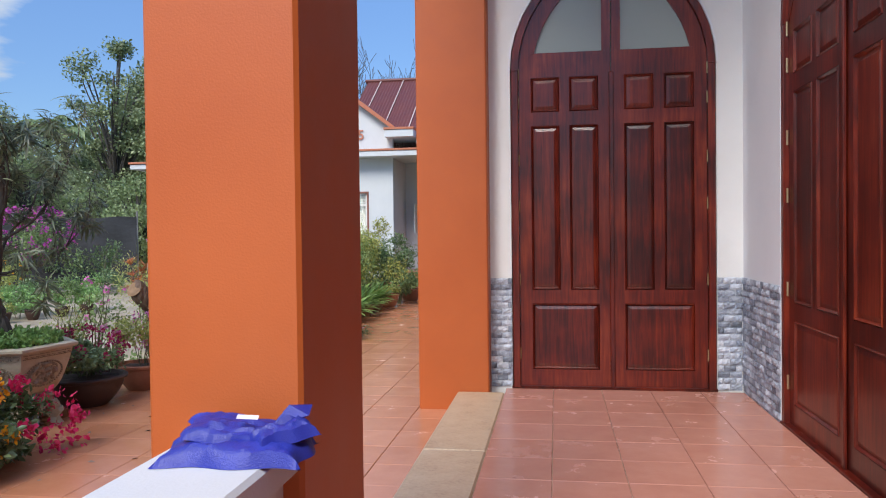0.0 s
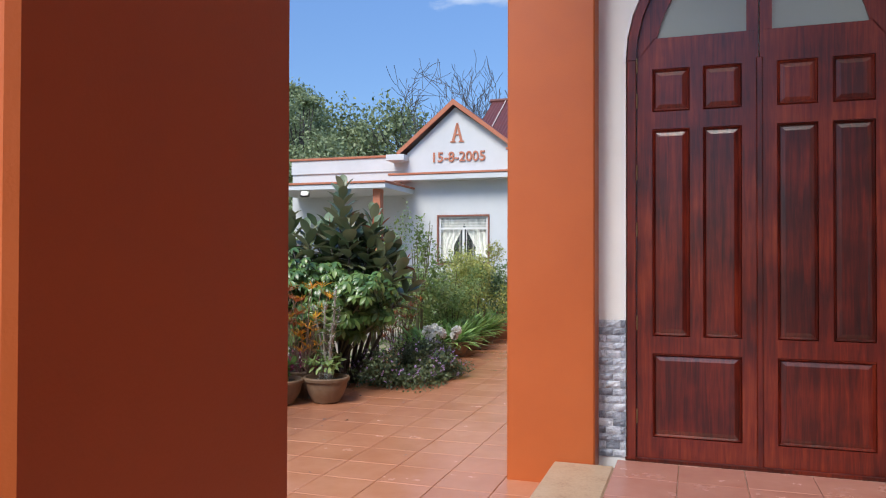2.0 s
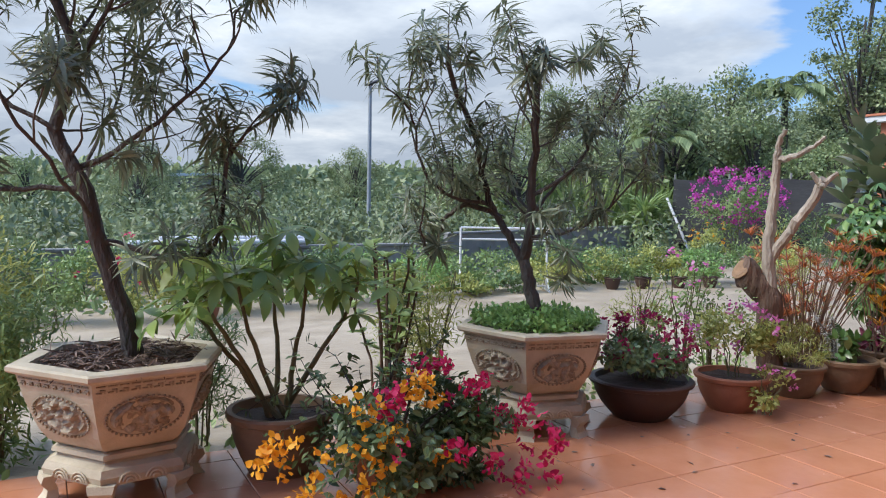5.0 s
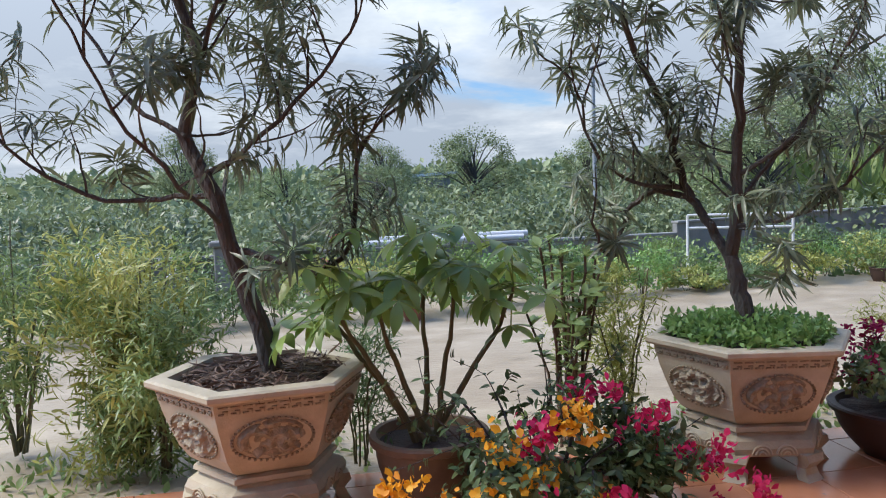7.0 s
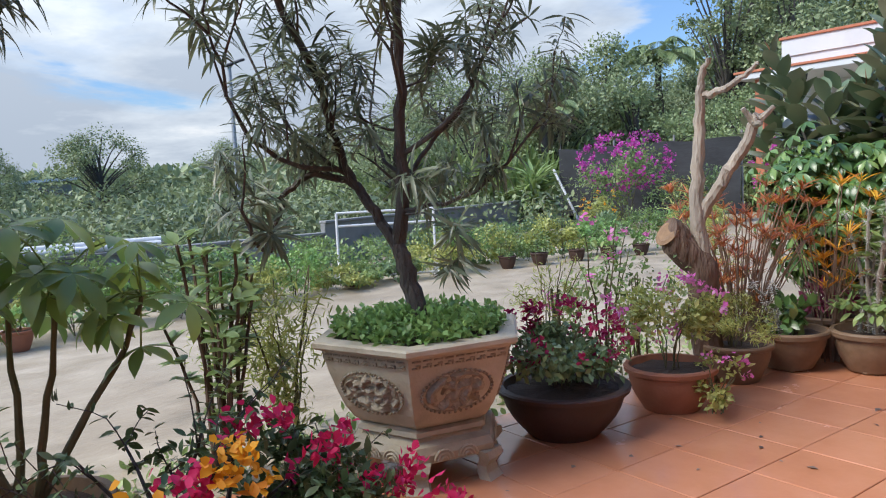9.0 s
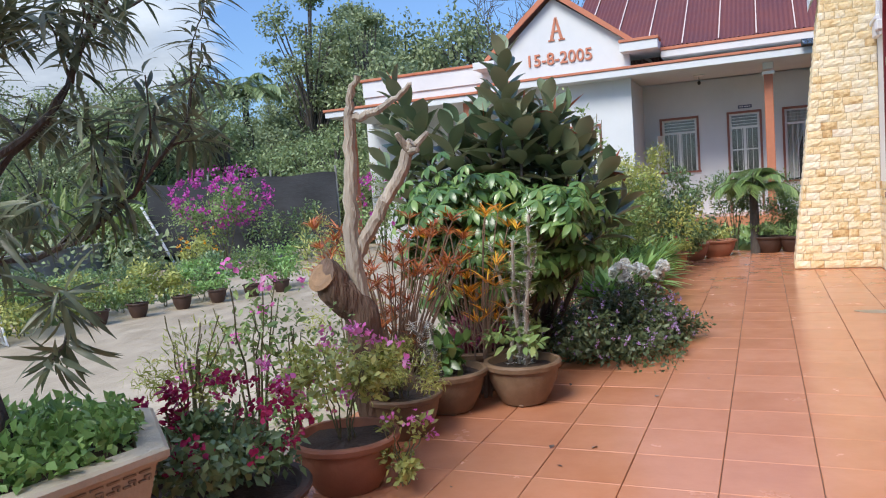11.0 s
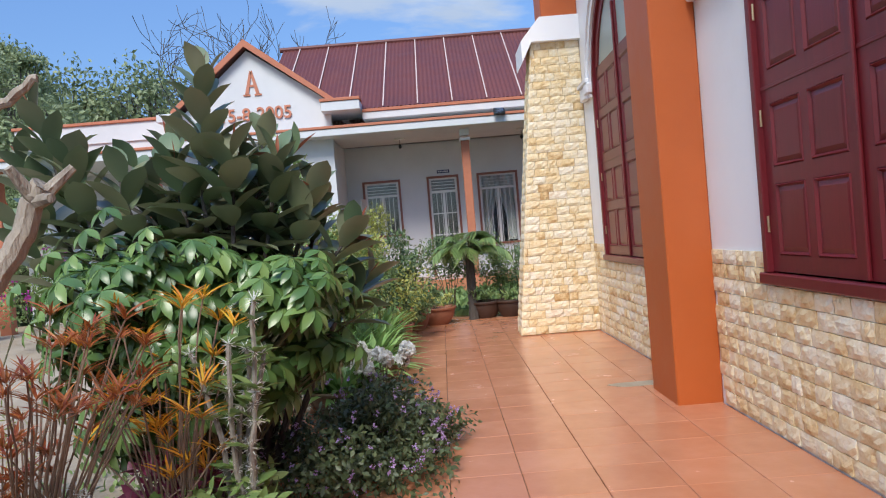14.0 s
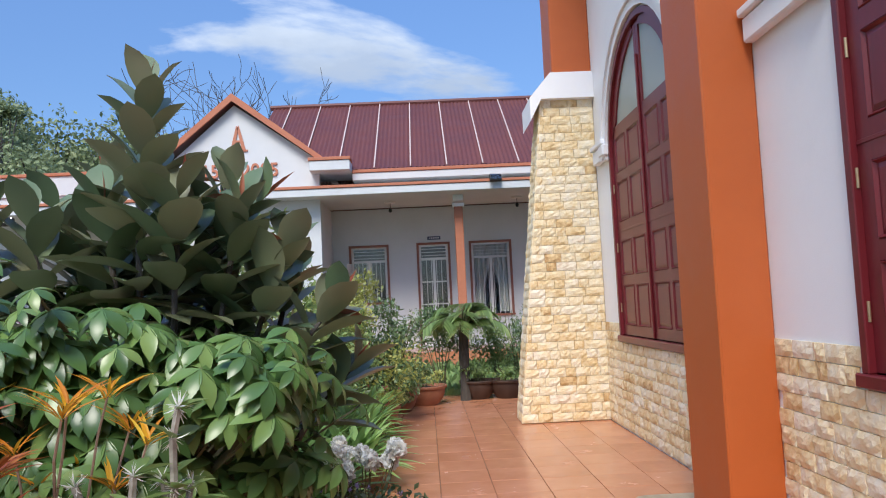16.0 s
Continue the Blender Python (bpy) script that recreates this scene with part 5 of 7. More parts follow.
peach("peach_tree", "bare-topped peach tree with forked dark trunk in a leafy planter", -4.42, 5.53,
      [(0, 5.53, 0.62), (-0.02, 5.53, 0.8), (-0.07, 5.51, 0.98), (-0.09, 5.5, 1.08), (-0.05, 5.51, 1.38), (-0.03, 5.5, 1.62), (0.03, 5.47, 2.02), (0, 5.53, 2.45)],
      [(0.036, 0.02, [(-0.09, 5.5, 1.04), (-0.17, 5.45, 1.2), (-0.24, 5.4, 1.34), (-0.29, 5.36, 1.42), (-0.33, 5.3, 1.65), (-0.27, 5.2, 1.9), (-0.3, 5.06, 2.2), (-0.2, 4.95, 2.4)]),
       (0.026, 0.008, [(-0.28, 5.37, 1.4), (-0.38, 5.22, 1.44), (-0.42, 5.08, 1.36), (-0.36, 4.98, 1.2), (-0.25, 4.9, 1.1), (-0.12, 4.78, 1.15), (-0.05, 4.7, 1.3)]),
       (0.018, 0.005, [(-0.3, 5.3, 1.45), (-0.2, 5.0, 1.5), (-0.1, 4.75, 1.65), (-0.05, 4.66, 1.9), (0.0, 4.58, 2.08)]),
       (0.018, 0.006, [(-0.05, 5.5, 1.36), (-0.12, 5.72, 1.55), (-0.1, 5.95, 1.78), (-0.1, 6.15, 2.1), (-0.1, 6.42, 2.25)]),
       (0.018, 0.006, [(-0.04, 5.5, 1.5), (0.15, 5.7, 1.7), (0.25, 5.8, 1.95), (0.3, 5.95, 2.25)]),
       (0.016, 0.006, [(-0.05, 5.5, 1.25), (0.15, 5.7, 1.3), (0.28, 5.9, 1.45), (0.35, 6.1, 1.7)]),
       (0.016, 0.006, [(-0.25, 5.38, 1.38), (-0.45, 5.2, 1.6), (-0.55, 5.05, 1.9), (-0.6, 4.95, 2.2)]),
       (0.014, 0.005, [(-0.06, 5.5, 1.42), (-0.35, 5.55, 1.6), (-0.5, 5.65, 1.9), (-0.5, 5.75, 2.25)]),
       (0.014, 0.005, [(-0.02, 5.5, 1.7), (0.18, 5.35, 1.95), (0.25, 5.25, 2.25)])], 23, 0.26, 6, 0.8, 0.135, 6)
np.random.seed(5)
random.seed(5)


# ---- small garden plants ----
def palmate(P, up, size, leaflets, tmpl, spread=1.0, droop=0.15):
    """Hand-shaped leaves: leaflets round each point."""
    PP, DD, NN, SS = [], [], [], []
    for p, u in zip(P, up):
        u = Vector(u).normalized()
        t = u.orthogonal().normalized()
        b = u.cross(t)
        a0, s = random.uniform(0, 6.283), size * random.uniform(0.7, 1.25)
        for k in range(leaflets):
            a = a0 + 6.283 * k / leaflets
            d = (t * math.cos(a) + b * math.sin(a)) * spread + u * 0.25 + Vector((0, 0, -droop))
            PP.append(tuple(p))
            DD.append(tuple(d))
            NN.append(tuple(u + Vector((0, 0, 0.3))))
            SS.append(s * random.uniform(0.85, 1.1))
    return (tmpl, np.array(PP), np.array(DD), np.array(NN), np.array(SS))


def bush(name, label, x, y, r, h, mat, leaf=0.05, n=900, z=0.0, tmpl=SMALL, flowers=(), category="shrub", group="", lumps=9, stems=7, shell=0.3, base=0.12):
    """A shrub: stems from the root, leaves gathered in lumps, flowers on the outside. r may be (rx, ry)."""
    rx, ry = r if isinstance(r, tuple) else (r, r)
    root = thing(name, label, category, pose(x, y, z), group=group)
    sh = Shape()
    for k in range(stems):
        a = random.uniform(0, 6.283)
        q = random.uniform(0.25, 0.8)
        limb(sh, [(0.03 * math.cos(a), 0.03 * math.sin(a), 0), (rx * q * 0.4 * math.cos(a), ry * q * 0.4 * math.sin(a), h * 0.4), (rx * q * math.cos(a), ry * q * math.sin(a), h * random.uniform(0.65, 0.95))], max(0.004, 0.0085 * h), 0.003, 5)
    part("stem_cluster", sh, M["stem_green"], root, smooth=True)
    c, rr = (0, 0, h * (0.5 + base / 2)), (rx, ry, h * (0.5 - base / 2))
    part("leafage", leaf_mesh("leafage", mat, [crown(n, c, rr, leaf, tmpl, lumps, 0.42, shell)]), mat, root)
    for fm, fn, size, zone in flowers:
        P = cloud_points(fn, (c[0], c[1], c[2] + rr[2] * zone), (rr[0] * 1.0, rr[1] * 1.0, rr[2] * (1.02 - 0.5 * zone)), 0.9)
        part("flower_cluster", blossom(fm, P, size, c), fm, root)
    return root


def blossom(mat, P, size, c, per=11):
    """Small clusters of papery petals at P."""
    n = len(P)
    Q = np.repeat(P, per, 0) + rnd(n * per) * size * 0.42
    out = unit(Q - np.array(c))
    return leaf_mesh("flower_cluster", mat, [(PETAL, Q, unit(out * 0.5 + unit(rnd(len(Q)))), unit(out + unit(rnd(len(Q))) * 0.6), size * 0.82 * np.random.uniform(0.6, 1.2, len(Q)))])


def pachira():
    round_pot("round_pot", "dark brown round clay pot holding a money tree", M["pot_brown"], -4.3, 3.8, 0.27, 0.345, 0.04)
    root = thing("money_tree", "slender money tree with hand-shaped bright green leaves", "potted plant", pose(-4.3, 3.8, 0.28))
    tips = [(-0.2, -0.48, 0.66), (0.05, -0.24, 0.74), (-0.05, 0.16, 0.82), (0.05, 0.42, 0.74), (-0.25, 0.02, 0.84), (0.1, -0.42, 0.7)]
    P, U = [], []
    for k, t in enumerate(tips):
        a = k * 1.05
        sh = Shape()
        line = limb(sh, [(0.06 * math.cos(a), 0.06 * math.sin(a), -0.02), (t[0] * 0.3 + 0.04 * math.cos(a), t[1] * 0.35, 0.22), (t[0] * 0.7, t[1] * 0.75, 0.5), t], 0.019, 0.008, 7)
        part("stem", sh, M["stem_green"], root, smooth=True)
        for q in range(9):
            e = Vector(t) + Vector(np.random.normal(0, 1, 3)).normalized() * random.uniform(0.1, 0.3) + Vector((0, 0, 0.05))
            P.append(e)
            U.append((e - Vector(t)).normalized() * 0.6 + Vector((0, 0, 0.9)))
    sh = Shape()
    for i, e in enumerate(P):
        sh.tube([tips[i // 9], tuple((Vector(tips[i // 9]) + e) / 2 + Vector((0, 0, 0.03))), tuple(e)], 0.004, 4)
    part("stalk_cluster", sh, M["leaf_pachira"], root)
    part("leafage", leaf_mesh("leafage", M["leaf_pachira"], [palmate(P, U, 0.165, 6, oval_leaf(0.36, 0.2, 0.32, 0.85, 5), 1.0, 0.4)]), M["leaf_pachira"], root, "glossy hand-shaped leaves")


pachira()


def bougainvillea():
    round_pot("round_pot", "low brown clay pot under a flowering shrub", M["pot_terra"], -3.86, 4.25, 0.24, 0.24)
    root = thing("bougainvillea", "sprawling shrub with orange and crimson papery flowers", "flowering shrub", pose(-3.84, 4.25, 0))
    sh, sites = Shape(), []
    for k in range(16):
        a = random.uniform(0, 6.283)
        grow(sh, (0.04 * math.cos(a), 0.04 * math.sin(a), 0.2), (math.cos(a) * 0.8, math.sin(a) * 1.1, random.uniform(0.3, 1.1)), random.uniform(0.3, 0.5), 0.012, 1, sites, 0.3, 3, -0.05, 0.6, 0.7, 5)
    part("stem_cluster", sh, M["bark"], root, smooth=True)
    part("leafage", leaf_mesh("leafage", M["leaf_boug"], [crown(3600, (0.12, 0.12, 0.31), (0.4, 0.52, 0.34), 0.055, LEAF, 26, 0.38, 0.35), tufts(sites, 3, 0.05, LEAF)]), M["leaf_boug"], root)

    def heads(mat, boxes, n, size):
        P = []
        for x, y, z, sx, sy, sz in boxes:
            P.append(np.array([x, y, z]) + rnd(n) * np.array([sx, sy, sz]))
        P = np.concatenate(P)
        part("flower_cluster", blossom(mat, P, size, (0, 0, 0.2), 12), mat, root)
    heads(M["petal_orange"], [(0.28, 0.05, 0.58, 0.04, 0.05, 0.04), (0.3, -0.35, 0.45, 0.06, 0.14, 0.08), (0.36, -0.6, 0.3, 0.06, 0.1, 0.1), (0.36, -0.12, 0.3, 0.04, 0.12, 0.1), (0.34, -0.3, 0.14, 0.05, 0.15, 0.06)], 8, 0.052)
    heads(M["petal_red"], [(0.22, 0.35, 0.52, 0.05, 0.07, 0.05), (0.26, 0.6, 0.38, 0.05, 0.08, 0.06), (0.42, 0.3, 0.3, 0.04, 0.15, 0.08), (0.42, 0.55, 0.12, 0.05, 0.12, 0.06), (0.25, -0.12, 0.54, 0.05, 0.06, 0.03), (0.35, 0.75, 0.22, 0.04, 0.06, 0.05), (0.1, 0.2, 0.62, 0.05, 0.06, 0.02)], 7, 0.05)


bougainvillea()


def tall_stems(name, label, x, y, n, h, rad, leaf_mat, leaf, per, stem=None, spines=False, category="potted plant", r=0.016, tmpl=LEAF, z=0.0, lean=0.25):
    root = thing(name, label, category, pose(x, y, z))
    tops = []
    for k in range(n):
        a = random.uniform(0, 6.283)
        q = random.uniform(0.15, 1.0)
        hh = h * random.uniform(0.6, 1.0)
        sh = Shape()
        line = limb(sh, [(rad * 0.35 * q * math.cos(a), rad * 0.35 * q * math.sin(a), 0), (rad * 0.5 * q * math.cos(a) + random.uniform(-0.03, 0.03), rad * 0.5 * q * math.sin(a), hh * 0.5), (rad * q * math.cos(a), rad * q * math.sin(a), hh)], r, r * 0.7, 6)
        st = part("stem", sh, stem or M["bark"], root, smooth=True)
        if spines:
            m = 26
            P = np.repeat(np.array([tuple(p) for p in line]), m, 0)
            D = dirs(len(P), 0.1)
            part("spine_cluster", leaf_mesh("spine_cluster", M["petal_white"], [(BLADE, P, D, dirs(len(P)), np.random.uniform(0.028, 0.05, len(P)))]), M["petal_white"], st, "pale bristly spines")
        tops += [(p, (line[-1] - line[-2]).normalized(), 0) for p in line[-3:]]
        tops += [(p, Vector((0, 0, 1)), 0) for p in line[3:-3:2] if random.random() < lean]
    if per:
        part("leafage", leaf_mesh("leafage", leaf_mat, [tufts(tops, per, leaf, tmpl, 0.9, 0.05, 0.5)]), leaf_mat, root)
    return root


tall_stems("crown_of_thorns", "thicket of brown spiny stems topped with green leaves", -4.95, 4.72, 16, 1.2, 0.36, M["leaf_mid"], 0.1, 7, M["bark_brown"], r=0.011, lean=0.6)
bush("aralia", "feathery yellow-green aralia shrub behind the planters", -5.15, 5.15, 0.42, 1.05, M["leaf_yellow"], 0.055, 2200, tmpl=LANCE, lumps=14)
bush("aralia", "tall feathery aralia shrub beside the planter", -5.2, 2.28, (0.5, 0.52), 1.35, M["leaf_yellow"], 0.085, 4200, tmpl=LANCE, lumps=30, base=-0.02, shell=0.2)
bush("aralia", "darker feathery aralia stems against the planter", -5.05, 2.45, (0.42, 0.42), 1.05, M["leaf_mid"], 0.075, 3600, tmpl=LANCE, lumps=24, base=-0.05, shell=0.2)
bush("aralia", "loose feathery aralia shrub at the yard's edge", -5.6, 1.5, (0.5, 0.6), 1.5, M["leaf_mid"], 0.07, 4200, tmpl=LANCE, lumps=16)
bush("aralia", "thin airy shrub behind the money tree", -4.92, 3.5, (0.32, 0.3), 0.78, M["leaf_dark"], 0.06, 1500, tmpl=LANCE, lumps=9)
bush("ground_shrub", "dark leafy undergrowth beside the planter", -4.95, 5.95, (0.3, 0.3), 0.3, M["leaf_mid"], 0.05, 500)
# bowl with wine-red flowers
round_pot("round_pot", "wide dark glazed bowl of wine-red flowers", M["pot_dark"], -4.28, 6.34, 0.335, 0.27, 0.03, 0.55, 0.9)
bush("wine_flowers", "leafy plant with wine-red flower heads in a dark bowl", -4.28, 6.33, (0.36, 0.35), 0.46, M["leaf_dark"], 0.048, 1900, 0.19, flowers=[(M["petal_wine"], 70, 0.035, 0.45)], category="flowering plant")
tall_stems("wine_spike", "upright wine-red flower spike", -4.36, 6.2, 3, 0.36, 0.08, M["petal_wine"], 0.05, 12, M["stem_green"], r=0.006, z=0.35, category="flowering plant", lean=0.9)
bush("aralia", "airy yellow-green shrub with slim trunk", -4.78, 6.75, 0.28, 0.62, M["leaf_yellow"], 0.045, 700, 0.32, tmpl=LANCE, lumps=9)
tall_stems("slim_trunk", "slim crooked stems of an airy shrub", -4.78, 6.75, 3, 0.7, 0.1, M["leaf_yellow"], 0.05, 3, M["stem_green"], r=0.012, category="shrub")
# terracotta pot with pink flowers
round_pot("round_pot", "weathered terracotta pot with pink bougainvillea", M["pot_terra"], -4.15, 7.09, 0.25, 0.26, 0.035)
bush("pink_bougainvillea", "pink papery flowers on a trailing potted shrub", -4.15, 7.09, (0.36, 0.36), 0.5, M["leaf_yellow"], 0.042, 1500, 0.2, flowers=[(M["petal_pink"], 20, 0.04, 0.55)], category="flowering shrub")
bush("trailing_plant", "pale green trailing stems over the terracotta pot", -3.86, 7.12, (0.13, 0.2), 0.32, M["leaf_yellow"], 0.04, 240, 0.02, lumps=6, category="potted plant", flowers=[(M["petal_pink"], 5, 0.035, 0.3)])
bush("pink_bougainvillea", "tall thin spray of pale pink flowers", -4.6, 7.35, (0.3, 0.3), 0.95, M["leaf_mid"], 0.035, 500, flowers=[(M["petal_pink"], 10, 0.035, 0.4)], category="flowering shrub", lumps=10)
# row of clay pots
round_pot("round_pot", "brown clay pot of fine heather-like green", M["pot_brown"], -4.22, 7.86, 0.22, 0.25)
bush("heath", "fine yellow-green heath in a clay pot", -4.22, 7.86, (0.33, 0.33), 0.36, M["leaf_yellow"], 0.035, 1700, 0.2, tmpl=LANCE, lumps=12, category="potted plant")
round_pot("round_pot", "pale brown clay bowl with thick rim", M["pot_brown"], -4.14, 8.36, 0.24, 0.27, 0.04, feet=True)
bush("succulent", "broad-leaved green plant in a clay bowl", -4.14, 8.36, 0.17, 0.24, M["leaf_scheff"], 0.1, 70, 0.22, tmpl=BROAD, category="potted plant")
tall_stems("desert_cactus", "two pale spiny stems leaning from a clay bowl", -4.22, 8.36, 3, 0.4, 0.22, M["leaf_mid"], 0.05, 0, M["stem_grey"], True, "cactus", 0.013, z=0.24)
round_pot("round_pot", "mossy brown clay pot on small feet", M["pot_brown"], -3.72, 8.62, 0.235, 0.28, 0.04, feet=True)
tall_stems("spiny_euphorbia", "white-spined upright stems with green leaves in a clay pot", -3.74, 8.63, 8, 1.0, 0.2, M["leaf_mid"], 0.1, 4, M["stem_grey"], True, "cactus", 0.015, z=0.24, lean=0.7)
bush("euphorbia_leaves", "soft green leaves round the euphorbia stems", -3.74, 8.63, (0.22, 0.22), 0.3, M["leaf_mid"], 0.08, 160, 0.24, tmpl=LEAF, category="potted plant")
round_pot("round_pot", "grey-brown clay pot with purple leaves", M["pot_brown"], -4.15, 8.92, 0.27, 0.3, 0.04)
bush("purple_plant", "purple-leaved plant filling a clay pot", -4.15, 8.92, 0.23, 0.2, M["leaf_purple"], 0.08, 300, 0.27, tmpl=LEAF, category="potted plant")


# dead stump with a forked pale branch
def stump():
    root = thing("tree_stump", "sawn dead stump with a pale forked branch rising from it", "tree stump", pose(-4.4, 7.7, 0))
    sh = Shape()
    limb(sh, [(0.06, 0.06, -0.02), (0.06, 0.05, 0.25), (0.05, 0.03, 0.5), (0.03, 0.0, 0.74), (-0.04, -0.07, 0.87), (-0.1, -0.14, 0.98)], 0.1, 0.1, 12, 0.02)
    part("trunk", sh, M["bark_brown"], root, "cracked reddish-brown wood", smooth=True)
    part("cut_face", Shape().lathe([(0.098, 0.0), (0.1, 0.008), (0.07, 0.014), (0.03, 0.006)], 18, pose(-0.1, -0.14, 0.976, 52, -22, 0)), M["cut_wood"], root, "sawn pale end grain")
    rise = [(0.05, 0.02, 0.73), (0.03, 0.0, 1.01), (0.022, 0.0, 1.31), (0.05, 0.0, 1.61), (0.075, -0.02, 1.83), (0.1, -0.04, 1.93), (0.165, -0.06, 2.05)]
    sh = Shape()
    limb(sh, rise, 0.056, 0.016, 9, 0.016)
    part("branch", sh, M["bark_pale"], root, "pale barkless branch", smooth=True)
    sh = Shape()
    limb(sh, [(0.03, 0.01, 1.05), (0.09, 0.03, 1.18), (0.18, 0.06, 1.31), (0.28, 0.1, 1.48), (0.34, 0.12, 1.61), (0.38, 0.12, 1.68)], 0.04, 0.034, 9, 0.016)
    gnarl = part("branch", sh, M["bark_pale"], root, smooth=True)
    for tip in ((0.32, 0.05, 1.73), (0.46, 0.16, 1.73), (0.44, 0.05, 1.63)):
        part("twig", Shape().tube([(0.36, 0.12, 1.63), tip], [0.026, 0.014], 7), M["bark_pale"], gnarl, smooth=True)
    sh = Shape()
    limb(sh, [(0.075, -0.02, 1.83), (0.16, -0.01, 1.84), (0.26, 0.0, 1.87), (0.36, 0.02, 1.92), (0.44, 0.03, 1.98)], 0.028, 0.012, 7, 0.01)
    part("branch", sh, M["bark_pale"], root, smooth=True)


stump()


def croton(name, label, x, y, n, h, rad, mat, leaf=0.16, per=16, tall=1.0):
    root = thing(name, label, "shrub", pose(x, y, 0))
    sh, sites = Shape(), []
    for k in range(n):
        a, q = random.uniform(0, 6.283), math.sqrt(random.uniform(0.05, 1))
        top = (rad * q * math.cos(a), rad * q * math.sin(a), h * random.uniform(0.62, 1.0))
        line = limb(sh, [(0.08 * q * math.cos(a), 0.08 * q * math.sin(a), 0), (rad * 0.45 * q * math.cos(a), rad * 0.45 * q * math.sin(a), top[2] * 0.5), top], 0.0065, 0.0035, 5)
        sites.append((line[-1], (line[-1] - line[-4]).normalized() * 0.5 + Vector((0, 0, 0.5)), 0))
        if random.random() < 0.6:
            e = line[-5] + Vector(np.random.normal(0, 0.1, 3)) + Vector((0, 0, 0.14))
            sh.tube([line[-6], e], [0.005, 0.003], 5)
            sites.append((e, Vector((0, 0, 1)), 0))
    part("stem_cluster", sh, M["stem_brown"], root, smooth=True)
    part("leafage", leaf_mesh("leafage", mat, [tufts(sites, per, leaf, leaf_shape(0.085, 0.4, 0.3, 0.4), 0.75, 0.0, 0.75)]), mat, root)
    return root


croton("red_croton", "thin-stemmed shrub with narrow dark red leaves", -4.5, 8.35, 64, 1.25, 0.55, M["leaf_red"], 0.11, 18)
croton("orange_croton", "thin-stemmed shrub with narrow orange and yellow leaves", -4.05, 8.72, 22, 1.24, 0.38, M["leaf_orange"], 0.12, 14)
bush("yellow_shrub", "fine yellow-green drooping shrub", -5.6, 9.6, 0.5, 1.15, M["leaf_yellow"], 0.06, 1600, tmpl=LANCE)
bush("rose_bush", "lanky rose bush with sparse green leaves", -4.75, 7.2, (0.35, 0.45), 1.15, M["leaf_mid"], 0.05, 420, tmpl=LEAF, lumps=14, flowers=[(M["petal_pink"], 4, 0.05, 0.2)])


# ---- rubber plant with an umbrella plant below it ----
def rubber_plant():
    root = thing("rubber_plant", "tall dark rubber plant with large glossy leaves", "shrub", pose(-4.08, 9.85, 0.0))
    # tip of each shoot, where its leaves begin, and how many it bears
    shoots = [((0.0, -0.12, 2.42), (-0.06, -0.08, 1.5), 34), ((-1.0, -0.02, 2.3), (-0.72, 0.0, 1.45), 26), ((-1.15, 0.1, 2.05), (-0.85, 0.05, 1.4), 20),
              ((-0.5, -0.12, 1.9), (-0.42, -0.1, 1.35), 16), ((-0.78, -0.15, 1.98), (-0.6, -0.1, 1.35), 18), ((0.36, -0.02, 1.93), (0.22, 0.0, 1.3), 20),
              ((0.53, 0.05, 1.75), (0.36, 0.0, 1.2), 18), ((0.72, 0.05, 1.48), (0.48, 0.0, 1.1), 16), ((0.2, 0.35, 2.1), (0.15, 0.25, 1.4), 20),
              ((-0.35, 0.35, 2.1), (-0.25, 0.25, 1.4), 20), ((0.5, 0.4, 1.65), (0.35, 0.3, 1.1), 16), ((-0.22, -0.05, 1.95), (-0.15, -0.05, 1.4), 16),
              ((-1.05, -0.2, 1.65), (-0.8, -0.15, 1.2), 14), ((0.15, -0.2, 1.95), (0.1, -0.15, 1.4), 16), ((0.8, 0.2, 1.2), (0.55, 0.1, 0.9), 12)]
    shoots += [((random.uniform(-0.9, 0.5), random.uniform(0.05, 0.4), random.uniform(1.5, 2.0)), (random.uniform(-0.6, 0.35), random.uniform(0.05, 0.25), 1.0), 20) for _ in range(9)]
    P, D, N, S = [], [], [], []
    red = []
    for tip, low, m in shoots:
        tip, low = Vector(tip), Vector(low)
        sh = Shape()
        limb(sh, [(low.x * 0.2, low.y * 0.2, 0), (low.x * 0.7, low.y * 0.7, low.z * 0.55), tuple(low), tuple(tip)], 0.026, 0.009, 7)
        part("stem", sh, M["bark"], root, smooth=True)
        a = random.uniform(0, 6.283)
        axis = (tip - low).normalized()
        for j in range(m):
            u = j / (m - 1)
            a += 2.4
            rise = 1.25 - 1.15 * u
            out = Vector((math.cos(a), math.sin(a), 0))
            d = out * (0.55 + 0.5 * u) + axis * rise
            P.append(tuple(tip.lerp(low, u ** 0.9)))
            D.append(tuple(d + Vector(np.random.normal(0, 0.12, 3))))
            N.append(tuple(-out * 0.75 + Vector((0, 0, 0.9))))
            S.append(random.uniform(0.28, 0.36) * (0.72 + 0.3 * min(1, u * 2.5)))
        red.append((tip, axis, 0))
    tm = oval_leaf(0.5, 0.28, 0.14, 0.72)
    part("leafage", leaf_mesh("leafage", M["leaf_rubber"], [(tm, np.array(P), np.array(D), np.array(N), np.array(S))]), M["leaf_rubber"], root, "large glossy dark leaves")
    part("bract_cluster", leaf_mesh("bract_cluster", M["leaf_rubber_red"], [tufts(red, 1, 0.18, leaf_shape(0.14, 0.6, 0.05), 0.15, 0, 1.0), tufts(red[5:9], 2, 0.24, tm, 1.2, 0.1, 0.3)]), M["leaf_rubber_red"], root, "reddish furled new leaves")


rubber_plant()


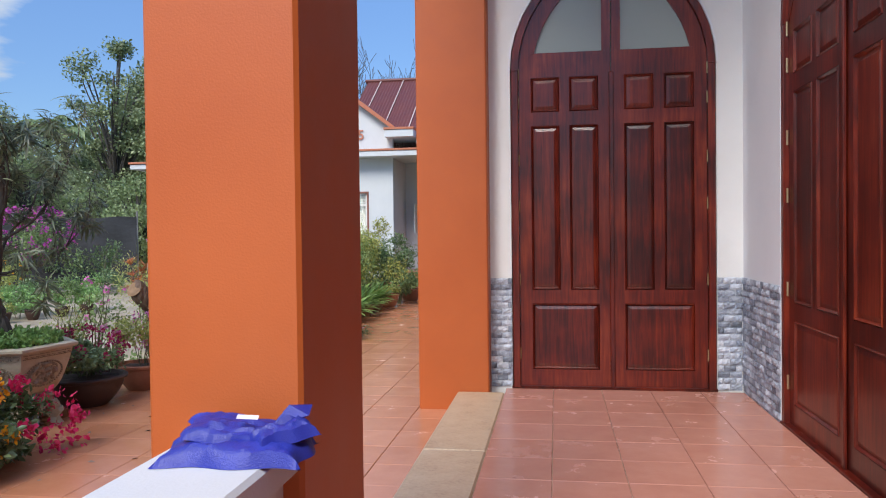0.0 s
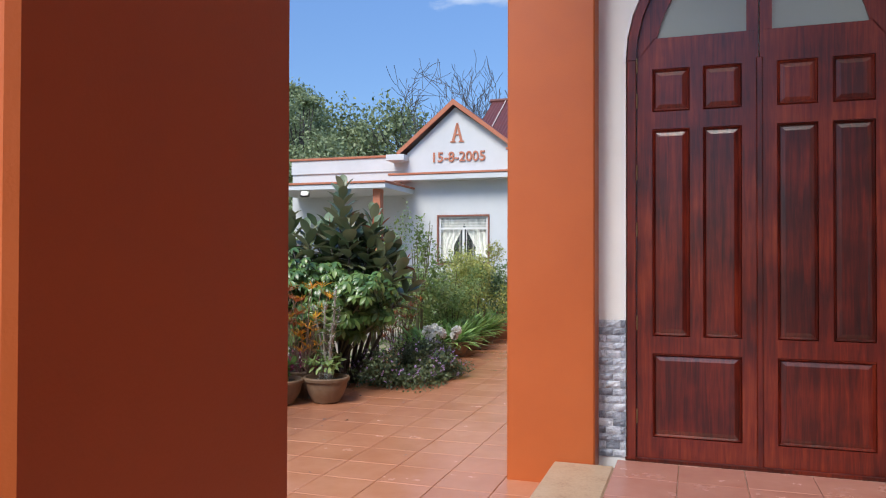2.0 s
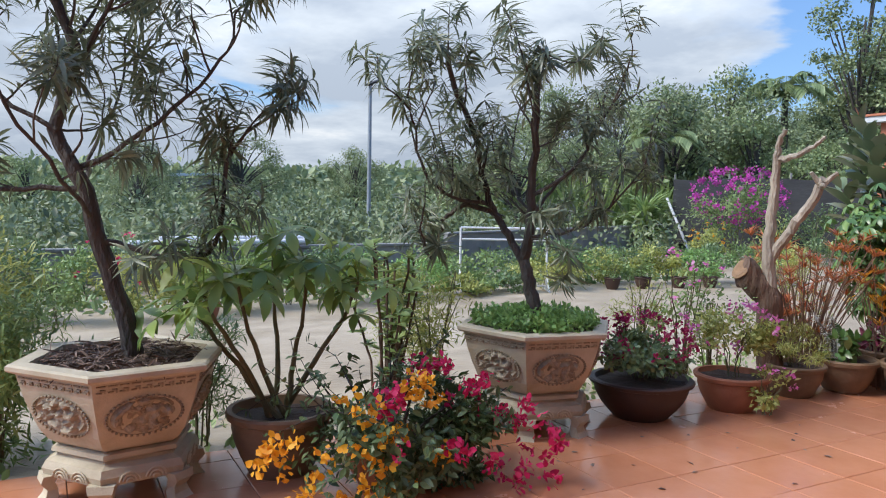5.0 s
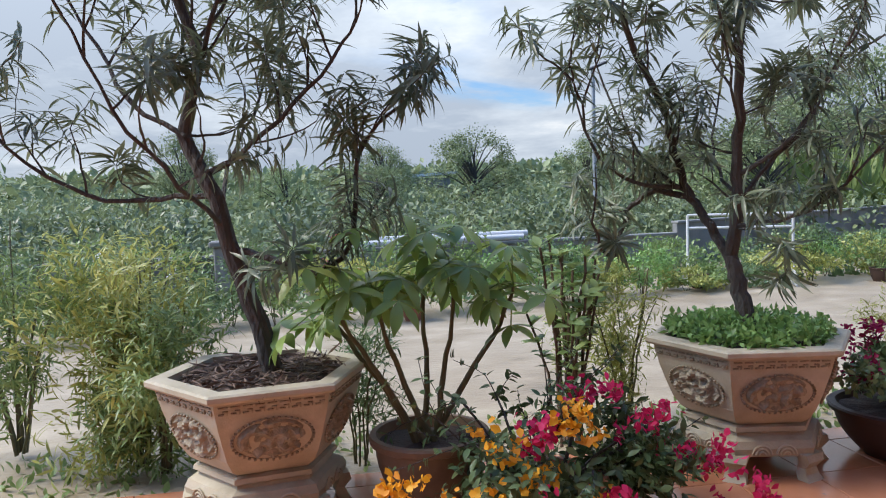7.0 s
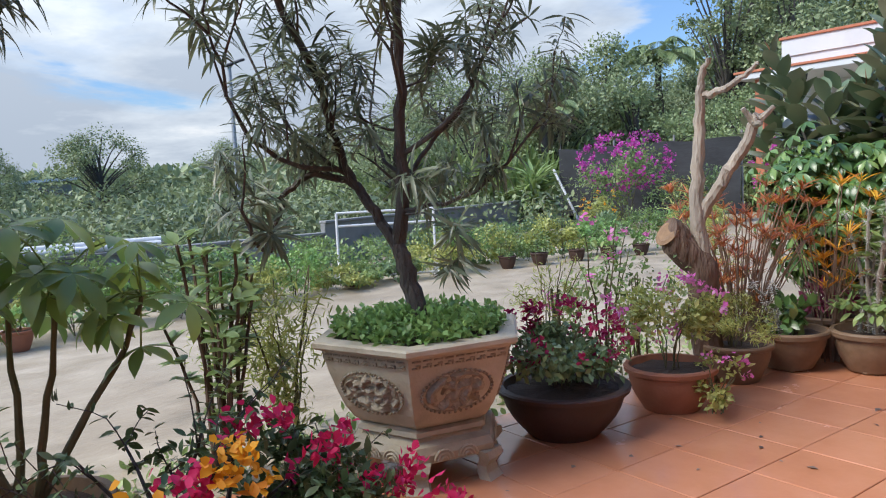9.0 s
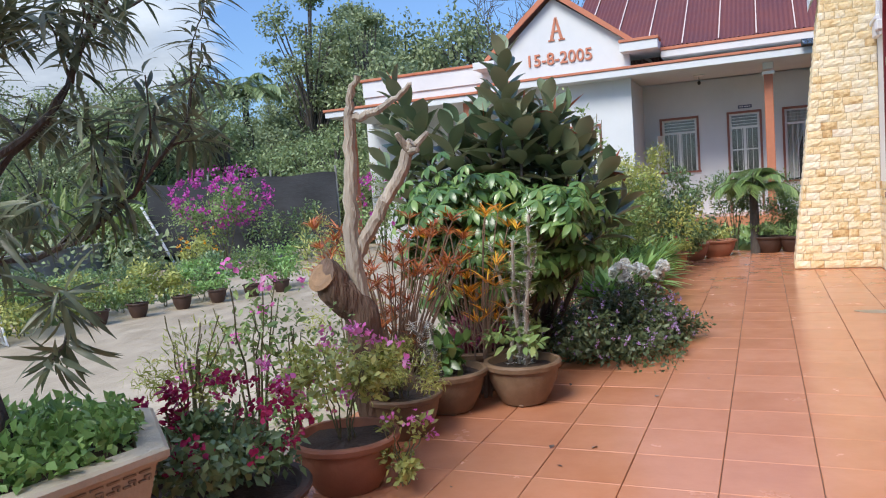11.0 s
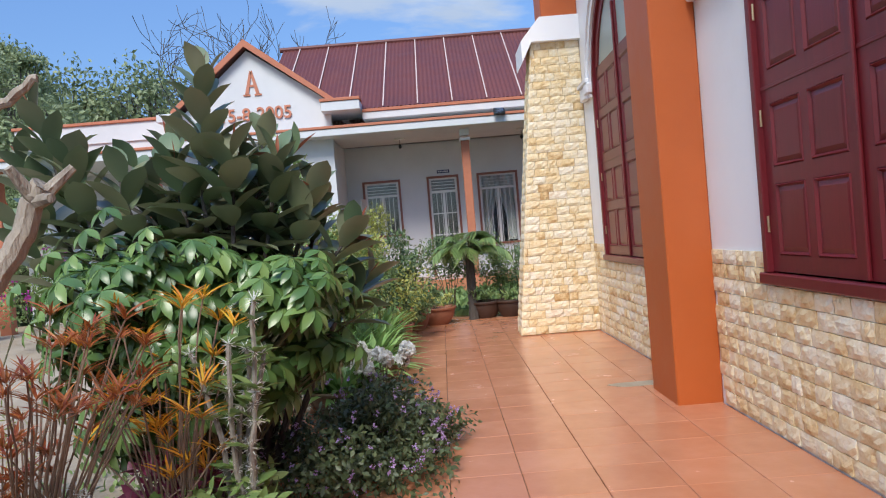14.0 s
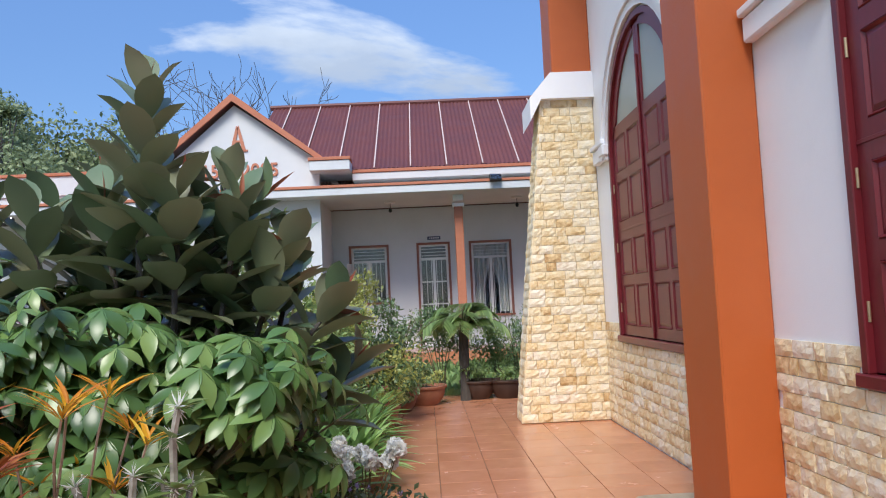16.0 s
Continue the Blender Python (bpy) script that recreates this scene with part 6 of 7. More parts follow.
def umbrella_plant():
    root = thing("umbrella_plant", "dense umbrella plant with glossy hand-shaped leaves", "shrub", pose(-4.06, 9.52, 0))
    sh = Shape()
    for k in range(9):
        a = random.uniform(0, 6.283)
        limb(sh, [(0.13 * math.cos(a), 0.13 * math.sin(a), 0), (0.1 * math.cos(a + 1), 0.1 * math.sin(a + 1), 0.3), (0.25 * math.cos(a + 1.5), 0.25 * math.sin(a + 1.5), 0.8)], 0.045, 0.02, 7, 0.02)
    part("trunk", sh, M["bark"], root, "tangled woody roots and trunk", smooth=True)
    n = 1000
    P = cloud_points(n, (-0.1, -0.04, 1.14), (0.82, 0.66, 0.58), 0.55, 50, 0.3)
    P = np.concatenate([P, cloud_points(130, (-0.2, -0.05, 0.68), (0.62, 0.55, 0.34), 0.5, 12, 0.3)])
    U = unit((P - np.array([0, 0, 0.8])) * np.array([1, 1, 0.8]) + np.array([0, 0, 0.35]))
    part("leafage", leaf_mesh("leafage", M["leaf_scheff"], [palmate(P, U, 0.112, 6, oval_leaf(0.42, 0.22, 0.28, 0.8, 5), 0.95, 0.6)]), M["leaf_scheff"], root, "glossy green leaflets")
    st = Shape()
    for p in P[::2]:
        st.tube([(p[0] * 0.5, p[1] * 0.5, p[2] - 0.25), tuple(p)], [0.008, 0.004], 4)
    part("stalk_cluster", st, M["stem_green"], root)


umbrella_plant()
bush("lantana", "low spreading dark shrub dotted with lilac flowers", -3.45, 10.25, (0.62, 0.95), 0.52, M["leaf_lantana"], 0.045, 9500, lumps=46, flowers=[(M["petal_lilac"], 170, 0.017, 0.25)], base=-0.25)
bush("lantana", "trailing edge of dark shrub with lilac flowers", -3.12, 10.62, (0.36, 0.5), 0.34, M["leaf_lantana"], 0.042, 3600, lumps=26, flowers=[(M["petal_lilac"], 70, 0.017, 0.2)], base=-0.3)


def mums():
    root = thing("white_chrysanthemum", "cluster of round white chrysanthemum heads", "flowers", pose(-3.4, 11.6, 0.06))
    sh = Shape()
    c = []
    for k in range(19):
        p = Vector((random.uniform(-0.3, 0.28), random.uniform(-0.22, 0.26), random.uniform(0.36, 0.5)))
        c.append(p)
        sh.tube([(p.x * 0.4, p.y * 0.4, 0.1), (p.x * 0.7, p.y * 0.7, 0.26), p], 0.005, 4)
    part("stem_cluster", sh, M["stem_green"], root)
    for p in c:
        n = 70
        d = dirs(n, 0.2)
        part("flower_core", Shape().ball(tuple(p), 0.04, 7), M["petal_white"], root, smooth=True)
        part("flower_head", leaf_mesh("flower_head", M["petal_white"], [(PETAL, np.repeat(np.array([tuple(p)]), n, 0) + d * 0.012, d, dirs(n), random.uniform(0.046, 0.06) * np.ones(n))]), M["petal_white"], root)


mums()


# ---- bed beyond: strap-leaved plants in pots, shrubs and a small palm ----
def strap_plant(x, y, r=0.42, h=0.5, n=150, pot=True):
    if pot:
        round_pot("round_pot", "brown clay pot of strap-leaved plants", M["pot_brown"], x, y, 0.26, 0.25)
    root = thing("strap_leaf_plant", "bright green clump of arching strap leaves", "potted plant", pose(x, y, 0.18), group="strap-leaved plants")
    a = np.random.uniform(0, 6.283, n)
    el = np.random.uniform(0.3, 1.4, n)
    D = np.stack([np.cos(a) * np.cos(el), np.sin(a) * np.cos(el), np.sin(el)], 1)
    P = np.stack([np.cos(a) * 0.06, np.sin(a) * 0.06, np.zeros(n)], 1) + rnd(n, 3, 0.05) * np.array([1, 1, 0.2])
    N = np.stack([-np.cos(a) * 0.7, -np.sin(a) * 0.7, np.ones(n)], 1)
    part("leafage", leaf_mesh("leafage", M["leaf_mint"], [(leaf_shape(0.14, 0.3, 0.45, 0.5, 4), P, D, N, np.random.uniform(0.28, 0.52, n))]), M["leaf_mint"], root)


for x, y in ((-3.72, 11.7), (-3.95, 12.3), (-3.62, 12.75), (-3.98, 13.3), (-3.62, 13.75), (-3.95, 14.3), (-3.66, 14.9)):
    strap_plant(x + random.uniform(-0.05, 0.05), y)
croton("red_croton", "narrow-leaved reddish croton among green shrubs", -4.25, 12.0, 16, 0.95, 0.4, M["leaf_red"], 0.17, 12)
for args in (("garden_shrub", "loose green shrub behind the strap-leaved plants", -4.5, 13.0, 0.8, 1.75, M["leaf_mid"], 0.055, 3910),
             ("garden_shrub", "dense yellow-green flowering shrub", -4.0, 15.2, (0.8, 1.0), 1.95, M["leaf_yellow"], 0.055, 7140),
             ("garden_shrub", "dense green shrub over the strap-leaved plants", -4.05, 14.0, (0.75, 0.95), 1.65, M["leaf_mid"], 0.055, 5200),
             ("garden_shrub", "dark green rounded shrub", -3.45, 16.4, (0.65, 0.7), 1.6, M["leaf_dark"], 0.065, 4760),
             ("garden_shrub", "bushy green shrub at the terrace end", -4.4, 17.3, (0.9, 0.9), 1.7, M["leaf_mid"], 0.06, 4420),
             ("garden_shrub", "leafy shrub before the house", -5.6, 14.6, (1.0, 1.2), 1.3, M["leaf_dark"], 0.06, 4420),
             ("garden_shrub", "leafy shrub beside the house yard", -6.3, 17.5, (1.0, 1.0), 1.5, M["leaf_mid"], 0.06, 3400),
             ("garden_shrub", "tall slim shrub with shiny leaves", -4.35, 11.35, (0.5, 0.5), 2.1, M["leaf_mid"], 0.07, 2550),
             ("garden_shrub", "tall airy shrub rising behind the rubber plant", -4.1, 12.5, (0.4, 0.4), 2.35, M["leaf_mid"], 0.06, 1530),
             ("garden_shrub", "low shrub among pots", -2.75, 18.7, (0.65, 0.5), 1.5, M["leaf_dark"], 0.055, 2550),
             ("garden_shrub", "low rounded shrub by the church corner", -1.8, 18.9, (0.6, 0.5), 1.3, M["leaf_mid"], 0.05, 2550),
             ("garden_shrub", "wispy shrub by the stone buttress", -1.55, 18.3, (0.35, 0.35), 1.4, M["leaf_dark"], 0.05, 1190)):
    bush(*args, tmpl=LEAF, lumps=18)
for x, y, r, m in ((-3.0, 17.75, 0.3, "pot_terra"), (-2.2, 18.15, 0.27, "pot_dark"), (-1.75, 18.1, 0.28, "pot_dark"), (-3.35, 17.2, 0.24, "pot_terra"), (-3.55, 15.7, 0.24, "pot_terra")):
    round_pot("round_pot", "clay flower pot at the terrace end", M[m], x, y, r, 0.28, 0.035)
    bush("bedding_plant", "small leafy plant in a clay pot", x, y, r * 1.15, 0.34, M["leaf_yellow"] if x < -2.6 else M["leaf_mid"], 0.06, 300, 0.2, tmpl=LEAF, category="potted plant", flowers=[(M["petal_red"], 3, 0.03, 0.3)] if x < -3.2 else ())


def palm(x, y, h, n, length, label, z=0.0, r=0.07, mat="leaf_mid"):
    root = thing("palm", label, "palm", pose(x, y, z))
    sh = Shape().lathe([(r * 1.2, 0), (r, h * 0.3), (r * 1.1, h * 0.6), (r * 0.9, h)], 10)
    part("trunk", sh, M["bark"], root, smooth=True)
    for k in range(n):
        a = 6.283 * k / n + random.uniform(-0.2, 0.2)
        el = random.uniform(0.45, 1.3)
        pts = []
        for i in range(9):
            u = i / 8
            q = length * u
            pts.append(Vector((math.cos(a) * q * math.cos(el) * (1 - 0.1 * u), math.sin(a) * q * math.cos(el) * (1 - 0.1 * u), h + q * math.sin(el) - length * 0.55 * u * u)))
        fr = part("frond", Shape().tube(pts, [0.012 * (1 - 0.8 * i / 8) for i in range(9)], 4), M["stem_green"], root)
        P, D = [], []
        for i in range(1, 9):
            for e in range(3):
                p = pts[i - 1].lerp(pts[i], e / 3)
                d = (pts[i] - pts[i - 1]).normalized()
                s = d.cross(Vector((0, 0, 1))).normalized()
                for w in (-1, 1):
                    P.append(tuple(p))
                    D.append(tuple(s * w + d * 0.6 + Vector((0, 0, -0.15))))
        part("leaf_blades", leaf_mesh("leaf_blades", M[mat], [(BLADE, np.array(P), np.array(D), np.tile(np.array([[0, 0, 1.0]]), (len(P), 1)), length * 0.34 * np.ones(len(P)))]), M[mat], fr)


palm(-2.4, 18.0, 1.1, 22, 0.85, "small feathery palm at the terrace end")
# ---- beds and fences beyond the yard ----
random.seed(8)
np.random.seed(8)
HEDGE = [M["leaf_dark"], M["leaf_mid"], M["leaf_yellow"], M["leaf_mint"]]
for k in range(34):
    y = -3.2 + 0.55 * k + random.uniform(-0.1, 0.1)
    x = -9.5 - 0.135 * max(0, min(y, 11.5)) + 0.25 * max(0, y - 11.5) + random.uniform(-0.25, 0.25)
    m = random.choice(HEDGE)
    bush("hedge_shrub", "rounded garden shrub in the bed beyond the yard", x, y, random.uniform(0.42, 0.62), random.uniform(0.5, 1.0) if not 8 < y < 10 else 0.35, m, 0.06, 1150, -0.05, group="shrubs beyond the yard", lumps=12, stems=3, flowers=[(M["petal_white"], 10, 0.04, 0.3)] if k in (8, 9) else [(M["petal_red"], 9, 0.04, 0.3)] if k == 12 else ())
for k in range(26):
    bush("hedge_shrub", "taller leafy shrub in the second row of the bed", -12.9 + random.uniform(-0.4, 0.4), -4 + 0.8 * k, random.uniform(0.5, 0.8), random.uniform(0.8, 1.2) if k < 13 else random.uniform(0.45, 0.7), random.choice(HEDGE[:2]), 0.075, 650, -0.05, group="shrubs beyond the yard", lumps=12, stems=3)
for x, y in ((-10.0, 13.2), (-10.15, 12.6), (-9.8, 13.8), (-10.3, 11.9), (-9.6, 14.3), (-10.4, 11.3), (-9.6, 4.4), (-10.8, 8.7)):
    round_pot("nursery_pot", "small dark nursery pot at the bed's edge", M["pot_dark"] if y > 5 else M["pot_terra"], x, y, 0.14, 0.2, 0.02, z=-0.03, group="nursery pots")
    bush("bedding_plant", "small leafy plant in a nursery pot", x, y, 0.19, 0.32, random.choice(HEDGE), 0.05, 180, 0.12, category="potted plant", lumps=6, stems=3)
for args in (("bougainvillea_bush", "large bush with magenta flowers before the black net", -14.5, 19.0, (1.3, 1.1), 2.25, M["leaf_mid"], 0.09, 2600, -0.06),):
    bush(*args, flowers=[(M["petal_magenta"], 150, 0.09, 0.5)], category="flowering shrub", lumps=20)
bush("bougainvillea_bush", "magenta flowers before the house", -9.9, 18.6, (0.7, 0.6), 1.8, M["leaf_mid"], 0.08, 1100, flowers=[(M["petal_magenta"], 50, 0.07, 0.4)], category="flowering shrub")
bush("yellow_flowers", "low bush of yellow flowers", -13.6, 17.0, 0.55, 0.95, M["leaf_yellow"], 0.07, 800, flowers=[(M["petal_orange"], 14, 0.05, 0.5)], category="flowering shrub")
bush("garden_shrub", "leafy shrub before the black net", -12.6, 19.6, (0.9, 0.9), 1.6, M["leaf_dark"], 0.08, 1500)
bush("garden_shrub", "dense dark shrub beside the house canopy", -15.4, 21.8, (1.4, 1.2), 1.5, M["leaf_dark"], 0.09, 1800)


def dracaena(x, y, h, n):
    root = thing("dracaena", "large clump of dark arching strap leaves", "shrub", pose(x, y, -0.06))
    sh = Shape().tube([(0, 0, 0), (0.05, 0, h * 0.4), (0, 0, h * 0.7)], [0.12, 0.09, 0.06], 8)
    part("trunk", sh, M["bark"], root, smooth=True)
    a = np.random.uniform(0, 6.283, n)
    el = np.random.uniform(-0.5, 1.4, n)
    D = np.stack([np.cos(a) * np.cos(el), np.sin(a) * np.cos(el), np.sin(el)], 1)
    P = np.stack([np.zeros(n), np.zeros(n), np.random.uniform(h * 0.3, h * 0.75, n)], 1)
    part("leafage", leaf_mesh("leafage", M["leaf_mid"], [(leaf_shape(0.12, 0.3, 0.5, 0.5, 4), P, D, np.stack([-np.cos(a), -np.sin(a), np.ones(n)], 1), np.random.uniform(0.6, 1.05, n))]), M["leaf_mid"], root)


dracaena(-17.2, 18.3, 1.75, 260)

# white tube frame standing in the bed
fr = thing("tube_frame", "white painted metal tube frame on splayed feet", "frame", pose(-10.9, 9.4, -0.03, 0, 0, -25))
for s in (-0.72, 0.72):
    part("post", Shape().tube([(0, s, 0.02), (0, s, 1.03)], 0.02, 8), M["steel_white"], fr, smooth=True)
    for dx in (-0.28, 0.28):
        part("foot", Shape().tube([(dx, s, 0.02), (0, s, 0.32)], 0.014, 7), M["steel_white"], fr, smooth=True)
    part("foot_bar", Shape().tube([(-0.3, s, 0.02), (0.3, s, 0.02)], 0.016, 7), M["steel_white"], fr, smooth=True)
for z in (0.08, 0.84, 1.03):
    part("bar", Shape().tube([(0, -0.72, z), (0, 0.72, z)], 0.018, 8), M["steel_white"], fr, smooth=True)

for pts in (((-13.3, -8), (-14.1, 10)), ((-14.1, 10), (-18.4, 20.5))):
    (x0, y0), (x1, y1) = pts
    L, a = math.hypot(x1 - x0, y1 - y0), math.degrees(math.atan2(y1 - y0, x1 - x0))
    setting("garden_wall_%d" % (1 if y0 < 0 else 2), Shape().box(0, -0.06, -0.1, L, 0.06, 0.5 if y0 < 0 else 0.72, 0.01).box(0, -0.09, 0.501 if y0 < 0 else 0.721, L, 0.09, 0.56 if y0 < 0 else 0.77, 0.01), M["concrete_grey"], "low stained concrete garden wall", "wall", m=pose(x0, y0, 0, 0, 0, a))
for k, (y0, y1, z) in enumerate(((3.9, 7.0, 0.6), (4.4, 7.1, 0.66))):
    thing("white_pipe", "long white plastic pipe lying on the garden wall", "pipe", None, shape=Shape().tube([(-13.86 - 0.1 * k, y0, z + 0.02), (-13.95 - 0.1 * k, y1, z + 0.02)], 0.055, 10), mat=M["steel_white"], smooth=True)
thing("plinth_post", "short grey concrete post with a cap", "post", None, shape=Shape().box(-13.0, 1.75, -0.06, -12.75, 2.0, 0.75, 0.02).box(-13.06, 1.69, 0.751, -12.69, 2.06, 0.84, 0.02), mat=M["concrete_grey"])

net = thing("net_fence", "black shade net stretched between poles", "fence", pose(-17.85, 20.0, -0.06, 0, 0, 12))
v, f = [], []
for i in range(27):
    for j in range(9):
        v.append((i * 0.21, 0.05 * math.sin(i * 0.9) * math.sin(j * 0.6) + 0.02 * math.sin(j * 2.1 + i), 0.25 + j * 0.25 - 0.05 * math.sin(i / 8 * math.pi) ** 2 * (j == 8)))
        if i < 26 and j < 8:
            a = i * 9 + j
            f.append((a, a + 9, a + 10, a + 1))
part("netting", Shape().add(v, f), M["net"], net, smooth=True)
for i in range(4):
    part("pole", Shape().tube([(i * 1.82, 0.08, 0), (i * 1.82, 0.08, 2.4)], 0.03, 7), M["concrete_grey"], net)
thing("leaning_pole", "pale pole leaning beside the net", "pole", None, shape=Shape().tube([(-17.0, 19.9, 0.0), (-17.9, 19.8, 1.6)], 0.04, 7), mat=M["steel_white"])

lamp = thing("street_lamp", "grey street lamp pole with a flat lamp head", "street lamp", pose(-21.0, 11.1, -0.06))
part("pole", Shape().tube([(0, 0, 0), (0, 0, 4.75)], [0.07, 0.05], 10), M["steel_grey"], lamp, smooth=True)
hd = part("lamp_head", Shape().box(-0.12, -0.25, -0.03, 0.12, 0.32, 0.03, 0.015), M["black"], lamp, "flat dark lamp head", m=pose(0, 0.1, 4.85, 22, 8, 0))
part("lens", Shape().box(-0.09, 0.0, -0.036, 0.09, 0.28, -0.031), M["glass"], hd)
part("arm", Shape().tube([(0, 0, 4.7), (0, 0.1, 4.84)], 0.03, 7), M["steel_grey"], lamp)

shed = thing("far_shed", "low grey shed with a pale roof beyond the plantation", "shed", pose(-62.0, 11.5, ground_z(-62, 11.5), 0, 0, 4))
part("wall", Shape().box(-3, -2.2, -0.3, 3, 2.2, 2.0), M["concrete_grey"], shed)
part("roof", Shape().prism([(-2.7, 2.0), (2.7, 2.3), (2.7, 2.5), (-2.7, 2.2)], -3.4, 3.4, "x"), M["steel_white"], shed)
# no hole in the wall: a black slab stands for the doorway's shade
part("opening", Shape().box(3.002, -1.6, 0.0, 3.05, 0.3, 1.6), M["black"], shed, "black panel drawn for the shade in a doorway")


# ---- trees ----
def tree(name, label, h, spread, lumps, n, leaf, mat, seed, trunk=0.18, low=0.35, category="tree", tall=1.0):
    """A tree at the origin: tapered trunk, limbs to each lump of leaves, gaps between."""
    random.seed(seed)
    np.random.seed(seed)
    root = thing(name, label, category)
    wood_, pts = Shape(), []
    limb(wood_, [(0, 0, -0.3), (0.1, 0.05, h * 0.25), (-0.05, 0.1, h * 0.5), (0.05, 0, h * 0.8)], trunk, trunk * 0.3, 8, 0.05)
    P, O = [], []
    for k in range(lumps):
        u = random.uniform(low, 1.0)
        a = random.uniform(0, 6.283)
        w = spread * math.sin(math.pi * min(0.97, max(0.12, (u - low) / (1.05 - low) * 0.85 + 0.15))) ** 0.7 * random.uniform(0.35, 1.0)
        c = Vector((w * math.cos(a), w * math.sin(a), h * u * 0.93))
        s = spread * random.uniform(0.22, 0.42)
        limb(wood_, [(0, 0.05, c.z * 0.55), c * 0.5 + Vector((0, 0, c.z * 0.3)), c], trunk * 0.35, trunk * 0.1, 5, 0.04)
        m = n // lumps
        q = np.array(c) + unit(rnd(m)) * np.random.uniform(0.25, 1.0, (m, 1)) * np.array([s, s, s * 0.72 * tall])
        P.append(q)
        O.append(unit(q - np.array(c)))
    P, O = np.concatenate(P), np.concatenate(O)
    part("trunk", wood_, M["bark"], root, smooth=True)
    part("crown", leaf_mesh("crown", mat, [(SMALL, P, unit(O * 0.5 + unit(rnd(len(P))) + np.array([0, 0, -0.15])), unit(O + unit(rnd(len(P))) * 0.6 + np.array([0, 0, 0.7])), leaf * np.random.uniform(0.6, 1.35, len(P)))]), mat, root)
    return root


KINDS = [tree("broad_tree", "broad leafy green tree on the wooded slope", 7.0, 3.2, 46, 8400, 0.165, M["leaf_far"], 31),
         tree("tall_tree", "tall open-crowned tree above the woods", 11.5, 2.1, 46, 7400, 0.165, M["leaf_far"], 32, low=0.4),
         tree("pale_tree", "pale green bushy tree on the wooded slope", 5.5, 2.6, 40, 7000, 0.155, M["leaf_far_pale"], 33, low=0.15),
         tree("dark_tree", "dense dark green round tree", 6.0, 3.0, 50, 9000, 0.155, M["leaf_far"], 34, low=0.12)]
NAMED = [(1, -21.2, 34.0, 1.12), (1, -17.9, 33.6, 0.98), (0, -16.8, 39.0, 1.05), (3, -22.5, 20.5, 0.72), (0, -21.5, 23.6, 0.85), (0, -22.8, 27.8, 0.95), (3, -21.0, 29.2, 0.95), (0, -23.4, 37.3, 1.0), (2, -20.0, 26.2, 0.95),
         (3, -42.5, 12.2, 0.92), (3, -51.5, 8.0, 0.8), (3, -21.5, 16.6, 0.68), (2, -13.6, 29.0, 0.9), (0, -15.6, 31.5, 1.05), (2, -18.2, 28.6, 0.8), (0, -26.0, 24.5, 0.9), (2, -24.5, 20.5, 0.7), (0, -29.0, 31.0, 1.0), (2, -27.5, 19.5, 0.7), (3, -12.6, 36.5, 1.0),
         (2, -15.0, 25.5, 0.7), (0, -31.0, 25.0, 0.9), (3, -35.0, 22.0, 0.7), (3, -33.0, 6.0, 0.5), (2, -38.0, 2.0, 0.6), (0, -46.0, -4.0, 0.7), (3, -30.0, -10.0, 0.7), (0, -40.0, 18.0, 0.6),
         (0, -19.2, 39.5, 1.4), (0, -15.2, 40.0, 1.36), (3, -13.2, 39.6, 1.55), (1, -20.3, 37.4, 1.05), (0, -22.4, 40.5, 1.45), (3, -17.2, 41.0, 1.7), (3, -20.8, 42.0, 1.75)]
random.seed(9)
for k in range(34):
    NAMED.append((random.choice((0, 0, 1, 2, 3)), random.uniform(-48, 6), random.uniform(44, 68), random.uniform(0.6, 0.9)))
used, first = set(), {}
for kind, x, y, s in NAMED:
    m = Matrix.LocRotScale((x, y, ground_z(x, y) - 0.1), Euler((0, 0, random.uniform(0, 6.28))), (s, s, s * random.uniform(0.92, 1.08)))
    if kind not in used:
        used.add(kind)
        KINDS[kind].matrix_basis = m
        first[kind] = s
    else:
        q = 1.0 / first[kind]
        copy_thing(KINDS[kind], m @ Matrix.Diagonal((q, q, q, 1)))


def bare_tree(x, y, h, seed):
    random.seed(seed)
    np.random.seed(seed)
    root = thing("bare_tree", "leafless tree with fine branches behind the house", "tree", pose(x, y, ground_z(x, y)))
    sh, sites = Shape(), []
    sh.tube([(0, 0, 0), (0.1, 0, h * 0.45)], [0.16, 0.1], 7)
    for k in range(7):
        a = k * 0.9
        grow(sh, (0.1, 0, h * random.uniform(0.36, 0.45)), (math.cos(a), math.sin(a), 1.2), h * 0.26, 0.05, 3, sites, 0.25, 3, 0.25, 0.62, 0.66, 5, 0.012)
    part("branching", sh, M["bark"], root)


bare_tree(-9.2, 37.0, 12.0, 4)
bare_tree(-11.6, 36.5, 11.4, 6)
palm(-22.6, 31.0, 6.2, 16, 2.4, "tall palm among the woodland trees", ground_z(-22.6, 31.0), 0.14, "leaf_far_pale")
palm(-24.0, 26.0, 4.8, 15, 2.2, "palm among the woodland trees", ground_z(-24, 26), 0.14, "leaf_far_pale")
palm(-20.5, 22.0, 3.6, 13, 1.8, "palm at the edge of the woods", ground_z(-20.5, 22), 0.12, "leaf_far_pale")


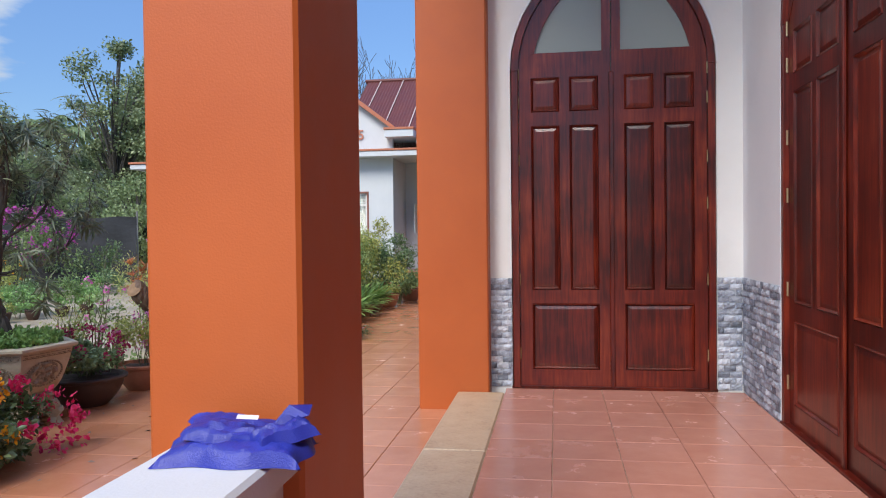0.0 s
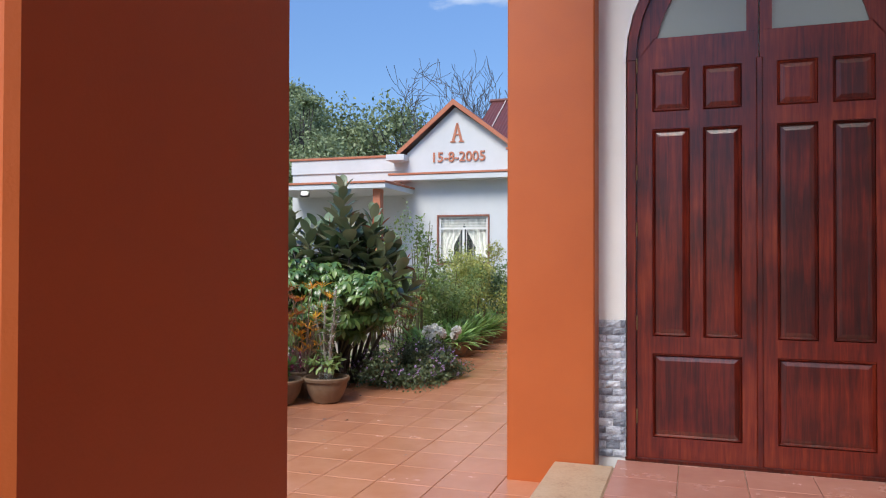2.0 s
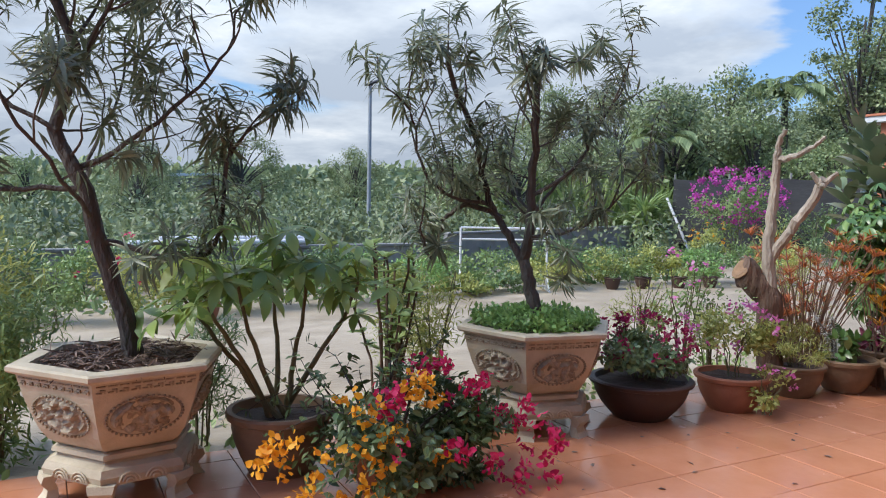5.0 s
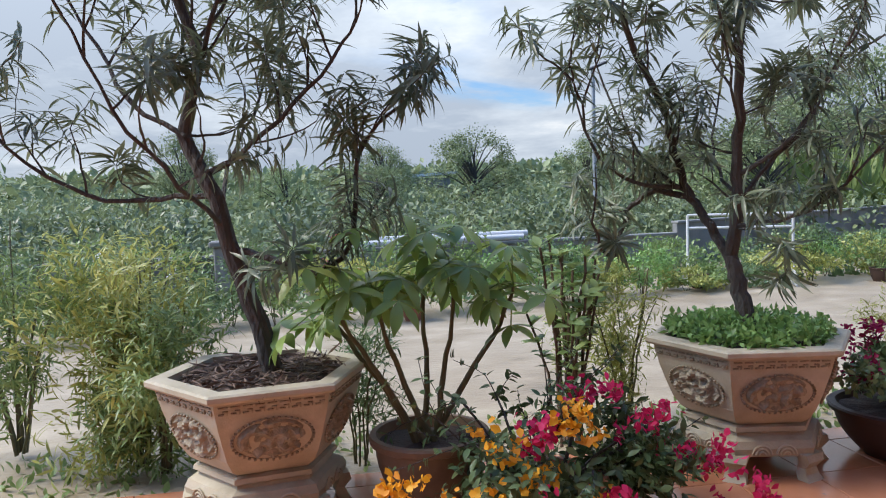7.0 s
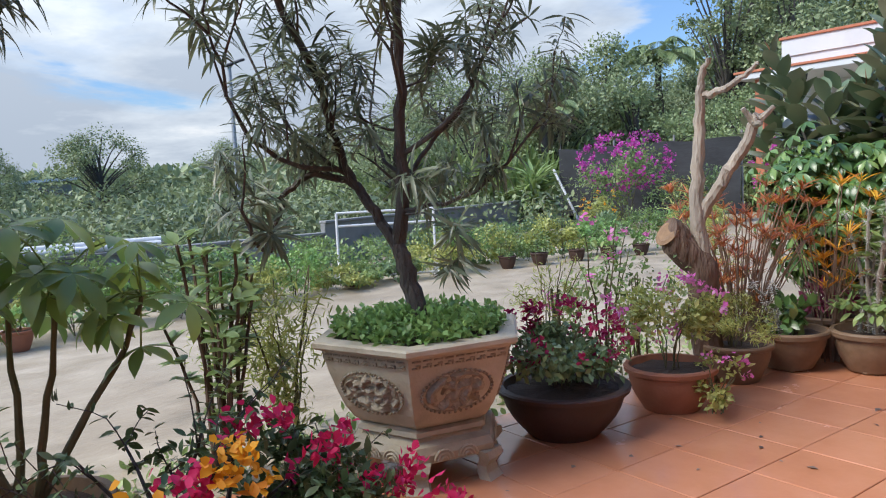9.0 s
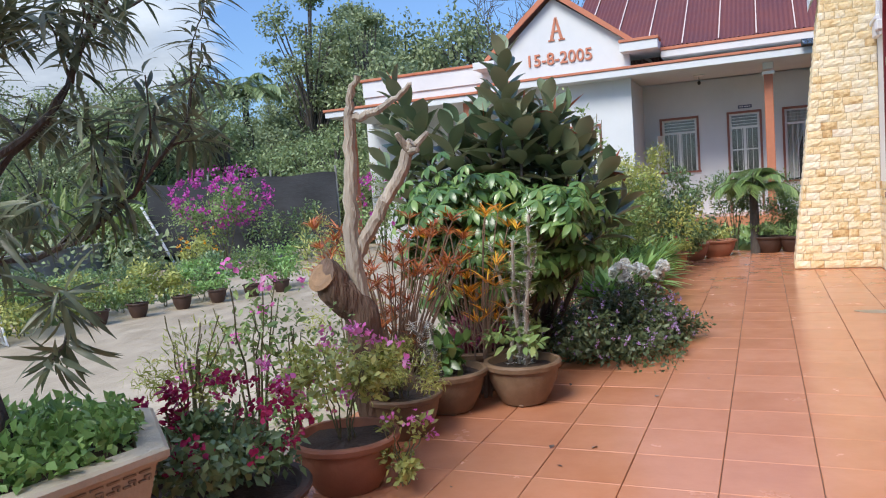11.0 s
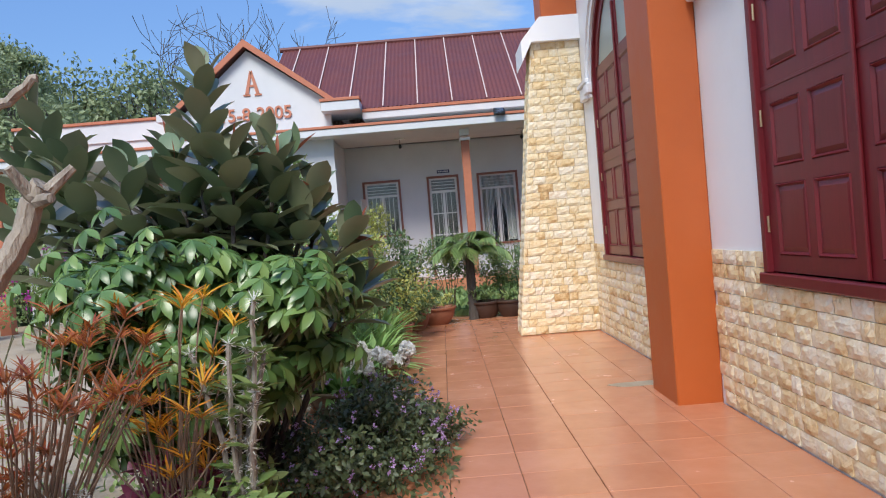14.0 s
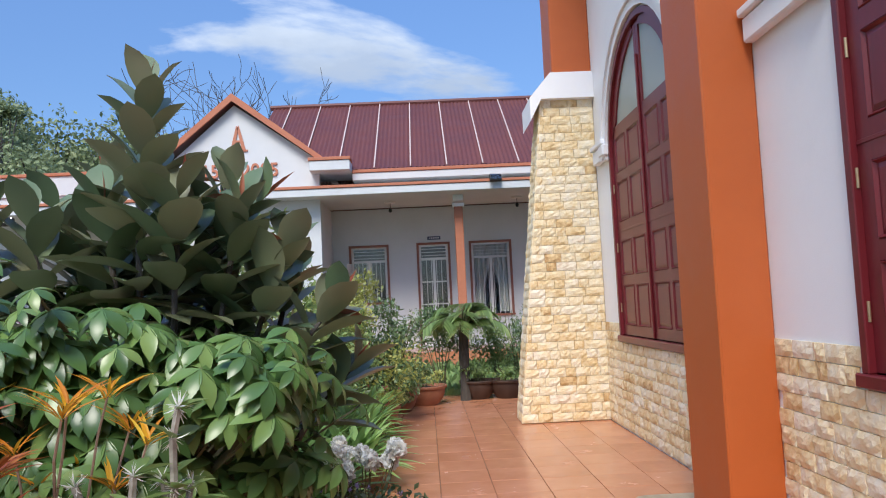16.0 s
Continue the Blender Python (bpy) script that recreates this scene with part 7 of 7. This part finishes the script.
# ---- plantation, grass and far woods ----
def growth(name, label, mat, spots, per, size, r, h, category, tmpl=SMALL):
    """Many plants in one mesh: leaves round each spot."""
    n = len(spots)
    c = np.repeat(np.array(spots), per, 0)
    o = unit(rnd(n * per)) * np.random.uniform(0.35, 1.0, (n * per, 1))
    sc = np.repeat(np.random.uniform(0.55, 1.5, (n, 1)), per, 0)
    P = c + o * np.array([r, r, h * 0.5]) * sc + np.array([0, 0, h * 0.5])
    D = unit(o * 0.6 + unit(rnd(n * per)))
    N = unit(o + unit(rnd(n * per)) * 0.6 + np.array([0, 0, 0.7]))
    me = leaf_mesh(name, mat, [(tmpl, P, D, N, size * np.random.uniform(0.6, 1.3, n * per))])
    tagged(new(name, me), label, category, kind="stuff")


random.seed(12)
np.random.seed(12)
rows_near = [(x + random.uniform(-0.3, 0.3), y + random.uniform(-0.3, 0.3)) for x in np.arange(-15.2, -32, -1.7) for y in np.arange(-16, 19, 1.35)]
growth("plantation", "rows of dark green coffee bushes", M["leaf_coffee"], [(x, y, ground_z(x, y)) for x, y in rows_near[::2]], 150, 0.18, 0.85, 1.35, "coffee bushes", LEAF)
growth("plantation", "rows of lighter green coffee bushes", M["leaf_far"], [(x, y, ground_z(x, y)) for x, y in rows_near[1::2]], 130, 0.17, 0.8, 1.25, "coffee bushes", LEAF)
rows_far = [(x + random.uniform(-0.6, 0.6), y + random.uniform(-0.6, 0.6)) for x in np.arange(-33, -75, -2.6) for y in np.arange(-30, 36, 2.2)]
growth("plantation", "far rows of coffee bushes", M["leaf_far"], [(x, y, ground_z(x, y)) for x, y in rows_far], 70, 0.34, 1.2, 1.7, "coffee bushes")
ridge = [(random.uniform(-170, -75), random.uniform(-70, 130)) for k in range(520)]
growth("far_woods", "distant wooded ridge", M["leaf_far"], [(x, y, ground_z(x, y)) for x, y in ridge], 60, 1.3, 4.0, 3.2, "woods")
slope = [(random.uniform(-75, 25), random.uniform(50, 115)) for k in range(420)]
growth("far_woods", "dense woods on the northern hill", M["leaf_far"], [(x, y, ground_z(x, y)) for x, y in slope], 110, 0.85, 3.0, 5.0, "woods")
under = [(random.uniform(-34, -19.5), random.uniform(19, 34)) for k in range(120)] + [(random.uniform(-20, -11), random.uniform(26, 36)) for k in range(60)]
growth("undergrowth", "tangled green undergrowth below the trees", M["leaf_far_pale"], [(x, y, ground_z(x, y)) for x, y in under], 150, 0.24, 1.1, 2.6, "undergrowth")
gp = np.array([(random.uniform(-25, -19.3), random.uniform(17.5, 27)) for k in range(2600)])
P = np.column_stack([gp, [ground_z(x, y) + 0.1 for x, y in gp]])
tagged(new("tall_grass", leaf_mesh("tall_grass", M["grass"], [(BLADE, P, dirs(len(P), 1.6, 0.4), dirs(len(P)), np.random.uniform(1.2, 2.6, len(P)))])), "tall pale grass on the bank", "grass", kind="stuff")
gp = np.array([(random.uniform(-14.8, -10.0 - 0.12 * max(0.0, min(y, 9.0))), y) for y in np.random.uniform(-6, 15, 9000)])
P = np.column_stack([gp, np.full(len(gp), -0.06)])
tagged(new("bed_cover", leaf_mesh("bed_cover", M["leaf_dark"], [(LEAF, P, dirs(len(P), 0.7), dirs(len(P), 0.8), np.random.uniform(0.08, 0.2, len(P)))])), "low leafy cover in the garden bed", "groundcover", kind="stuff")
gp = np.array([(random.uniform(-5.6, -4.76), random.uniform(0.5, 18)) for k in range(3000)])
P = np.column_stack([gp, np.full(len(gp), -0.03)])
tagged(new("edge_weeds", leaf_mesh("edge_weeds", M["leaf_mid"], [(LEAF, P, dirs(len(P), 0.8), dirs(len(P), 0.8), np.random.uniform(0.03, 0.09, len(P)))])), "small weeds along the terrace edge", "weeds", kind="stuff")
gp = np.array([(random.uniform(-6.5, 3), random.uniform(18.7, 24.6)) for k in range(7000)])
P = np.column_stack([gp, np.full(len(gp), -0.06)])
tagged(new("bed_cover", leaf_mesh("bed_cover", M["leaf_mid"], [(LEAF, P, dirs(len(P), 0.8), dirs(len(P), 0.8), np.random.uniform(0.1, 0.3, len(P)))])), "leafy cover before the house", "groundcover", kind="stuff")
gp = np.array([(random.gauss(-3.4, 0.5), random.uniform(3, 10)) for k in range(70)])
P = np.column_stack([gp, np.full(len(gp), 0.006)])
tagged(new("leaf_litter", leaf_mesh("leaf_litter", M["straw"], [(SMALL, P, dirs(len(P), 0, 0.05), dirs(len(P), 3), np.random.uniform(0.02, 0.06, len(P)))])), "fallen dry leaves and petals on the tiles", "leaf litter", kind="stuff")
# ---- tiles ----
def tile_mesh(name, mat, w=T - 0.004, t=0.012, c=0.003):
    a, b = w / 2, w / 2 - c
    v = [(-a, -a, 0), (a, -a, 0), (a, a, 0), (-a, a, 0), (-a, -a, t - c), (a, -a, t - c), (a, a, t - c), (-a, a, t - c), (-b, -b, t), (b, -b, t), (b, b, t), (-b, b, t)]
    f = [(i, (i + 1) % 4, 4 + (i + 1) % 4, 4 + i) for i in range(4)] + [(4 + i, 4 + (i + 1) % 4, 8 + (i + 1) % 4, 8 + i) for i in range(4)] + [(8, 9, 10, 11)]
    return Shape().add(v, f).mesh(name, mat), v, f


random.seed(21)
np.random.seed(21)
tm, tv, tf = tile_mesh("tile", M["tile"])
rest = Shape()
for i in range(-5, 6):
    cx = -2.887 + T * i + T / 2
    x0, x1 = max(-4.74, cx - T / 2), min(-0.852, cx + T / 2)
    if x1 - x0 < 0.05:
        continue
    for j in range(-30, 29):
        cy = 6.545 + T * j + T / 2
        x1 = min(-0.852 if cy < 7.1 else -0.812, cx + T / 2)
        sx = (x1 - x0) / T
        m = Matrix.LocRotScale(((x0 + x1) / 2, cy, -0.0115 + random.uniform(-0.0008, 0.0008)), Euler((random.gauss(0, 0.0012), random.gauss(0, 0.0012), 0)), (sx, 1, 1))
        if 2.4 < cy < 14.6:
            ob = new("tile", tm)
            ob.parent = terrace
            ob.matrix_basis = m
        elif cy < 18.6:
            rest.add(tv, tf, m)
ob = part("tiling", rest, M["tile_rest"], terrace)
ob["kind"] = "stuff"
tm2, tv, tf = tile_mesh("tile", M["tile_in"], T_IN - 0.004)
rest = Shape()
for i in range(0, 5):
    cx = -0.03 + T_IN * i - T_IN / 2
    x0, x1 = max(-0.44, cx - T_IN / 2), min(1.56, cx + T_IN / 2)
    for j in range(-26, 5):
        cy = 4.97 + T_IN * j - T_IN / 2
        m = Matrix.LocRotScale(((x0 + x1) / 2, cy, PORCH - 0.0115 + random.uniform(-0.0005, 0.0005)), Euler((random.gauss(0, 0.001), random.gauss(0, 0.001), 0)), ((x1 - x0) / T_IN, 1, 1))
        if cy + T_IN / 2 < 6.72:
            if cy > -2:
                ob = new("tile", tm2)
                ob.parent = porch
                ob.matrix_basis = m
            else:
                rest.add(tv, tf, m)
part("tiling", rest, M["tile_in"], porch)["kind"] = "stuff"


# ---- split stone facing ----
def stone_mesh(name, mat, w, h, d, rough, seed):
    """A rough-faced stone: back at y = 0, face towards -y, centred in x, from z = 0."""
    random.seed(seed)
    v, f = [], []
    nx, nz = 4, 3
    for j in range(nz + 1):
        for i in range(nx + 1):
            u, q = i / nx, j / nz
            e = i in (0, nx) or j in (0, nz)
            v.append((w * (u - 0.5) + (0 if e else random.uniform(-0.1, 0.1) * w / nx), -d * (random.uniform(0.35, 0.8) if e else random.uniform(0.75, 0.75 + rough)), h * q))
    k = len(v)
    rim = list(range(nx + 1)) + [j * (nx + 1) + nx for j in range(1, nz + 1)] + [nz * (nx + 1) + i for i in range(nx - 1, -1, -1)] + [j * (nx + 1) for j in range(nz - 1, 0, -1)]
    v += [(v[a][0], 0.0, v[a][2]) for a in rim]
    for j in range(nz):
        for i in range(nx):
            a = j * (nx + 1) + i
            f.append((a, a + 1, a + nx + 2, a + nx + 1))
    n = len(rim)
    for q in range(n):
        f.append((rim[q], k + q, k + (q + 1) % n, rim[(q + 1) % n]))
    return Shape().add(v, f).mesh(name, mat), v, f


GOLD = [stone_mesh("stone", M["gold_stone"], 0.2, 0.1, 0.02, 0.5, 40 + k) for k in range(6)]
random.seed(33)


def facing(parent, base, length, rows, z0, rest_shape, single, lo=None, skip=None, hgt=0.1045, mean=0.2, dip=0.0):
    """Courses of stones on a plane: base is the plane's pose (x along, -y outward, z up)."""
    for r in range(rows):
        x = lo(r) if lo else 0.0
        first = True
        while x < length - 0.03:
            w = mean * random.choice((0.6, 0.85, 1.0, 1.0, 1.2)) * (random.uniform(0.4, 1.0) if first else 1.0)
            first = False
            w = min(w, length - x)
            if length - x - w < 0.05:
                w = length - x
            cx = x + w / 2
            x += w
            if skip and skip(cx, r):
                continue
            me, v, f = random.choice(GOLD)
            m = base @ Matrix.LocRotScale((cx, 0.0, z0 + r * hgt), Euler((0, 0, 0)), ((w - 0.005) / 0.2, random.uniform(0.75, 1.25), (hgt - 0.005) / 0.1))
            if single(cx, r):
                ob = new("stone", me)
                ob.parent = parent
                ob.matrix_basis = m
            else:
                rest_shape.add(v, f, m)


rest = Shape()
Y1 = 15.545
wbase = pose(-0.802, Y1, 0, 0, 0, -90)


def under_window(cx, r):
    y = Y1 - cx
    if 11.15 < y < 11.86:
        return True
    return r > 8 and any(abs(y - w[0]) < w[1] + 0.03 for w in WIN)


facing(wall_west, wbase, Y1 - 6.95, 11, 0.012, rest, lambda cx, r: 8.3 < Y1 - cx < 15.5 and not (Y1 - cx > 13.2 and r % 2), skip=under_window)
part("stone_facing", rest, M["gold_rest"], wall_west)["kind"] = "stuff"
rest = Shape()
facing(buttress, pose(-1.86, 15.548, 0), 1.055, 37, 0.012, rest, lambda cx, r: True, lo=lambda r: 0.44 * (r * 0.1025) / 3.86 - 0.012)
side = pose(-1.862, 16.05, 0, 0, 0, -90) @ pose(0, 0, 0, -math.degrees(math.atan2(0.44, 3.92)), 0, 0)
facing(buttress, side, 0.52, 37, 0.012, rest, lambda cx, r: r < 30)
if rest.v:
    part("stone_facing", rest, M["gold_rest"], buttress)["kind"] = "stuff"

GREY = [stone_mesh("stone_tile", M["grey_stone"], 0.1, 0.05, 0.012, 0.9, 60 + k) for k in range(5)]
random.seed(44)


def grey_facing(parent, base, length, z0, z1):
    rows = int((z1 - z0) / 0.0535)
    for r in range(rows):
        x = -0.05 * (r % 2)
        while x < length - 0.01:
            a, b = max(0.0, x), min(length, x + 0.1)
            x += 0.1
            if b - a < 0.012:
                continue
            ob = new("stone_tile", random.choice(GREY)[0])
            ob.parent = parent
            ob.matrix_basis = base @ Matrix.LocRotScale(((a + b) / 2, 0, z0 + r * 0.0535), Euler((0, 0, 0)), ((b - a - 0.002) / 0.1, random.uniform(0.5, 1.3), 1.02))


grey_facing(wall_north, pose(-0.574, 6.679, 0), 0.188, PORCH + 0.004, 1.16)
grey_facing(wall_north, pose(1.358, 6.679, 0), 0.21, PORCH + 0.004, 1.16)
grey_facing(wall_east, pose(EAST - 0.001, 6.672, 0, 0, 0, -90), 1.06, PORCH + 0.004, 1.16)
